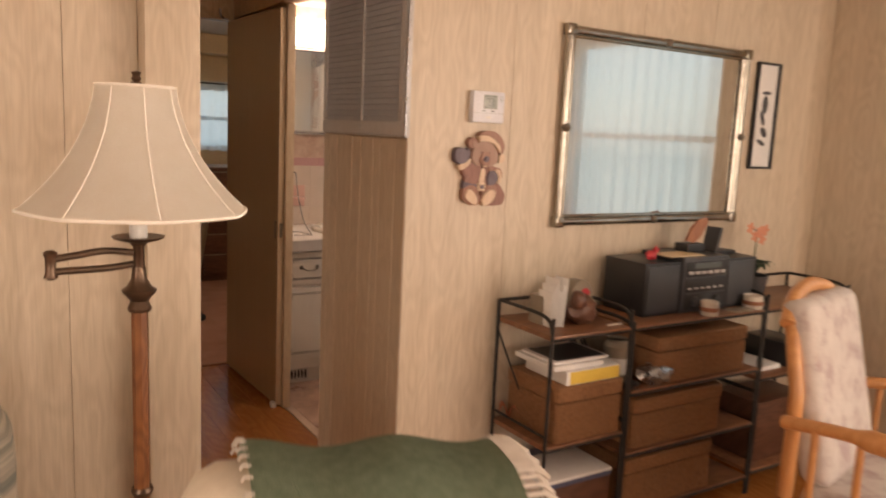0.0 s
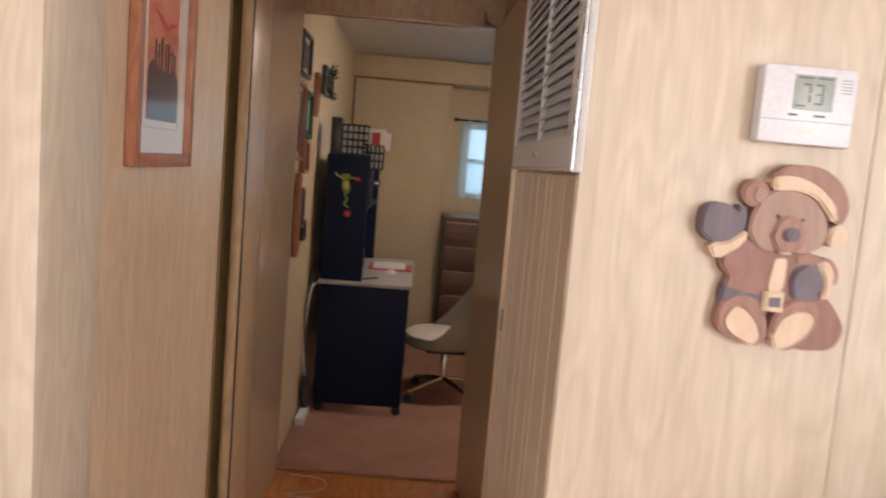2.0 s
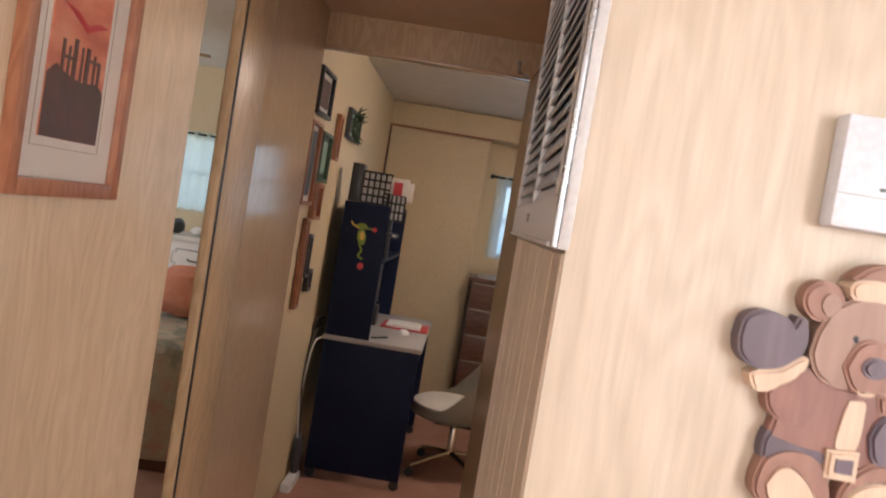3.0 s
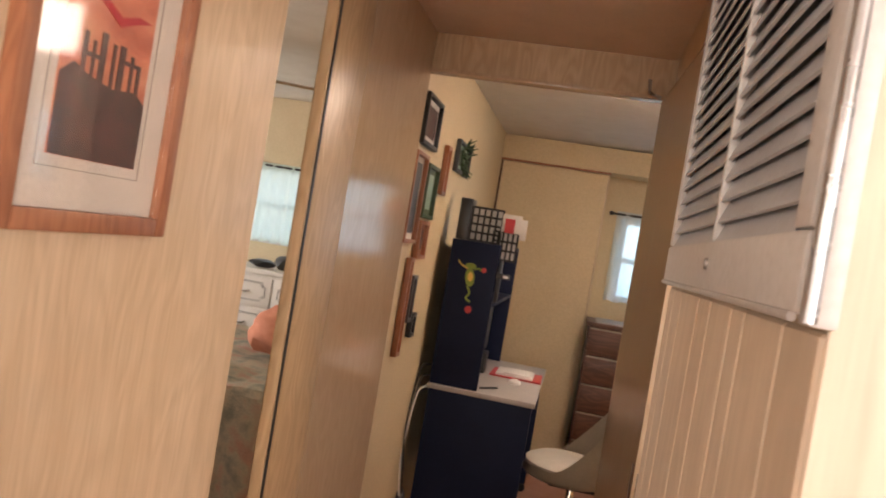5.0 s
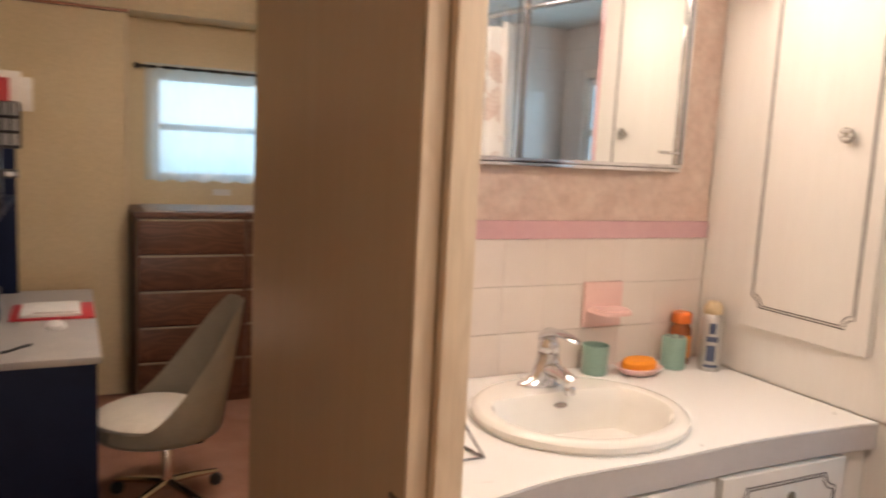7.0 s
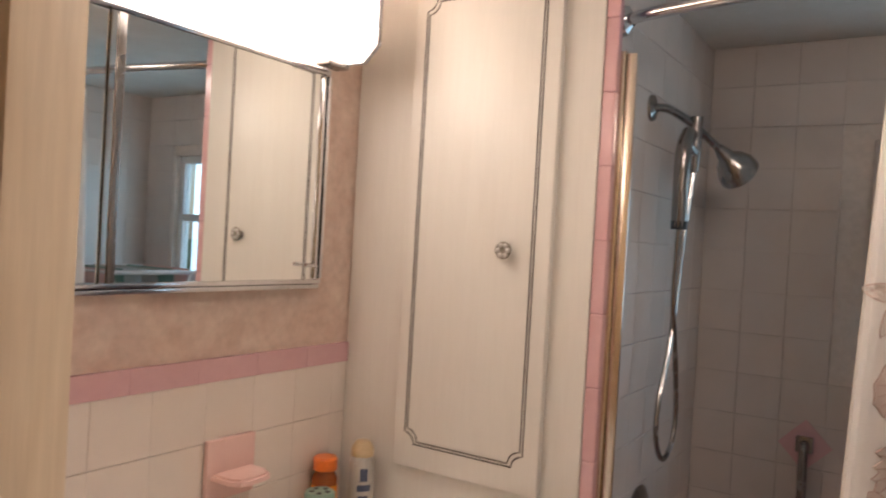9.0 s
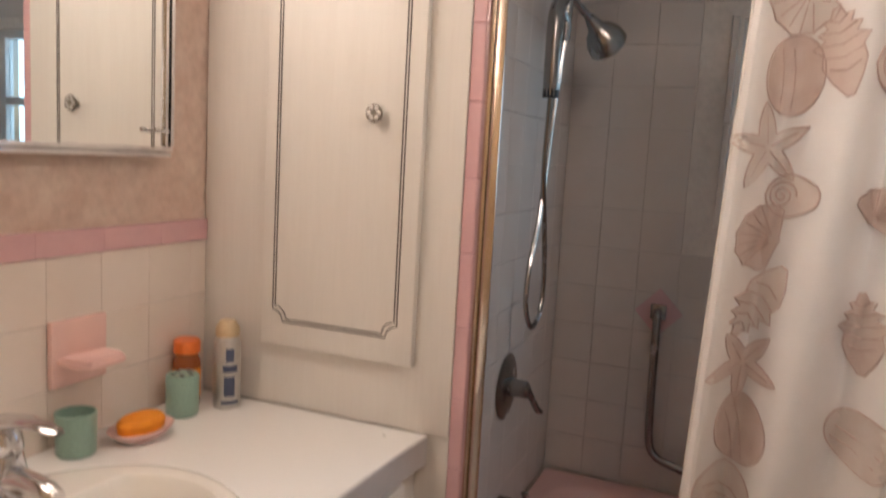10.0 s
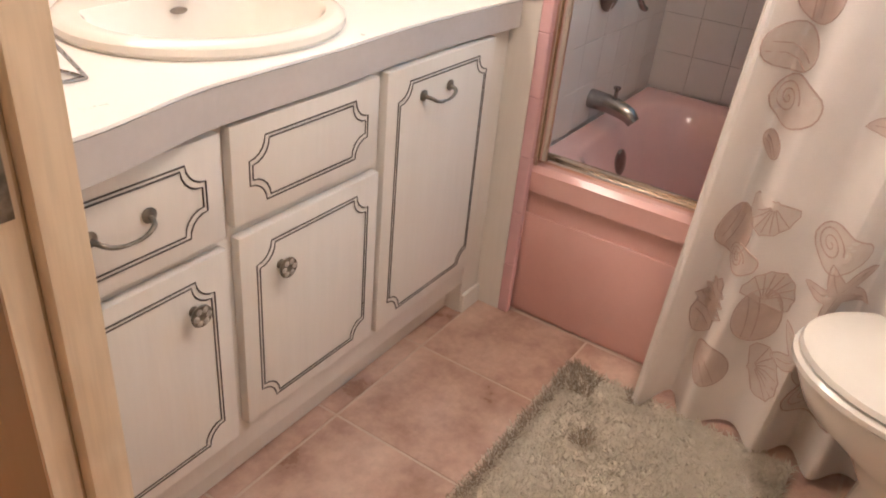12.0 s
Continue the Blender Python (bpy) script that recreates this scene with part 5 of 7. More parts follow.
# ---- hall ----
boards(w_bear, "y", 2.126, -1, 1.322, 3.566, 0, TOP - 0.002, (0.405, 0.61, 0.405, 0.30), "panel_oak")
boards(w_lamp, "y", 2.106, -1, -2.49, 0.506, 0, TOP - 0.002, (0.40, 0.16, 0.24, 0.31, 0.10), "panel_oak")
boards(w_hall_l, "x", 0.614, 1, 2.205, 2.962, 0, 2.108, (0.80,), "hall_oak")
boards(w_closet, "x", 1.326, -1, 2.122, 2.79, 0, 1.398, (0.075, 0.11, 0.05, 0.10, 0.075, 0.13), "panel_pale")

louvre = thing("louvred_door", (1.32, 2.45, 1.41), "grey louvred metal closet vent panel in the hall wall", "vent")
part("bottom_rail", box(1.308, 2.136, 1.405, 1.3252, 2.785, 1.452, 0.004), "steel_gray", louvre)
part("top_rail", box(1.308, 2.136, 2.06, 1.3252, 2.785, 2.105, 0.004), "steel_gray", louvre)
part("corner_stile", box(1.310, 2.1135, 1.400, 1.3252, 2.1345, 2.106, 0.003), "steel_gray", louvre)
part("edge_bead", tube([(1.3105, 2.1150, 1.402), (1.3105, 2.1150, 2.104)], 0.0042, 10), "alu", louvre, "thin bright aluminium bead")
part("edge_bead", tube([(1.3085, 2.140, 1.4035), (1.3085, 2.782, 1.4035)], 0.0030, 8), "steel_gray", louvre)
for y0, y1 in ((2.136, 2.168), (2.438, 2.448), (2.755, 2.783)):
    part("stile", box(1.3085, y0, 1.4525, 1.3252, y1, 2.0595, 0.003), "steel_gray", louvre)
for i in range(31):
    z = 1.462 + i * 0.0195
    for y0, y1 in ((2.169, 2.437), (2.449, 2.754)):
        part("slat", slab([(1.3095, z - 0.0120), (1.3115, z - 0.0135), (1.3130, z - 0.0115), (1.3220, z + 0.0115), (1.3195, z + 0.012)], "y", y0, y1), "louvre_slat", louvre, smooth=False)
part("backing", box(1.3234, 2.145, 1.45, 1.3256, 2.78, 2.06), "louvre_slat", louvre)
part("screw", lathe([(0, 0), (0.006, 0), (0.005, 0.003), (0, 0.004)], (1.308, 2.444, 1.43), 12, m=Matrix.Rotation(radians(-90), 4, "Y")), "alu", louvre)

hall_door = thing("hall_door", (1.39, 3.93, 0.01), "varnished flush wooden door standing open along the hall", "door")
part("leaf", slab([(1.398, 3.528), (1.366, 4.284), (1.396, 4.286), (1.4225, 3.528)], "z", 0.014, 1.968), "door_veneer", hall_door)
part("edge_strip", box(1.3965, 3.521, 0.014, 1.4235, 3.5275, 1.968, 0.001), "jamb", hall_door, "pale wooden door edge")
part("latch_plate", box(1.403, 3.5185, 0.875, 1.418, 3.5208, 0.945, 0.001), "pewter", hall_door, "worn brass latch plate")
part("flush_pull", box(1.3935, 3.545, 0.865, 1.3985, 3.572, 0.955, 0.002), "bronze", hall_door, "dark recessed finger pull")
part("hinge_arm", tube([(1.36, 4.262, 1.975), (1.322, 4.25, 1.985), (1.318, 4.268, 2.03)], 0.006), "alu", hall_door, "small metal top bracket")
part("floor_guide", box(1.375, 3.52, 0.0, 1.40, 3.555, 0.028, 0.006), "white", hall_door, "white floor guide")


def framed(name, axis, face, sign, u0, u1, z0, z1, w, frame_mat, mat_mat, art, label, border=0.05, depth=0.02):
    """A picture in a frame, hung on the plane axis=face."""
    t = thing(name, (face, (u0 + u1) / 2, z0) if axis == "x" else ((u0 + u1) / 2, face, z0), label, "picture")

    def bx(a0, a1, b0, b1, d0, d1, bev=0.0):
        p, q = sorted((face + sign * d0, face + sign * d1))
        return box(p, a0, b0, q, a1, b1, bev) if axis == "x" else box(a0, p, b0, a1, q, b1, bev)
    for a in ((u0, u0 + w, z0, z1), (u1 - w, u1, z0, z1), (u0 + w, u1 - w, z0, z0 + w), (u0 + w, u1 - w, z1 - w, z1)):
        part("frame", bx(*a, 0.001, depth, 0.003), frame_mat, t)
    part("mat_board", bx(u0 + w, u1 - w, z0 + w, z1 - w, 0.002, 0.007), mat_mat, t)
    if border:
        part("print", bx(u0 + w + border, u1 - w - border, z0 + w + border, z1 - w - border, 0.0072, 0.009), art, t)
    return t, bx


pic, bx = framed("framed_picture", "x", 0.620, 1, 2.338, 2.646, 1.350, 1.785, 0.024, "frame_wood", "matboard", "art_red", "red sunset print in a red brown wooden frame", 0)
part("print", bx(2.409, 2.567, 1.432, 1.662, 0.0072, 0.009), "art_red", pic, "orange red sky print")
part("print_hill", slab([(2.4095, 1.4325), (2.5665, 1.4325), (2.5665, 1.512), (2.545, 1.524), (2.50, 1.519), (2.455, 1.526), (2.43, 1.535), (2.4095, 1.520)], "x", 0.6292, 0.6302), "art_dark", pic, "dark printed hill")
for y, w, z in ((2.440, 0.007, 1.572), (2.457, 0.005, 1.565), (2.470, 0.010, 1.578), (2.492, 0.006, 1.570), (2.505, 0.011, 1.572), (2.528, 0.006, 1.565), (2.542, 0.007, 1.556)):
    part("print_tower", bx(y, y + w, 1.519, z, 0.0094, 0.0106), "art_dark", pic)
part("print_bar", bx(2.440, 2.477, 1.546, 1.551, 0.0096, 0.0108), "art_dark", pic)
part("print_bar", bx(2.505, 2.548, 1.552, 1.557, 0.0096, 0.0108), "art_dark", pic)
part("print_cloud", slab([(2.43, 1.622), (2.47, 1.606), (2.50, 1.592), (2.53, 1.604), (2.56, 1.612), (2.53, 1.613), (2.50, 1.603), (2.47, 1.616)], "x", 0.6292, 0.6301), "red", pic)
for a in ((2.395, 2.581, 1.4185, 1.4195), (2.395, 2.581, 1.6745, 1.6755), (2.395, 2.396, 1.4195, 1.6745), (2.580, 2.581, 1.4195, 1.6745)):
    part("mat_line", bx(*a, 0.0070, 0.0078), "shell_grey", pic)
glazing = part("glass", bx(2.3625, 2.6215, 1.3745, 1.7605, 0.0125, 0.0145), "picture_glass", pic, "clear picture glass")
glazing.visible_shadow = False

# thermostat
th = thing("thermostat", (1.613, 2.10, 1.47), "white wall thermostat with a grey display", "thermostat")
part("case", box(1.550, 2.092, 1.462, 1.678, 2.119, 1.566, 0.005), "thermo", th)
part("display", box(1.592, 2.0905, 1.508, 1.646, 2.0925, 1.554, 0.001), "lcd", th, "grey green liquid crystal display")
for x, seven in ((1.603, True), (1.620, False)):
    bars = [(x, 1.540, x + 0.0115, 1.5425), (x + 0.009, 1.5305, x + 0.0115, 1.5395), (x + 0.009, 1.5185, x + 0.0115, 1.5275)]
    if not seven:
        bars += [(x, 1.5155, x + 0.0115, 1.518), (x + 0.002, 1.528, x + 0.0115, 1.530)]
    for a in bars:
        part("segment", box(a[0], 2.0898, a[1], a[2], 2.0906, a[3]), "lcd_dark", th)
for x0, x1, z in ((1.596, 1.616, 1.549), (1.622, 1.642, 1.549), (1.596, 1.608, 1.512)):
    part("segment", box(x0, 2.0898, z, x1, 2.0906, z + 0.0022), "lcd_dark", th)
part("seam", box(1.552, 2.0914, 1.4930, 1.676, 2.0922, 1.4940), "lcd", th)
for i in range(5):
    part("vent_slot", box(1.656, 2.0914, 1.533 + i * 0.0042, 1.670, 2.0922, 1.5345 + i * 0.0042), "lcd", th)
for x0, x1 in ((1.588, 1.600), (1.622, 1.638)):
    part("marking", box(x0, 2.0914, 1.4995, x1, 2.0922, 1.5025), "lcd_dark", th)
part("finger_notch", slab(oval(1.614, 1.480, 0.011, 0.0045, 14), "y", 2.0922, 2.0912), "paper", th)

# wooden bear plaque
bear = thing("wooden_bear_plaque", (1.61, 2.11, 1.18), "layered wooden teddy bear plaque in winter hat and mitten", "wall decoration")


def bp(u, v):
    """From a drawing grid of the bear, u to its left arm and v down, to the wall."""
    return 1.395 + 0.000451 * u + 0.000049 * v, 1.592 + 0.0000386 * u - 0.000455 * v


def bpoly(pts):
    flat = [Vector((*bp(*p), 0)) for p in pts]
    flat.append(flat[0])
    return [(v.x, v.y) for v in curve(flat, 4)[:-1]]


def bo(u, v, ru, rv, turn=0.0):
    return bpoly(oval(u, v, ru, rv, 10, turn))


pieces = [("coat", bpoly([(290, 600), (360, 632), (430, 640), (520, 655), (560, 700), (545, 780), (470, 800), (350, 800), (235, 770), (240, 700), (225, 660)]), 0.018, "bear5"),
          ("rump", bpoly([(500, 790), (545, 780), (590, 840), (605, 890), (575, 940), (520, 948), (450, 935), (470, 860)]), 0.016, "bear5"),
          ("sleeve", bpoly([(215, 655), (290, 600), (330, 640), (300, 720), (250, 715), (222, 690)]), 0.0215, "bear5"),
          ("cuff", bpoly([(178, 622), (195, 612), (240, 605), (285, 578), (296, 592), (270, 630), (215, 655), (188, 650)]), 0.024, "bear3"),
          ("mitten", bpoly([(152, 545), (165, 505), (205, 490), (248, 502), (262, 515), (272, 498), (290, 510), (292, 555), (270, 592), (225, 614), (180, 605), (155, 580)]), 0.023, "bear4"),
          ("trouser", bpoly([(228, 735), (290, 755), (350, 770), (345, 800), (290, 790), (225, 800), (218, 765)]), 0.0195, "bear4"),
          ("head", bpoly([(296, 570), (310, 520), (345, 470), (400, 450), (470, 465), (520, 510), (540, 560), (530, 615), (480, 645), (420, 640), (350, 635), (310, 610)]), 0.024, "bear2"),
          ("ear", bo(322, 465, 44, 42), 0.0215, "bear1"), ("inner_ear", bo(332, 470, 26, 30), 0.0235, "bear2"),
          ("hat", bpoly([(365, 415), (400, 390), (450, 382), (520, 395), (575, 440), (598, 500), (585, 550), (556, 556), (545, 500), (500, 450), (440, 425)]), 0.028, "bear1"),
          ("hat_band", bpoly([(360, 430), (380, 415), (440, 418), (500, 445), (545, 490), (562, 535), (545, 550), (525, 520), (490, 480), (430, 458), (370, 455)]), 0.031, "bear3"),
          ("pompom", bpoly([(545, 570), (575, 560), (598, 580), (590, 615), (560, 628), (535, 615)]), 0.028, "bear3"),
          ("snout", bpoly([(360, 590), (385, 545), (420, 532), (455, 548), (470, 590), (455, 630), (420, 645), (380, 635)]), 0.029, "bear1"),
          ("nose", bo(420, 588, 27, 22), 0.034, "bear4"), ("tongue", bo(408, 638, 20, 9), 0.031, "bear3"),
          ("eye", bo(384, 534, 7, 8), 0.027, "black"), ("eye", bo(460, 545, 7, 7), 0.027, "black"),
          ("placket", bpoly([(380, 655), (420, 655), (424, 690), (408, 765), (358, 762), (366, 700)]), 0.0205, "bear3"),
          ("arm", bpoly([(440, 648), (480, 640), (515, 660), (555, 665), (580, 710), (565, 745), (540, 700), (500, 680), (450, 685)]), 0.022, "bear1"),
          ("cuff", bpoly([(510, 680), (540, 672), (562, 710), (548, 775), (525, 782), (532, 730)]), 0.0255, "bear3"),
          ("mitten", bpoly([(428, 730), (450, 692), (490, 680), (525, 705), (530, 755), (490, 785), (440, 782)]), 0.025, "bear4"),
          ("leg", bpoly([(205, 830), (225, 785), (280, 765), (335, 785), (360, 850), (355, 910), (310, 928), (240, 900), (205, 865)]), 0.022, "bear1"),
          ("leg", bpoly([(362, 900), (385, 830), (440, 785), (500, 795), (522, 830), (505, 890), (450, 935), (395, 938)]), 0.023, "bear1"),
          ("sole", bpoly([(220, 840), (245, 805), (280, 802), (320, 840), (338, 895), (315, 925), (265, 905), (230, 875)]), 0.025, "bear3"),
          ("sole", bpoly([(368, 895), (395, 845), (440, 820), (490, 825), (505, 855), (480, 900), (420, 935), (380, 930)]), 0.026, "bear3"),
          ("buckle", [bp(*q) for q in ((345, 760), (410, 762), (405, 825), (340, 818))], 0.0265, "bear3"), ("buckle_centre", [bp(*q) for q in ((354, 770), (402, 771), (398, 815), (350, 810))], 0.028, "bear4")]
for name, outline, depth, m in pieces:
    part(name, slab(outline, "y", 2.1195, 2.1195 - depth, 0.003), m, bear)

# ---- living room ----
bigm = thing("wall_mirror", (2.46, 2.10, 1.11), "large mirror in a silver bamboo style frame", "mirror")
part("glass", box(1.965, 2.1085, 1.130, 2.918, 2.112, 1.793), "mirror", bigm, "mirror glass")
MX0, MX1, MZ0, MZ1 = 1.953, 2.930, 1.118, 1.805
for x0, z0, x1, z1 in ((MX0, MZ0, MX0, MZ1), (MX1, MZ0, MX1, MZ1), (MX0, MZ0, MX1, MZ0), (MX0, MZ1, MX1, MZ1)):
    part("frame_bar", tube([(x0, 2.1005, z0), (x1, 2.1005, z1)], 0.0165, 14), "mirror_frame", bigm)
    cx, cz = (MX0 + MX1) / 2, (MZ0 + MZ1) / 2
    kx, kz = (0.96, 1.0) if x0 == x1 else (1.0, 0.945)
    part("inner_bead", tube([(cx + (x0 - cx) * kx, 2.100, cz + (z0 - cz) * kz), (cx + (x1 - cx) * kx, 2.100, cz + (z1 - cz) * kz)], 0.006, 8), "mirror_frame", bigm)
for x, z in ((MX0, cz), (MX1, cz), (cx, MZ1), (cx, MZ0)):
    part("stud", lathe([(0, -0.017), (0.012, -0.013), (0.018, 0), (0.012, 0.013), (0, 0.017)], (x, 2.089, z), 14), "pewter", bigm, "round pewter stud")
for x in (MX0, MX1):
    for z in (MZ0, MZ1):
        part("corner", box(x - 0.021, 2.083, z - 0.021, x + 0.021, 2.1185, z + 0.021, 0.008, seg=3), "mirror_frame", bigm)

sp_, bx = framed("framed_scroll", "y", 2.119, -1, 3.025, 3.180, 1.328, 1.787, 0.010, "black", "paper", "paper", "narrow ink drawing in a thin black frame", 0)
for i, (u, z, r1, r2) in enumerate(((3.165, 1.62, 0.018, 0.04), (3.155, 1.56, 0.012, 0.035), (3.172, 1.50, 0.016, 0.028), (3.16, 1.455, 0.01, 0.03), (3.168, 1.67, 0.008, 0.03))):
    part("ink_mark", slab(oval(u - 0.062, z - 0.012, r1, r2, 12, 0.4 * i), "y", 2.1115, 2.1105), "charcoal", sp_)

# floor lamp
LX, LY = 0.386, 1.447
lampo = thing("floor_lamp", (LX, LY, 0), "swing arm floor lamp with a cream bell shade and wooden pole", "floor lamp")
nseg = 8


def shade_r(v):
    return 0.069 + 0.030 * v + 0.100 * v ** 2.2


def shade_pt(u, v):
    a = 2 * math.pi * u
    k = (a / (2 * math.pi / nseg)) % 1
    flat = math.cos(math.pi / nseg) / math.cos((k - 0.5) * 2 * math.pi / nseg)
    r = shade_r(v) * (0.55 * flat + 0.45) * (1 + 0.012 * (1 - abs(2 * k - 1) ** 8) * 0)
    return (LX + r * math.cos(a), LY + r * math.sin(a), 1.480 - 0.222 * v)


shd = part("shade", sheet(shade_pt, 96, 24, 0.002), "shade", lampo, "cream fabric bell lampshade with sewn panels")
for i in range(nseg):
    part("seam", tube([(Vector(shade_pt(i / nseg, v / 20)) + Vector((-0.0009 * math.cos(2 * math.pi * i / nseg), -0.0009 * math.sin(2 * math.pi * i / nseg), 0))) for v in range(21)], 0.0018, 6), "shade", shd)
for v, r in ((0.0, 0.0045), (1.0, 0.006)):
    part("braid", tube([shade_pt(i / 96, v) for i in range(96)], r * 0.6, 8, closed=True), "shade", shd)
part("finial", lathe([(0.004, 0), (0.004, 0.012), (0.009, 0.018), (0.006, 0.024), (0.009, 0.03), (0, 0.034)], (LX, LY, 1.475), 14), "bronze", lampo)
part("harp", tube(curve([(LX - 0.01, LY, 1.27), (LX - 0.05, LY, 1.33), (LX - 0.04, LY, 1.44), (LX, LY, 1.488), (LX + 0.04, LY, 1.44), (LX + 0.05, LY, 1.33), (LX + 0.01, LY, 1.27)], 6), 0.002, 6), "bronze", lampo)
part("candle_sleeve", lathe([(0.016, 0), (0.016, 0.075), (0, 0.075)], (LX, LY, 1.205), 18), "paper", lampo, "white candle sleeve")
part("cup", lathe([(0, 0.0), (0.012, 0.0), (0.016, 0.006), (0.044, 0.014), (0.047, 0.018), (0.040, 0.018), (0, 0.012)], (LX, LY, 1.19), 28), "bronze", lampo)
part("bobeche_stem", lathe([(0.010, 0), (0.010, 0.05), (0.013, 0.055), (0.010, 0.062)], (LX, LY, 1.14), 20), "bronze", lampo)
part("turned_collar", lathe([(0.020, 0), (0.022, 0.006), (0.016, 0.02), (0.024, 0.03), (0.030, 0.036), (0.031, 0.042), (0.022, 0.048), (0.014, 0.062), (0.012, 0.085)], (LX, LY, 1.066), 24), "bronze", lampo)
part("pole", lathe([(0.0150, 0), (0.0150, 0.71)], (LX, LY, 0.36), 8), "pole_wood", lampo, "dark stained wooden pole")
part("pole_ring", lathe([(0.018, 0), (0.021, 0.008), (0.018, 0.016)], (LX, LY, 0.70), 20), "bronze", lampo)
part("lower_pole", lathe([(0.14, 0.001), (0.14, 0.015), (0.11, 0.03), (0.04, 0.045), (0.02, 0.08), (0.018, 0.33), (0.018, 0.36)], (LX, LY, 0.0), 28), "bronze", lampo)
for z0, lift in ((1.174, 0.010), (1.152, 0.0)):
    part("swing_arm", tube(curve([(LX - 0.01, LY, z0 + 0.004), (LX - 0.06, LY - 0.006, z0 + lift), (LX - 0.11, LY - 0.012, z0 + lift * 0.4), (LX - 0.148, LY - 0.018, z0)], 5), 0.0065, 10), "bronze", lampo)
part("arm_knuckle", lathe([(0.006, -0.026), (0.012, -0.022), (0.009, -0.012), (0.009, 0.012), (0.012, 0.022), (0.006, 0.026)], (LX - 0.148, LY - 0.018, 1.164), 16), "bronze", lampo)

# white armchair with a green throw, its back to the window
ac = thing("armchair", (0.55, 0.9, 0), "white slipcovered armchair with a rounded back", "armchair")
AX, AY, AD = Vector((0.545, 0.805, 0)), Vector((0.935, -0.356, 0)), Vector((0.356, 0.935, 0))


def ap(u, d, z):
    p = AX + AY * u + AD * d
    return (p.x, p.y, z)


def cushion(u0, u1, d0, d1, z0, z1, r):
    bm = box(u0, d0, z0, u1, d1, z1, r, seg=4)
    for v in bm.verts:
        v.co = ap(v.co.x, v.co.y, v.co.z)
    bmesh.ops.recalc_face_normals(bm, faces=bm.faces)
    return bm


part("back", cushion(-0.235, 0.205, -0.085, 0.085, 0.28, 0.995, 0.08), "slip", ac)
part("seat", cushion(-0.19, 0.19, 0.06, 0.50, 0.20, 0.44, 0.06), "slip", ac)
for s in (-1, 1):
    part("arm", cushion(min(s * 0.19, s * 0.27), max(s * 0.19, s * 0.27), 0.0, 0.50, 0.12, 0.60, 0.04), "slip", ac)
part("skirt", cushion(-0.26, 0.26, -0.07, 0.50, 0.012, 0.21, 0.015), "slip", ac)
thr = thing("throw_blanket", ap(0, 0, 0.99), "sage green knitted throw with a cream fringe over the armchair", "blanket")


def throw_pt(u, v):
    w = -0.150 + 0.335 * u
    t = (0.5 - v) * 0.6
    lean = 0.10 * (v - 0.5)
    if abs(t) < 0.088:
        d, z = t, 1.006 - 8 * max(0, abs(t) - 0.03) ** 2
    else:
        d, z = math.copysign(0.096 + 0.006 * math.sin(u * 7), t), 0.977 - (abs(t) - 0.088) * 0.98
    z += 0.007 * math.sin(u * 11 + v * 3) + 0.005 * math.sin(v * 17)
    return ap(w + lean, d, z)


part("knit", sheet(throw_pt, 50, 60, 0.006), "throw", thr)
bm = None
for i in range(61):
    a, b = Vector(throw_pt(1.0, i / 60)), Vector(throw_pt(0.94, i / 60))
    o = (a - b).normalized()
    bm = tube([a - o * 0.004, a + o * 0.022 + Vector((0, 0, -0.004)), a + o * 0.038 + Vector((0.004 * (i % 3 - 1), 0, -0.02))], 0.0042, 5, bm)
    if i % 2:
        a, b = Vector(throw_pt(0.0, i / 60)), Vector(throw_pt(0.06, i / 60))
        o = (a - b).normalized()
        bm = tube([a - o * 0.004, a + o * 0.006, a + o * 0.010 + Vector((0, 0, -0.006))], 0.0024, 5, bm)
tagged(part("fringe", bm, "fringe", thr), "knotted cream fringe", kind="stuff")

# striped armchair beside the lamp
sa = thing("striped_armchair", (-0.34, 1.15, 0), "blue and beige striped upholstered armchair", "armchair")
part("back", box(-0.62, 1.36, 0.20, 0.175, 1.60, 0.92, 0.10, seg=4), "stripe", sa)
part("arm", box(-0.06, 0.92, 0.20, 0.13, 1.40, 0.62, 0.08, seg=4), "stripe", sa)
part("far_arm", box(-0.62, 0.92, 0.20, -0.44, 1.40, 0.62, 0.08, seg=4), "stripe", sa)
part("seat", box(-0.43, 0.94, 0.20, -0.07, 1.38, 0.46, 0.05, seg=3), "stripe", sa)
part("base", box(-0.58, 0.96, 0.0, 0.12, 1.56, 0.195, 0.02), "stripe", sa)

# wooden rocking chair
rc = thing("rocking_chair", (2.68, 1.10, 0), "honey maple glider chair with faded floral cushions", "chair")
RM = pose(2.49, 1.15, 0, 0, 0, 14)


def rp(*p):
    q = RM @ Vector(p)
    return (q.x, q.y, q.z)


def turned_box(x0, y0, z0, x1, y1, z1, r):
    bm = box(x0, y0, z0, x1, y1, z1, r, seg=3)
    bmesh.ops.transform(bm, matrix=RM, verts=bm.verts)
    return bm


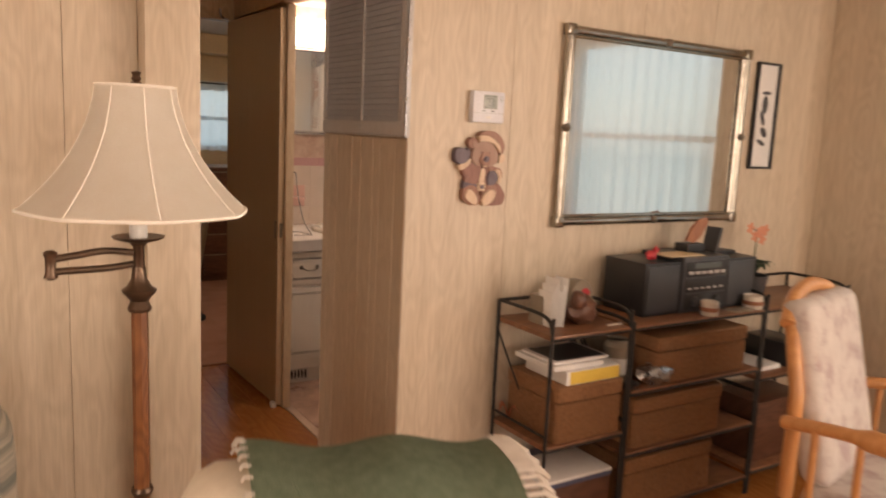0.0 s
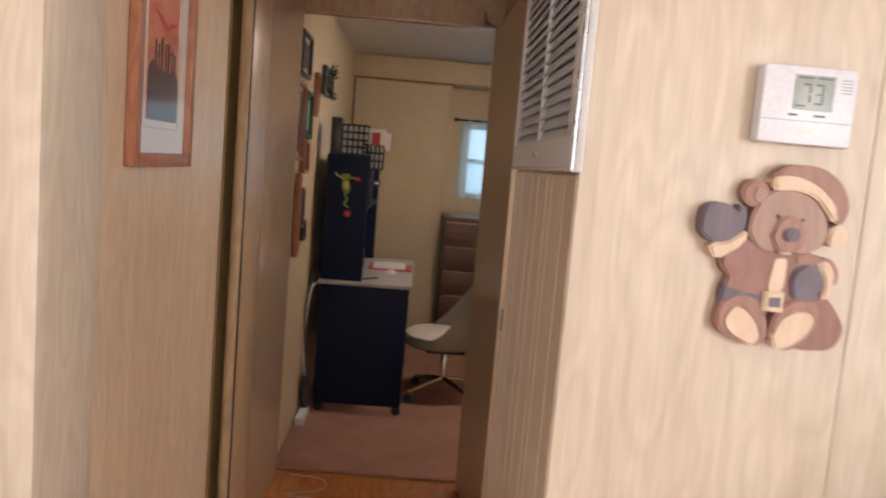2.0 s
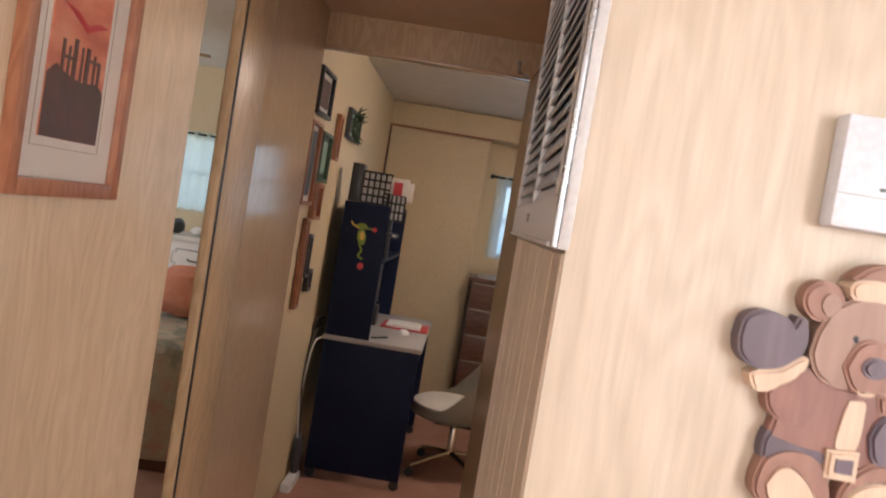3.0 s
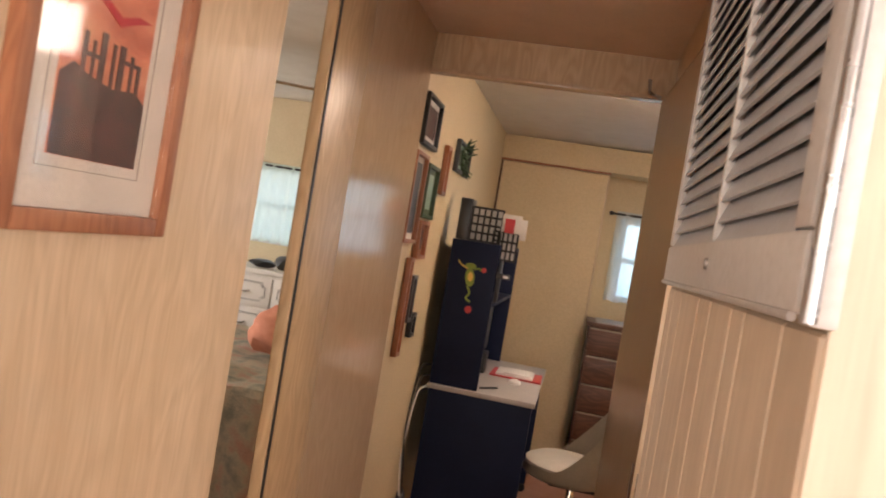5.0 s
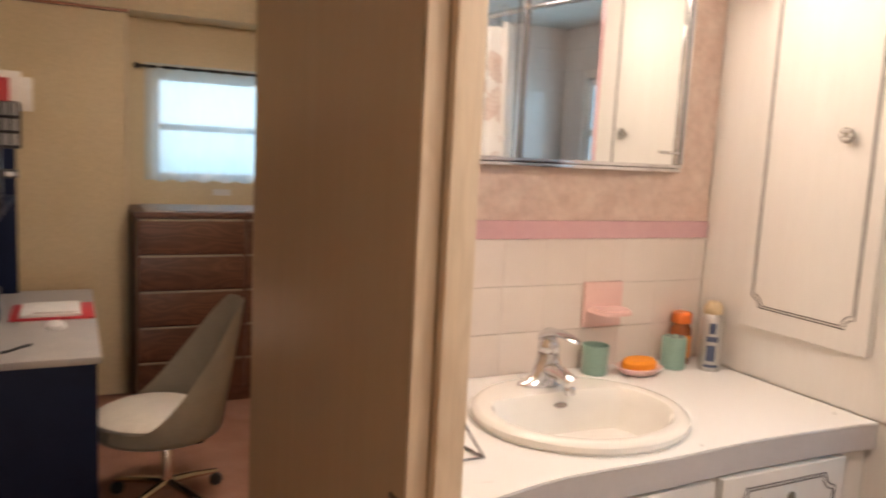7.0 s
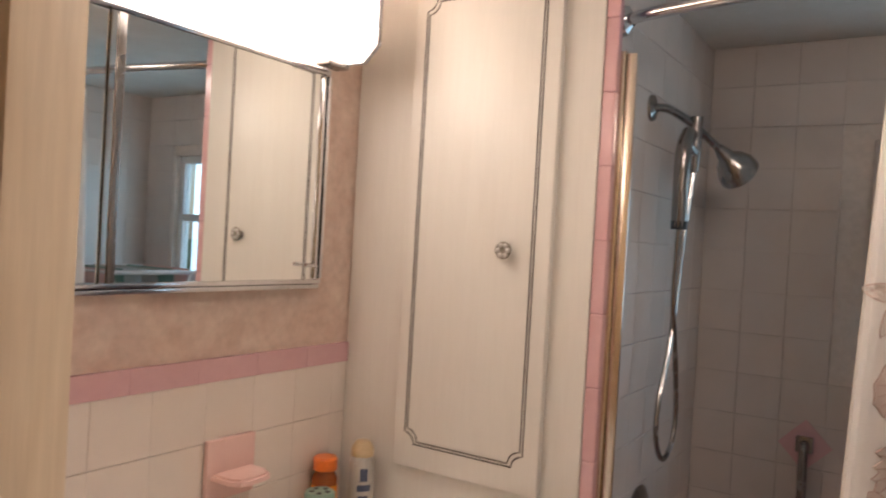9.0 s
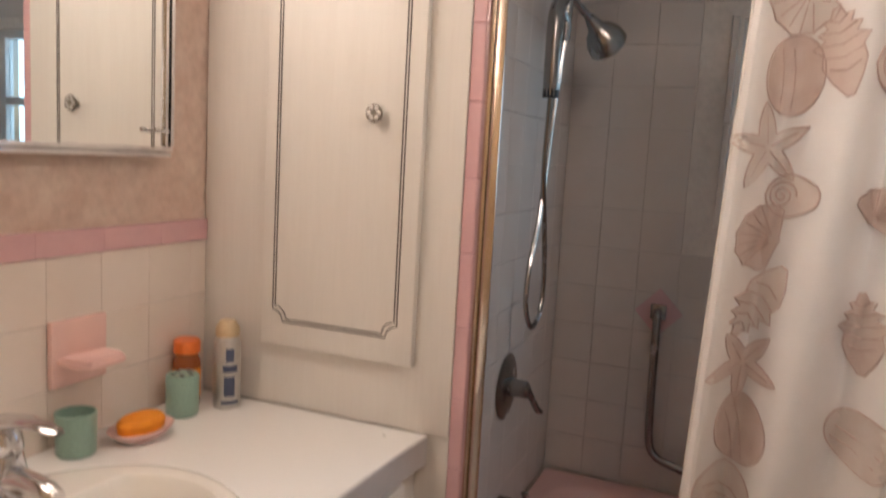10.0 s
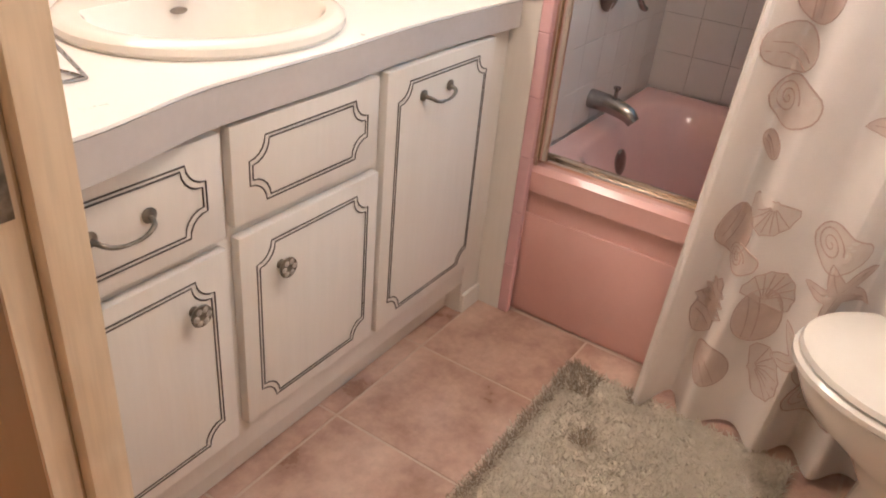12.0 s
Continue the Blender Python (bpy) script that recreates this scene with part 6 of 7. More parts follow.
for s in (-1, 1):
    part("back_post", tube([rp(s * 0.27, 0.16 - 0.0 * i, 0.38 + i * 0.055) if i < 7 else rp(s * (0.27 - 0.012 * (i - 6) ** 1.3), 0.16 + 0.016 * (i - 6), 0.38 + i * 0.055) for i in range(11)], 0.022, 10), "chair_wood", rc)
    part("arm", tube(curve([rp(s * 0.30, 0.18, 0.62), rp(s * 0.33, -0.02, 0.645), rp(s * 0.34, -0.24, 0.635), rp(s * 0.33, -0.36, 0.60)], 5), [0.02] * 6 + [0.032] * 10, 10), "chair_wood", rc)
    for k in range(4):
        part("spindle", tube([rp(s * 0.315, 0.08 - 0.12 * k, 0.30), rp(s * 0.325, 0.08 - 0.12 * k, 0.63)], 0.011, 8), "chair_wood", rc)
    part("side_rail", tube([rp(s * 0.30, 0.24, 0.30), rp(s * 0.30, -0.36, 0.30)], 0.022, 10), "chair_wood", rc)
    part("rocker", tube(curve([rp(s * 0.30, 0.42, 0.06), rp(s * 0.30, 0.15, 0.020), rp(s * 0.30, -0.2, 0.020), rp(s * 0.30, -0.45, 0.06)], 6), 0.02, 8), "chair_wood", rc)
    for yy in (0.2, -0.3):
        part("leg", tube([rp(s * 0.30, yy, 0.03), rp(s * 0.30, yy, 0.32)], 0.02, 8), "chair_wood", rc)
part("crest", tube(curve([rp(-0.235, 0.222, 0.90), rp(-0.15, 0.24, 0.965), rp(0, 0.25, 0.99), rp(0.15, 0.24, 0.965), rp(0.235, 0.222, 0.90)], 6), 0.024, 10), "chair_wood", rc)
bm = turned_box(-0.245, 0.08, 0.42, 0.245, 0.175, 0.97, 0.045)
for v in bm.verts:
    q = RM.inverted() @ v.co
    v.co = RM @ Vector((q.x * (1 - 0.35 * max(0, q.z - 0.75)), q.y + 0.22 * (q.z - 0.45) - 0.03, q.z))
part("back_cushion", bm, "rocker_fabric", rc, "faded floral back cushion")
part("seat_cushion", turned_box(-0.27, -0.36, 0.32, 0.27, 0.12, 0.43, 0.04), "rocker_fabric", rc, "faded floral seat cushion")

# baker's shelf unit against the panelled wall
rackA = thing("shelf_rack", (2.3, 1.95, 0), "black iron shelf rack with brown wooden shelves", "shelf")
YB, YF = 2.092, 1.795
UNITS = [(1.705, 2.06), (2.075, 2.80), (2.815, 3.38)]
for k, (x0, x1) in enumerate(UNITS):
    top = (0.845, 0.80, 0.845)[k]
    for x in (x0, x1):
        for y in (YB, YF):
            part("post", tube([(x, y, 0.0), (x, y, top)], 0.0065, 8), "iron", rackA)
        part("side_loop", tube(curve([(x, YB, top), (x, YB - 0.06, top + 0.002), (x, YF + 0.08, top + 0.002), (x, YF + 0.02, top - 0.012), (x, YF, top - 0.05)], 5), 0.0065, 8), "iron", rackA)
        part("brace", tube([(x, YB, 0.74), (x, YB - 0.14, 0.56)], 0.004, 6), "iron", rackA)
        part("low_rail", tube([(x, YB, 0.44), (x, YF, 0.44)], 0.005, 6), "iron", rackA)
    if k != 1:
        part("back_rail", tube([(x0, YB, top), (x1, YB, top)], 0.0065, 8), "iron", rackA)
    levels = ((0.785, 0.405, 0.10), (0.785, 0.545, 0.315, 0.085), (0.785, 0.50, 0.10))[k]
    for z in levels:
        part("shelf", box(x0 + 0.004, YF - 0.004, z - 0.018, x1 - 0.004, YB + 0.012, z, 0.003), "shelf_wood", rackA, "brown wooden shelf")
        part("shelf_rail", tube([(x0, YF - 0.006, z - 0.012), (x1, YF - 0.006, z - 0.012)], 0.005, 6), "iron", rackA)


def basket(x0, x1, y0, y1, z0, z1, label):
    t = thing("wicker_basket", ((x0 + x1) / 2, (y0 + y1) / 2, z0), label, "basket", "lidded baskets on the rack")
    part("body", box(x0 + 0.006, y0 + 0.006, z0, x1 - 0.006, y1 - 0.006, z1 - 0.055, 0.012), "wicker", t)
    part("lid", box(x0, y0, z1 - 0.054, x1, y1, z1, 0.010), "wicker", t)
    bm = None
    n = int((x1 - x0) / 0.012)
    for i in range(n):
        x = x0 + 0.012 + (x1 - x0 - 0.024) * i / (n - 1)
        bm = tube([(x, y0 + 0.004, z0 + 0.006), (x, y0 + 0.004, z1 - 0.058)], 0.004, 5, bm)
        bm = tube([(x, y0 - 0.001, z1 - 0.05), (x, y0 - 0.001, z1 - 0.006)], 0.0036, 5, bm)
    m = int((y1 - y0) / 0.014)
    for i in range(m):
        y = y0 + 0.012 + (y1 - y0 - 0.024) * i / (m - 1)
        bm = tube([(x0 + 0.004, y, z0 + 0.006), (x0 + 0.004, y, z1 - 0.058)], 0.004, 5, bm)
        bm = tube([(x0 - 0.001, y, z1 - 0.05), (x0 - 0.001, y, z1 - 0.006)], 0.0036, 5, bm)
    part("weave", bm, "wicker", t)
    return t


basket(1.745, 2.040, 1.79, 2.07, 0.4055, 0.605, "brown wicker basket under books on the iron rack")
basket(2.215, 2.72, 1.80, 2.06, 0.5455, 0.725, "wide brown wicker lidded basket on the iron rack")
basket(2.12, 2.60, 1.80, 2.06, 0.3155, 0.505, "wide brown wicker lidded basket on the iron rack")
basket(2.09, 2.56, 1.79, 2.06, 0.0855, 0.285, "wide brown wicker lidded basket on the lowest shelf")
bk = thing("book_stack", (1.88, 1.90, 0.606), "stack of a yellow box and white papers on a basket", "books")
part("box", box(1.785, 1.80, 0.6065, 2.025, 2.02, 0.655, 0.002), "paper", bk)
part("yellow_side", box(1.80, 1.7985, 0.609, 2.023, 1.7995, 0.652), "yellow", bk, "yellow printed side")
part("loose_paper", box(1.74, 1.815, 0.6555, 1.96, 2.03, 0.672, 0.003), "paper", bk)
tb = thing("tablet", (1.87, 1.92, 0.673), "black tablet in a white case lying on papers", "tablet")
part("case", box(1.755, 1.83, 0.6725, 2.00, 2.015, 0.682, 0.004), "white", tb)
part("screen", box(1.775, 1.842, 0.6822, 1.985, 2.003, 0.6835), "black", tb, "dark glass screen")
nb = thing("notebook", (1.88, 1.93, 0.19), "dark notebooks and white papers on the lowest shelf", "books")
part("cover", box(1.74, 1.80, 0.245, 2.03, 2.06, 0.268, 0.003), "blue_label", nb)
part("page_block", box(1.735, 1.79, 0.269, 2.02, 1.99, 0.279, 0.002), "paper", nb)
part("crate", box(1.74, 1.81, 0.101, 2.035, 2.06, 0.244, 0.006), "walnut", nb)
oc = thing("orange_cloth", (1.75, 2.04, 0.43), "crumpled orange cloth at the rack corner", "cloth")
part("cloth", sheet(lambda u, v: (1.715 + 0.09 * u, 2.075 - 0.07 * v + 0.01 * math.sin(9 * u), 0.408 + 0.05 * abs(math.sin(7 * u + 3 * v)) + 0.012), 16, 12, 0.003), "coral", oc)
nt = thing("toilet_tissue_jar", (2.17, 1.92, 0.546), "clear lidded jar of white tissues on the rack", "jar")
part("jar", lathe([(0, 0), (0.05, 0), (0.052, 0.005), (0.052, 0.13), (0.04, 0.145), (0.04, 0.155)], (2.14, 1.93, 0.546), 20), "shell_grey", nt)
part("wrap", lathe([(0.0525, 0.03), (0.0525, 0.09)], (2.14, 1.93, 0.546), 20), "paper", nt)
bag = thing("plastic_bag", (2.25, 1.84, 0.56), "crumpled grey plastic bag on the shelf", "bag")


def crumple(a, b, c, place, seed, n=3):
    bm = bmesh.new()
    bmesh.ops.create_icosphere(bm, subdivisions=n, radius=1)
    for v in bm.verts:
        k = 1 + 0.28 * noise.noise(v.co * 2.2 + Vector((seed, 0, 0))) + 0.12 * noise.noise(v.co * 6 + Vector((0, seed, 0)))
        v.co = (place[0] + v.co.x * a * k, place[1] + v.co.y * b * k, max(place[2] - c * 0.95, place[2] + v.co.z * c * k))
    return bm


part("bag", crumple(0.085, 0.05, 0.04, (2.24, 1.83, 0.584), 3), "alu", bag)
bd = thing("black_cable_coil", (2.10, 1.80, 0.55), "small black gadget with a cable on the shelf", "gadget")
part("coil", crumple(0.04, 0.022, 0.018, (2.10, 1.815, 0.563), 8, 2), "black", bd)

# stereo and ornaments on top
ZT = 0.7855
st = thing("stereo", (2.52, 1.98, ZT), "black stereo system with two speakers", "stereo")
for x0, x1 in ((2.195, 2.385), (2.645, 2.83)):
    s = part("speaker", box(x0, 1.875, ZT, x1, 2.085, ZT + 0.200, 0.006), "black", st, "black speaker box")
    part("grille", box(x0 + 0.012, 1.871, ZT + 0.012, x1 - 0.012, 1.8748, ZT + 0.188, 0.003), "charcoal", s)
body = part("deck", box(2.388, 1.865, ZT, 2.642, 2.085, ZT + 0.215, 0.006), "charcoal", st)
for z0, z1 in ((0.012, 0.075), (0.082, 0.135), (0.142, 0.20)):
    part("panel", box(2.40, 1.860, ZT + z0, 2.63, 1.8655, ZT + z1, 0.003), "black", body)
for i in range(6):
    part("button", box(2.41 + i * 0.036, 1.856, ZT + 0.150, 2.435 + i * 0.036, 1.8605, ZT + 0.162, 0.002), "steel_gray", body)
    part("button", box(2.41 + i * 0.036, 1.856, ZT + 0.092, 2.43 + i * 0.036, 1.8605, ZT + 0.10, 0.002), "steel_gray", body)
for x in (2.455, 2.575):
    part("knob", lathe([(0, 0), (0.02, 0), (0.018, 0.012), (0, 0.013)], (x, 1.8605, ZT + 0.045), 18, m=Matrix.Rotation(radians(90), 4, "X")), "charcoal", body)
part("display", box(2.44, 1.8575, ZT + 0.172, 2.59, 1.8605, ZT + 0.192), "lcd_dark", body)
br = thing("bird_figurine", (2.27, 1.95, ZT + 0.2), "small red bird ornament on the speaker", "ornament")
part("bird", crumple(0.026, 0.016, 0.018, (2.275, 1.93, ZT + 0.220), 5, 2), "red", br)
part("head", lathe([(0, -0.012), (0.011, -0.006), (0.011, 0.006), (0.004, 0.014), (0, 0.022)], (2.292, 1.925, ZT + 0.238), 10), "red", br)
env = thing("envelope", (2.40, 1.95, ZT + 0.217), "manila envelope lying on the stereo", "envelope")
part("paper", box(2.33, 1.885, ZT + 0.2155, 2.52, 1.985, ZT + 0.219), "tan_cap", env)
lf = thing("wooden_leaf_ornament", (2.55, 2.0, ZT + 0.217), "brown wooden leaf ornament on a dark stand", "ornament")
part("leaf", slab([(2.515, 1.045), (2.56, 1.035), (2.60, 1.06), (2.635, 1.115), (2.628, 1.135), (2.59, 1.13), (2.545, 1.10)], "y", 1.975, 1.99, 0.005), "frame_wood", lf)
part("stand", box(2.50, 1.95, ZT + 0.216, 2.60, 2.02, ZT + 0.25, 0.006), "black", lf)
ph = thing("photo_stand", (2.71, 2.0, ZT + 0.2), "small dark photo frame leaning on the speaker", "photo frame")
part("frame", slab([(2.675, 0.987), (2.69, 0.987), (2.712, 1.09), (2.70, 1.095)], "y", 1.96, 2.03), "charcoal", ph)
part("foot", box(2.66, 1.95, ZT + 0.2005, 2.79, 2.02, ZT + 0.216, 0.004), "black", ph)
for x, y, r in ((2.49, 1.815, 0.032), (2.77, 1.83, 0.036)):
    cj = thing("candle_jar", (x, y, ZT), "small banded cream candle jar", "candle", "candle jars on the rack")
    part("jar", lathe([(0, 0), (r, 0), (r + 0.002, 0.004), (r + 0.002, 0.05), (r - 0.002, 0.054), (r - 0.004, 0.046), (0, 0.044)], (x, y, ZT), 22), "leather", cj)
    part("band", lathe([(r + 0.0025, 0.016), (r + 0.0032, 0.018), (r + 0.0032, 0.03), (r + 0.0025, 0.032)], (x, y, ZT), 22), "frame_wood", cj)
for x, y in ((2.64, 1.82), (2.70, 1.815)):
    co = thing("coaster", (x, y, ZT), "small dark round coaster", "coaster")
    part("disc", lathe([(0, 0), (0.03, 0), (0.032, 0.003), (0.03, 0.006), (0, 0.005)], (x, y, ZT), 20), "shell_grey", co)
lh = thing("letter_holder", (1.80, 1.95, ZT), "letter holder stuffed with white envelopes", "letter holder")
part("holder", box(1.765, 1.93, ZT, 1.835, 2.0, ZT + 0.10, 0.004), "shell_grey", lh)
for i in range(6):
    bm = box(1.775 + i * 0.010, 1.885, ZT + 0.001, 1.778 + i * 0.010, 1.955, ZT + 0.125 + 0.022 * ((i * 7) % 3), 0.001)
    bmesh.ops.rotate(bm, verts=bm.verts, cent=(1.8, 1.92, ZT), matrix=Matrix.Rotation(radians(-3 + i * 1.4), 3, "Y"))
    part("envelope", bm, "paper", lh)
eb = thing("elephant_figurine", (1.93, 1.93, ZT), "carved brown animal figurine beside a round box", "figurine")
part("figurine", join(crumple(0.06, 0.05, 0.05, (1.915, 1.90, ZT + 0.048), 11), crumple(0.03, 0.03, 0.035, (1.88, 1.875, ZT + 0.09), 4, 2)), "walnut", eb)
rb = thing("round_tin", (1.97, 1.975, ZT), "round patterned tin standing on edge", "tin")
part("tin", lathe([(0, -0.025), (0.068, -0.025), (0.07, -0.02), (0.07, 0.02), (0.068, 0.025), (0, 0.025)], (1.965, 1.985, ZT + 0.0705), 30, m=Matrix.Rotation(radians(90), 4, "X") @ Matrix.Rotation(radians(12), 4, "Y")), "shell_grey", rb)
part("rose", lathe([(0, 0), (0.02, 0), (0.02, 0.002), (0, 0.003)], (1.985, 1.958, ZT + 0.09), 14, m=Matrix.Rotation(radians(90), 4, "X")), "red", rb)
pn = thing("pen", (2.02, 1.84, ZT), "pale letter opener on the shelf", "pen")
part("pen", box(1.985, 1.83, ZT, 2.055, 1.842, ZT + 0.006, 0.002), "leather", pn)
pot = thing("potted_orchid", (2.95, 1.98, ZT), "orchid with red flowers in a dark pot", "plant")
part("pot", lathe([(0, 0), (0.05, 0), (0.055, 0.01), (0.07, 0.09), (0.072, 0.10), (0.064, 0.10), (0.06, 0.08), (0, 0.08)], (2.95, 1.98, ZT), 22), "charcoal", pot)
prng = random.Random(8)
for i in range(9):
    a = i * 0.7
    L = prng.uniform(0.07, 0.12)
    part("leaf", sheet(lambda u, v: (2.95 + math.cos(a) * L * u - math.sin(a) * 0.022 * (v - 0.5) * math.sin(math.pi * min(1, u * 0.9 + 0.1)) * 2, 1.98 + math.sin(a) * L * u + math.cos(a) * 0.022 * (v - 0.5) * math.sin(math.pi * min(1, u * 0.9 + 0.1)) * 2, ZT + 0.09 + 0.07 * math.sin(u * 2.4)), 8, 4, 0.002), "leaf", pot)
part("stem", tube(curve([(2.95, 1.98, ZT + 0.08), (2.96, 1.98, ZT + 0.2), (2.95, 1.975, ZT + 0.28), (2.91, 1.97, ZT + 0.30)], 5), 0.003, 6), "leaf", pot)
for x, z in ((2.90, 0.30), (2.935, 0.265), (2.965, 0.285), (2.985, 0.25), (3.0, 0.29)):
    bm = None
    for i in range(5):
        a = i * 1.257
        bm = join(slab(oval(x + 0.014 * math.cos(a), ZT + z + 0.014 * math.sin(a), 0.012, 0.007, 10, a), "y", 1.968, 1.971), bm) if bm else slab(oval(x + 0.014 * math.cos(a), ZT + z + 0.014 * math.sin(a), 0.012, 0.007, 10, a), "y", 1.968, 1.971)
    part("flower", bm, "coral", pot, "small red orchid flower")
for x0, z0, m in ((2.86, 0.5005, "paper"), (3.05, 0.5005, "black"), (2.90, 0.1005, "walnut")):
    bb = thing("storage_box", (x0 + 0.1, 1.95, z0), "small dark storage box on the rack" if m != "paper" else "white papers lying on the rack shelf", "box")
    part("box", box(x0, 1.84, z0, x0 + (0.34 if m == "walnut" else 0.16), 2.06, z0 + (0.26 if m == "walnut" else 0.10 if m == "black" else 0.02), 0.004), m, bb)

# ---- office ----
closet = thing("closet_door", (0.9, 6.98, 0.01), "cream sliding closet door", "door")
part("panel", box(0.56, 6.962, 0.02, 1.286, 6.990, 2.005, 0.003), "cream_wall", closet)
part("edge_strip", box(1.287, 6.96, 0.02, 1.296, 6.992, 2.005, 0.002), "jamb", closet)
wall("wall_closet_side", 1.20, 7.0, 0, 1.30, 7.2, 2.19, "cream_wall", "cream closet side wall")
wall("wall_closet_rear", 0.44, 7.25, 0, 1.2, 7.3, 2.19, "cream_wall", "cream wall at the back of the closet")
solid("trim_closet_track", box(0.546, 6.94, 2.006, 1.30, 6.995, 2.019, 0.002), "frame_wood", "brown closet door track", "trim", "structure")
solid("trim_closet_post", box(0.546, 6.955, 0.01, 0.558, 6.99, 2.005, 0.002), "walnut", "dark closet door post", "trim", "structure")
solid("trim_threshold", box(0.55, 4.318, 0.0005, 1.40, 4.345, 0.011, 0.003), "frame_wood", "brown threshold strip between boards and carpet", "trim", "structure")

desk = thing("computer_desk", (0.85, 5.6, 0), "navy computer desk with a grey top and hutch", "desk")
part("near_side", box(0.612, 5.130, 0.055, 1.092, 5.155, 0.714, 0.003), "navy", desk)
part("far_side", box(0.612, 6.175, 0.055, 1.092, 6.20, 0.714, 0.003), "navy", desk)
part("back_panel", box(0.612, 5.156, 0.30, 0.63, 6.174, 0.714, 0.002), "navy", desk)
part("top", box(0.603, 5.118, 0.7145, 1.104, 6.212, 0.738, 0.005), "grey_top", desk, "grey laminate desk top")
part("keyboard_shelf", box(0.70, 5.158, 0.60, 1.08, 6.172, 0.62, 0.002), "navy", desk)
for x in (0.64, 1.07):
    for y in (5.15, 6.18):
        c = part("caster", lathe([(0.0, -0.011), (0.022, -0.011), (0.026, -0.006), (0.026, 0.006), (0.022, 0.011), (0, 0.011)], (x, y, 0.0325), 16, m=Matrix.Rotation(radians(90), 4, "X")), "black", desk, "black twin wheel caster")
        part("stem", tube([(x, y, 0.035), (x, y, 0.056)], 0.008), "black", c)
hutch = part("hutch_side", box(0.612, 5.132, 0.7385, 0.832, 5.155, 1.412, 0.003), "navy", desk, "tall navy hutch side panel")
part("hutch_side", box(0.612, 6.155, 0.7385, 0.832, 6.178, 1.412, 0.003), "navy", desk)
part("hutch_top", box(0.612, 5.156, 1.39, 0.832, 6.154, 1.412, 0.003), "navy", desk)
part("hutch_shelf", box(0.614, 5.156, 1.12, 0.83, 6.154, 1.138, 0.003), "navy", desk)
part("hutch_back", box(0.606, 5.15, 0.7385, 0.6115, 6.16, 1.41), "navy", desk)
fr = thing("frog_magnet", (0.71, 5.13, 1.2), "green and yellow frog magnet with red flowers", "magnet")
part("body", slab(oval(0.716, 1.245, 0.022, 0.042, 18, 0.15), "y", 5.1315, 5.126, 0.002), "green", fr)
part("belly", slab(oval(0.718, 1.25, 0.013, 0.022, 14, 0.1), "y", 5.126, 5.1245), "yellow", fr)
part("head", slab(oval(0.712, 1.298, 0.026, 0.014, 16), "y", 5.1315, 5.1255, 0.002), "green", fr)
part("arm", tube([(0.70, 5.129, 1.285), (0.665, 5.129, 1.30), (0.655, 5.129, 1.315)], 0.004, 6), "yellow", fr)
part("arm", tube([(0.728, 5.129, 1.285), (0.755, 5.129, 1.293), (0.765, 5.129, 1.285)], 0.004, 6), "green", fr)
part("leg", tube(curve([(0.71, 5.129, 1.205), (0.725, 5.129, 1.175), (0.712, 5.129, 1.15), (0.735, 5.129, 1.135)], 4), 0.005, 6), "green", fr)
part("flower", slab(oval(0.775, 1.288, 0.012, 0.012, 10), "y", 5.1315, 5.127), "red", fr)
part("flower", slab(oval(0.732, 1.10, 0.016, 0.018, 10), "y", 5.1315, 5.127), "red", fr)

mon = thing("monitor", (0.86, 5.72, 0.74), "flat black computer monitor on the desk", "monitor")
part("screen", box(0.74, 5.42, 0.84, 0.765, 5.94, 1.115, 0.006), "black", mon)
part("stand", box(0.72, 5.63, 0.7385, 0.80, 5.73, 0.85, 0.006), "black", mon)
scn = thing("camera_gadget", (0.84, 5.16, 1.27), "small black gadget jutting from the hutch", "gadget")
part("arm", box(0.833, 5.135, 1.262, 0.895, 5.16, 1.286, 0.004), "black", scn)
part("lens", box(0.865, 5.131, 1.268, 0.887, 5.1345, 1.280, 0.001), "silver", scn)
part("upright", box(0.833, 5.162, 1.15, 0.852, 5.19, 1.35, 0.003), "black", scn)
lamp2 = thing("desk_speaker", (0.64, 5.2, 1.413), "black speaker standing on the hutch", "speaker")
part("box", box(0.612, 5.17, 1.4125, 0.668, 5.29, 1.605, 0.006), "black", lamp2)
wr = thing("wire_organizer", (0.78, 5.2, 1.413), "black wire grid organizer stuffed with white cards", "organizer")
for i in range(6):
    x = 0.672 + i * 0.0285
    part("wire", tube([(x, 5.195, 1.4135), (x, 5.195, 1.572)], 0.0052, 6), "black", wr)
for i in range(5):
    part("wire", tube([(0.672, 5.195, 1.4165 + i * 0.0385), (0.815, 5.195, 1.4165 + i * 0.0385)], 0.0052, 6), "black", wr)
for i in range(6):
    x = 0.785 + i * 0.0225
    part("wire", tube([(x, 5.185, 1.345), (x, 5.185, 1.475)], 0.005, 6), "black", wr)
for i in range(4):
    part("wire", tube([(0.785, 5.185, 1.348 + i * 0.042), (0.8975, 5.185, 1.348 + i * 0.042)], 0.005, 6), "black", wr)
part("card", box(0.675, 5.203, 1.418, 0.812, 5.206, 1.566), "paper", wr)
part("card", box(0.79, 5.197, 1.35, 0.893, 5.20, 1.47), "paper", wr)
part("base_frame", box(0.672, 5.19, 1.4125, 0.832, 5.26, 1.4165), "black", wr)
part("red_card", box(0.83, 5.176, 1.475, 0.875, 5.179, 1.54), "red", wr, "red printed card")
part("white_card", box(0.815, 5.181, 1.47, 0.905, 5.184, 1.56, 0.001), "paper", wr)
part("white_card", box(0.88, 5.187, 1.45, 0.932, 5.189, 1.545, 0.001), "paper", wr)
pp2 = thing("papers", (0.98, 5.72, 0.739), "white papers and a red folder on the desk", "papers")
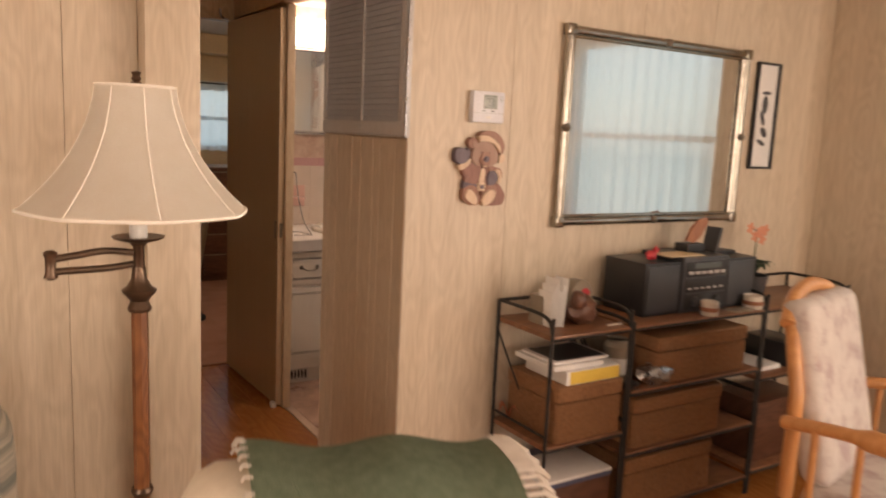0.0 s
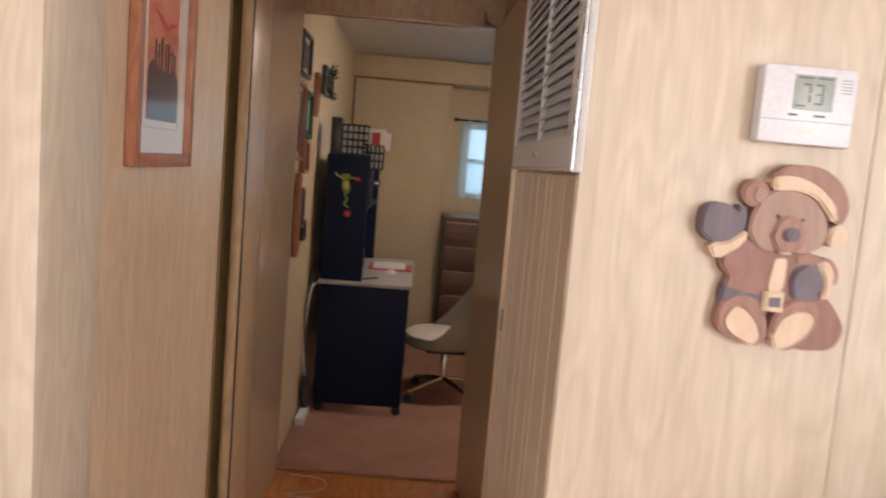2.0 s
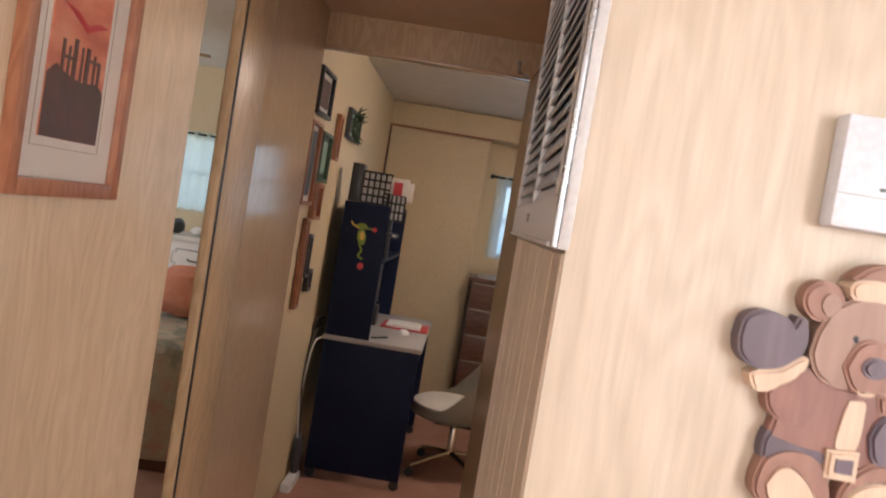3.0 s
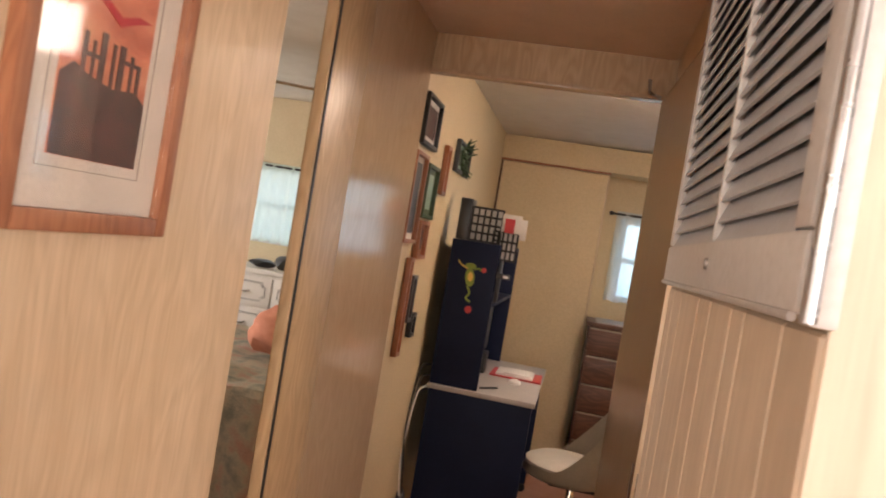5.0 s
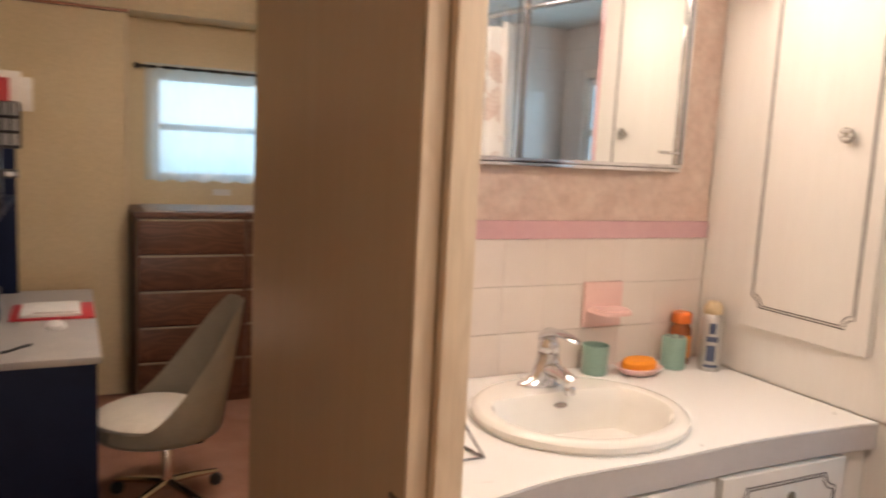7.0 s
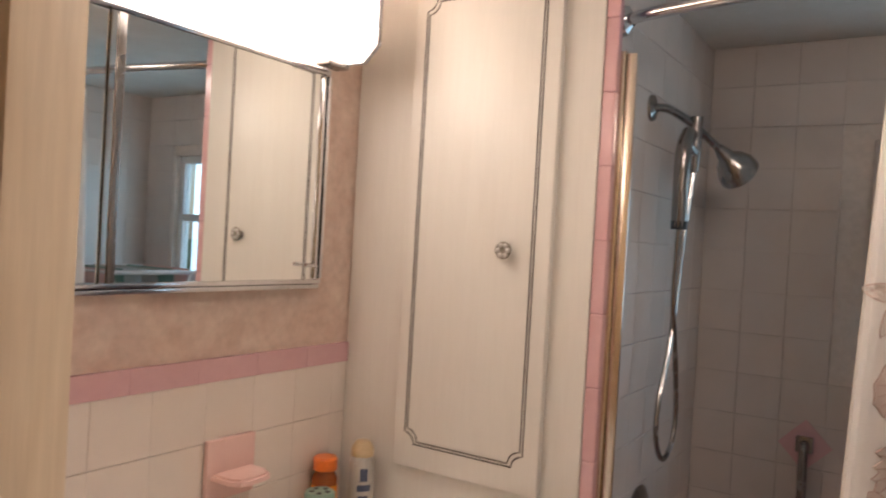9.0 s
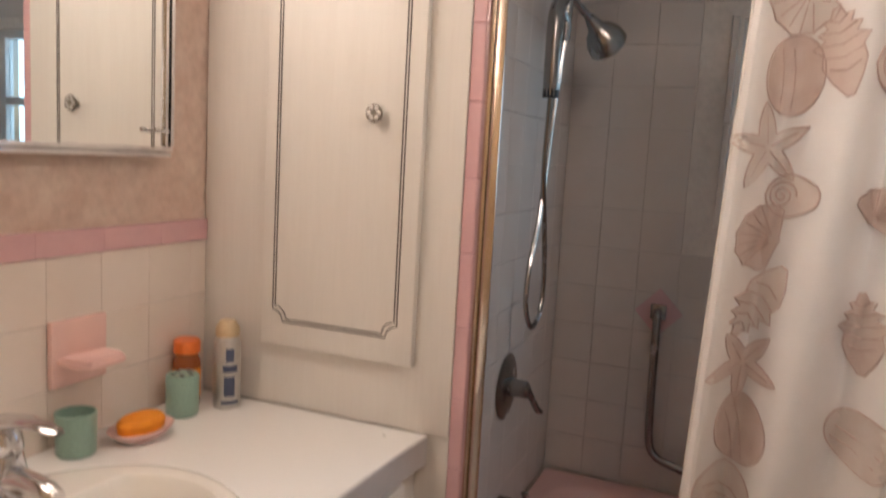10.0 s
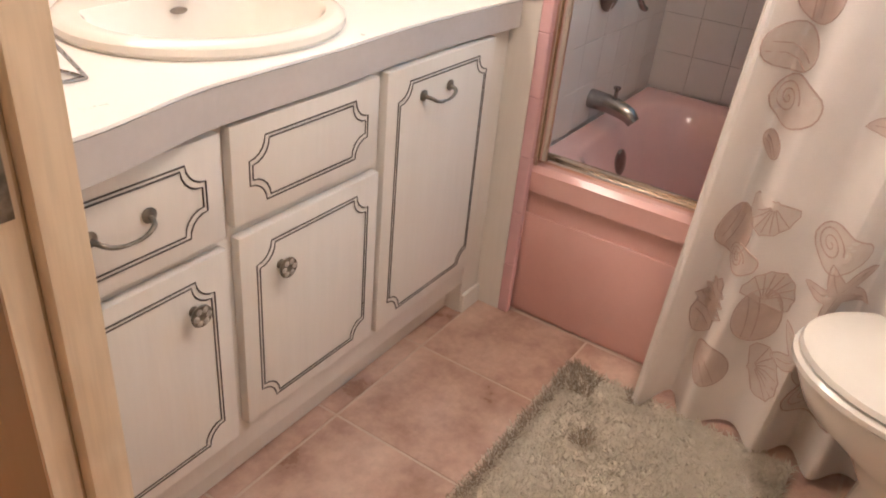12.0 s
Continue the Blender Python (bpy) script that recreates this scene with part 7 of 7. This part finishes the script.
part("folder", box(0.83, 5.64, 0.7385, 1.098, 5.90, 0.7455, 0.001), "red", pp2, "red folder")
part("sheet", box(0.86, 5.655, 0.746, 1.055, 5.87, 0.757, 0.002), "paper", pp2)
part("sheet", box(0.90, 5.66, 0.7575, 1.04, 5.84, 0.765, 0.002), "paper", pp2)
mo = thing("mouse", (0.975, 5.52, 0.739), "white computer mouse on the desk", "mouse")
part("mouse", lathe([(0, 0.022), (0.02, 0.02), (0.032, 0.012), (0.036, 0.0)], (0.975, 5.53, 0.7385), 18, sx=0.9, sy=1.35), "white", mo)
kb = thing("usb_cable", (0.86, 5.25, 0.74), "short black cable plug on the desk top", "cable")
part("cable", tube(curve([(0.835, 5.22, 0.742), (0.86, 5.24, 0.742), (0.88, 5.26, 0.744), (0.91, 5.29, 0.744)], 5), 0.005, 6), "black", kb)
for i, (y0, sag) in enumerate(((5.05, 0.12), (5.09, 0.22), (5.06, 0.34))):
    cb = thing("cable", (0.57, y0, 0.4), "thin dark cable hanging behind the desk", "cable", "cables behind the desk")
    part("cable", tube(curve([(0.60, 5.14, 0.82 - 0.05 * i), (0.575, y0, 0.80 - 0.06 * i), (0.56, y0 - 0.04, 0.60 - sag * 0.5), (0.572, y0 - 0.02, 0.38 - sag * 0.4), (0.58, y0 + 0.03, 0.2 - sag * 0.2), (0.59, y0 + 0.06, 0.016)], 6), 0.004, 6), "iron" if i < 2 else "paper", cb)
ps = thing("power_strip", (0.58, 4.98, 0.02), "pale power strip on the carpet", "power strip")
part("strip", box(0.556, 4.88, 0.0065, 0.605, 5.10, 0.045, 0.006), "white", ps)
bags = thing("clutter_bag", (0.575, 5.05, 0.3), "dark bag hung between wall and desk", "bag")
part("bag", crumple(0.024, 0.05, 0.12, (0.575, 5.08, 0.13), 13), "charcoal", bags)

# office chair
oc2 = thing("office_chair", (1.335, 5.55, 0), "cream vinyl swivel chair with a moulded shell", "chair")
for i in range(4):
    a = radians(38 + 90 * i)
    ex, ey = 1.335 + 0.26 * math.cos(a), 5.55 + 0.26 * math.sin(a)
    lg = part("leg", tube([(1.335, 5.55, 0.125), ((1.335 + ex) / 2, (5.55 + ey) / 2, 0.10), (ex, ey, 0.068)], [0.017, 0.014, 0.011], 8), "gold", oc2, "brass coloured chair leg")
    part("caster", lathe([(0, -0.012), (0.02, -0.012), (0.026, -0.005), (0.026, 0.005), (0.02, 0.012), (0, 0.012)], (ex, ey, 0.0335), 14, m=Matrix.Rotation(radians(90), 4, "X")), "black", lg)
part("column", lathe([(0.022, 0), (0.022, 0.16), (0.016, 0.17), (0.016, 0.225)], (1.335, 5.55, 0.10), 16), "gold", oc2, "brass coloured chair column")
part("swivel_plate", box(1.22, 5.44, 0.297, 1.45, 5.66, 0.315, 0.006), "iron", oc2)


def shell_pt(u, v):
    """A bucket: a rounded bottom, low sides and a tall leaning back towards +x."""
    a = (u - 0.5) * 2 * math.pi
    d = min(1, max(0, (abs(a) - 0.55) / 1.5))
    top = 0.388 + 0.42 * (1 - d * d * (3 - 2 * d))
    if v < 0.3:
        k = v / 0.3
        r, z = 0.10 + 0.125 * math.sin(k * 1.5708), 0.317 + 0.03 * (1 - math.cos(k * 1.5708))
    else:
        k = (v - 0.3) / 0.7
        r, z = 0.225, 0.347 + (top - 0.347) * k
    lean = (z - 0.347) / 0.44
    return (1.305 + r * math.cos(a) * (1 - 0.25 * max(0, lean)) + 0.13 * max(0, lean) , 5.55 + r * 1.04 * math.sin(a) * (1 - 0.22 * max(0, lean) ** 2), z)


part("shell", sheet(shell_pt, 48, 24, 0.012), "chair_shell", oc2, "taupe moulded seat shell")
part("seat_cushion", rings([[(1.29 + a * math.cos(t), 5.55 + b * math.sin(t), z) for t in [6.2832 * i / 36 for i in range(36)]] for a, b, z in ((0.17, 0.18, 0.347), (0.198, 0.208, 0.365), (0.202, 0.212, 0.397), (0.165, 0.175, 0.415), (0.08, 0.09, 0.421))], True, True), "leather", oc2, "cream vinyl seat cushion")

# dresser below the office window
dr = thing("dresser", (1.9, 6.9, 0), "dark walnut dresser with pale drawer edges", "dresser")
part("carcass", box(1.315, 6.722, 0.0, 2.50, 7.12, 0.995, 0.003), "walnut", dr)
part("top", box(1.30, 6.695, 0.9955, 2.515, 7.125, 1.022, 0.004), "walnut", dr)
for c0, c1 in ((1.325, 1.842), (1.856, 2.49)):
    for i in range(5):
        z0 = 0.075 + i * 0.184
        d = part("drawer", box(c0, 6.700, z0, c1, 6.7215, z0 + 0.172, 0.003), "walnut", dr)
        part("pale_edge", box(c0 + 0.004, 6.6985, z0 + 0.166, c1 - 0.004, 6.703, z0 + 0.1765, 0.001), "shell_grey", d, "pale metal drawer pull edge")
lid = thing("dresser_cloth", (1.8, 6.9, 1.022), "grey runner cloth lying on the dresser", "cloth")
part("cloth", box(1.36, 6.715, 1.0225, 2.45, 7.09, 1.030, 0.003), "grey_top", lid)
vn = thing("wall_outlet", (1.86, 7.195, 1.08), "white wall outlet under the window", "outlet")
part("plate", box(1.76, 7.188, 1.075, 1.86, 7.199, 1.11, 0.003), "white", vn)

# pictures on the office wall
for u0, u1, z0, z1, fm, mm, am, lab in ((4.39, 4.66, 1.735, 1.925, "black", "paper", "art_dark", "small photograph in a black frame"), (4.345, 4.545, 1.365, 1.705, "frame_wood", "matboard", "charcoal", "portrait print in a brown frame"), (4.58, 4.79, 1.47, 1.685, "leaf", "leaf", "green_cup", "landscape print in a green frame"), (4.60, 4.76, 1.305, 1.46, "frame_wood", "frame_wood", "art_dark", "small dark plaque in a brown frame"), (4.90, 4.98, 1.585, 1.80, "frame_wood", "chair_wood", "chair_wood", "narrow wooden wall plaque"), (5.16, 5.52, 1.72, 1.87, "charcoal", "green_cup", "leaf", "green picture in a dark frame"), (4.52, 4.585, 0.925, 1.31, "frame_wood", "frame_wood", "red", "long red brown wooden wall hanging"), (4.62, 4.70, 1.05, 1.24, "charcoal", "paper", "red", "small red and white pennant in a frame"), (4.72, 4.80, 0.98, 1.08, "black", "black", "charcoal", "small black wall ornament")):
    framed("picture", "x", 0.546, 1, u0, u1, z0, z1, 0.016, fm, mm, am, lab, 0.022, 0.024)
wre = thing("wall_wreath", (0.57, 5.3, 1.62), "small dry green wreath on the office wall", "wreath")
wrng = random.Random(4)
bm = None
for i in range(46):
    a = i * 6.2832 / 46
    p = Vector((0.565, 5.34 + 0.065 * math.cos(a), 1.80 + 0.065 * math.sin(a)))
    q = p + Vector((wrng.uniform(0.0, 0.05), wrng.uniform(-0.04, 0.04), wrng.uniform(-0.04, 0.04)))
    bm = tube([p, q], [0.006, 0.002], 5, bm)
tagged(part("twig_ring", bm, "leaf", wre), kind="stuff")

cl = thing("ceiling_lamp", (1.75, 5.1, 2.10), "lit frosted glass ceiling lamp in the office", "lamp")
part("dome", lathe([(0, -0.085), (0.07, -0.075), (0.12, -0.045), (0.135, -0.012), (0.135, 0)], (1.75, 5.1, 2.188), 28), "lit_office", cl, "glowing frosted glass dome")
part("rim", lathe([(0.136, -0.014), (0.145, -0.01), (0.145, 0.0)], (1.75, 5.1, 2.189), 28), "gold", cl)
wl = thing("wire_hanger", (0.68, 4.1, 0.002), "white bent wire lying on the hall floor", "wire")
part("wire", tube(curve([(0.64, 4.28, 0.005), (0.78, 4.25, 0.006), (0.80, 4.15, 0.006), (0.66, 4.08, 0.005), (0.79, 4.04, 0.006), (0.64, 3.96, 0.005), (0.70, 3.85, 0.006)], 5), 0.0016, 6), "leather", wl)

# ---- bedroom ----
bd2 = thing("bedroom_dresser", (-1.1, 6.72, 0), "white bedroom dresser with routed drawers", "dresser")
part("carcass", box(-2.1, 6.52, 0.0, -0.35, 6.96, 0.955, 0.004), "white_cab", bd2)
part("top", box(-2.12, 6.495, 0.956, -0.33, 6.965, 0.985, 0.004), "white_cab", bd2)
for c in range(4):
    for r in range(4):
        x0 = -2.08 + c * 0.435
        z0 = 0.09 + r * 0.215
        d = part("drawer", box(x0, 6.502, z0, x0 + 0.42, 6.5195, z0 + 0.20, 0.004), "white_cab", bd2)
        part("routed_line", routed("y", 6.502, x0 + 0.035, x0 + 0.385, z0 + 0.035, z0 + 0.165, -1, 0.03), "line", d)
        part("handle", tube(curve([(x0 + 0.15, 6.502, z0 + 0.10), (x0 + 0.17, 6.48, z0 + 0.092), (x0 + 0.25, 6.48, z0 + 0.092), (x0 + 0.27, 6.502, z0 + 0.10)], 4), 0.006, 6), "pewter", d)
for x, sx, sz, m in ((-0.95, 0.10, 0.03, "black"), (-0.80, 0.06, 0.055, "charcoal"), (-0.62, 0.08, 0.035, "paper"), (-1.2, 0.12, 0.015, "black")):
    q = thing("dresser_trinket", (x, 6.7, 0.985), "small dark trinket tray on the white dresser" if m != "paper" else "white folded cloth on the dresser", "ornament")
    part("tray", crumple(sx, 0.06, sz, (x, 6.68, 0.987 + sz * 0.95), 7 + x, 2), m, q)
bed = thing("bed", (-0.75, 5.0, 0), "double bed under a faded patchwork quilt", "bed")
part("base", box(-1.85, 4.86, 0.0, 0.26, 6.36, 0.34, 0.02), "walnut", bed)


def bed_z(x, y):
    return 0.58 + 0.02 * noise.noise(Vector((x * 4, y * 4, 0)))


def quilt_pt(u, v):
    x = -1.87 + 2.16 * u
    t = v * 2.05
    if t < 0.52:
        y, z = 4.835 + 0.012 * math.sin(x * 19) + 0.02 * (0.52 - t), 0.07 + t
    else:
        y, z = 4.84 + (t - 0.52), 0.60
    puff = 0.014 * (abs(math.sin(x * 13)) * abs(math.sin(t * 13))) + 0.012 * noise.noise(Vector((x * 6, t * 6, 2)))
    return (x, y - (puff if t < 0.52 else 0), z + (puff if t >= 0.52 else 0))


part("quilt", sheet(quilt_pt, 120, 110, 0.012), "quilt", bed, "faded patchwork quilt")
part("mattress", box(-1.84, 4.88, 0.341, 0.25, 6.36, 0.575, 0.04), "slip", bed)
pl = thing("cushion", (-0.34, 5.75, 0.62), "coral cushion lying on the bed", "cushion")
part("cushion", crumple(0.21, 0.13, 0.14, (-0.30, 5.62, 0.745), 2), "coral", pl)
fan2 = thing("ceiling_fan", (-0.75, 5.1, 2.22), "brass ceiling fan with wooden blades", "ceiling fan")
part("canopy", lathe([(0, 0), (0.07, 0), (0.06, -0.05), (0.015, -0.06), (0.015, -0.14)], (-0.75, 5.1, 2.219), 20), "gold", fan2)
part("motor", lathe([(0.015, 0), (0.10, -0.01), (0.12, -0.05), (0.10, -0.10), (0.04, -0.12), (0, -0.12)], (-0.75, 5.1, 2.08), 24), "gold", fan2)
for i in range(5):
    a = i * 1.2566 + 0.4
    bm = box(0.13, -0.06, -0.005, 0.56, 0.06, 0.005, 0.004)
    bmesh.ops.transform(bm, matrix=pose(-0.75, 5.1, 2.03, 0, 0, math.degrees(a)) @ pose(0, 0, 0, 12), verts=bm.verts)
    part("blade", bm, "panel_gold", fan2)

# ---- pieces of walls and floors, last ----
for parent, axis, face, sign, u0, u1, z0, z1, widths, material, proud in PANELS:
    u, k = u0, 0
    while u < u1 - 0.004:
        w = min(widths[k % len(widths)], u1 - u)
        if u1 - u - w < 0.03:
            w = u1 - u
        a, b = sorted((face, face + sign * proud))
        edge_cut = 0.0026 if material == "panel_pale" else 0.0009
        bm = box(a, u + 0.0005, z0, b, u + w - 0.0005, z1, edge_cut, seg=1) if axis == "x" else box(u + 0.0005, a, z0, u + w - 0.0005, b, z1, edge_cut, seg=1)
        part("board", bm, material, parent, smooth=False)
        u, k = u + w, k + 1

SHARED = {}


def piece(name, parent, lo, hi, material, bevel=0.0012):
    """A small block from corner lo to corner hi, sharing its mesh with blocks of one size."""
    size = tuple(round(b - a, 4) for a, b in zip(lo, hi))
    key = (name, size, material)
    if key not in SHARED:
        bm = box(-size[0] / 2, -size[1] / 2, -size[2] / 2, size[0] / 2, size[1] / 2, size[2] / 2, bevel, seg=1)
        me = bpy.data.meshes.new(name)
        bm.to_mesh(me)
        bm.free()
        me.materials.append(M[material])
        SHARED[key] = me
    ob = new(name, SHARED[key])
    ob.location = [(a + b) / 2 for a, b in zip(lo, hi)]
    ob.parent = parent


# hall boards, laid along the hall
row = 0
x = 0.32
while x < 1.43:
    y = 2.206 - 0.37 * (row % 3)
    while y < 4.316:
        y0, y1 = max(2.206, y), min(4.316, y + 1.1)
        if y1 - y0 > 0.02:
            piece("plank", hall_floor, (x + 0.0005, y0 + 0.0005, -0.004), (min(x + 0.125, 1.438) - 0.0005, y1 - 0.0005, 0.0), "wood_floor", 0.0006)
        y += 1.1
    x += 0.125
    row += 1
# bathroom floor tiles
for i in range(-2, 3):
    for j in range(-4, 3):
        x0, y0 = 2.126 + i * 0.322, 3.47 + j * 0.322
        lo = (max(1.478, x0 + 0.003), max(2.212, y0 + 0.003), -0.0018)
        hi = (min(2.738, x0 + 0.319), min(3.866, y0 + 0.319), 0.0)
        if hi[0] - lo[0] > 0.02 and hi[1] - lo[1] > 0.02:
            piece("tile", bath_floor, lo, hi, "tile_floor", 0.0008)
part("tile_backing", box(1.478, 4.3626, 0.8235, 2.7105, 4.3657, 1.182), "grout_white", w_mirror)
# wall tiles behind the basin, with a pink course on top
for r in range(3):
    for c in range(-7, 4):
        x0, z0 = 2.2785 + c * 0.127, 0.8095 + r * 0.1245
        lo, hi = (max(1.478, x0 + 0.0002), 4.3585, max(0.8235, z0 + 0.0006)), (min(2.7105, x0 + 0.1268), 4.3625, z0 + 0.1239)
        if hi[0] - lo[0] > 0.01 and not (r == 1 and c == 0):
            piece("tile", w_mirror, lo, hi, "tile_white", 0.0006)
for c in range(8):
    x0 = 1.478 + c * 0.155
    piece("tile", w_mirror, (x0, 4.354, 1.1835), (min(2.7105, x0 + 0.155), 4.3655, 1.231), "pink", 0.0006)
# shower tiles
P = 0.1205
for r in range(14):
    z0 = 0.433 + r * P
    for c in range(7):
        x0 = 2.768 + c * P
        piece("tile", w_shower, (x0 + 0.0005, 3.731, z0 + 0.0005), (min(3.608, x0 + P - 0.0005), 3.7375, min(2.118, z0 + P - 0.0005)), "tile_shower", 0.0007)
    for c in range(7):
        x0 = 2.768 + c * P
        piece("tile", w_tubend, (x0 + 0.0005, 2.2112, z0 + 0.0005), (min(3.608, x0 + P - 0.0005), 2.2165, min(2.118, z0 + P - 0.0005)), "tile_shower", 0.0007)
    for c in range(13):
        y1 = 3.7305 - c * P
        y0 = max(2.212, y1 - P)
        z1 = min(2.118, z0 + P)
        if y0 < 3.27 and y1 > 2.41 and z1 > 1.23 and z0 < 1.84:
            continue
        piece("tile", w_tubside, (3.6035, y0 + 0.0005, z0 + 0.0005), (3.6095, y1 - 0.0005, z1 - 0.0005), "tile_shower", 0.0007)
trim_pink = thing("trim_pink_tile", (2.73, 3.72, 0), "column of pink edge tiles at the shower opening", "trim", kind="structure")
ORIG = Vector((2.73, 3.72, 0))
for r in range(14):
    z0 = 0.0 + r * 0.1515
    lo, hi = Vector((2.7165, 3.6985, z0 + 0.0002)), Vector((2.7365, 3.7283, z0 + 0.1513))
    piece("tile", trim_pink, lo - ORIG, hi - ORIG, "pink", 0.0022)
for c in range(2):
    z0 = 1.24
    piece("tile", trim_pink, Vector((3.59, 3.27, 1.24 + c * 0.3)) - ORIG, Vector((3.609, 3.29, 1.535 + c * 0.3)) - ORIG, "tile_shower", 0.003)
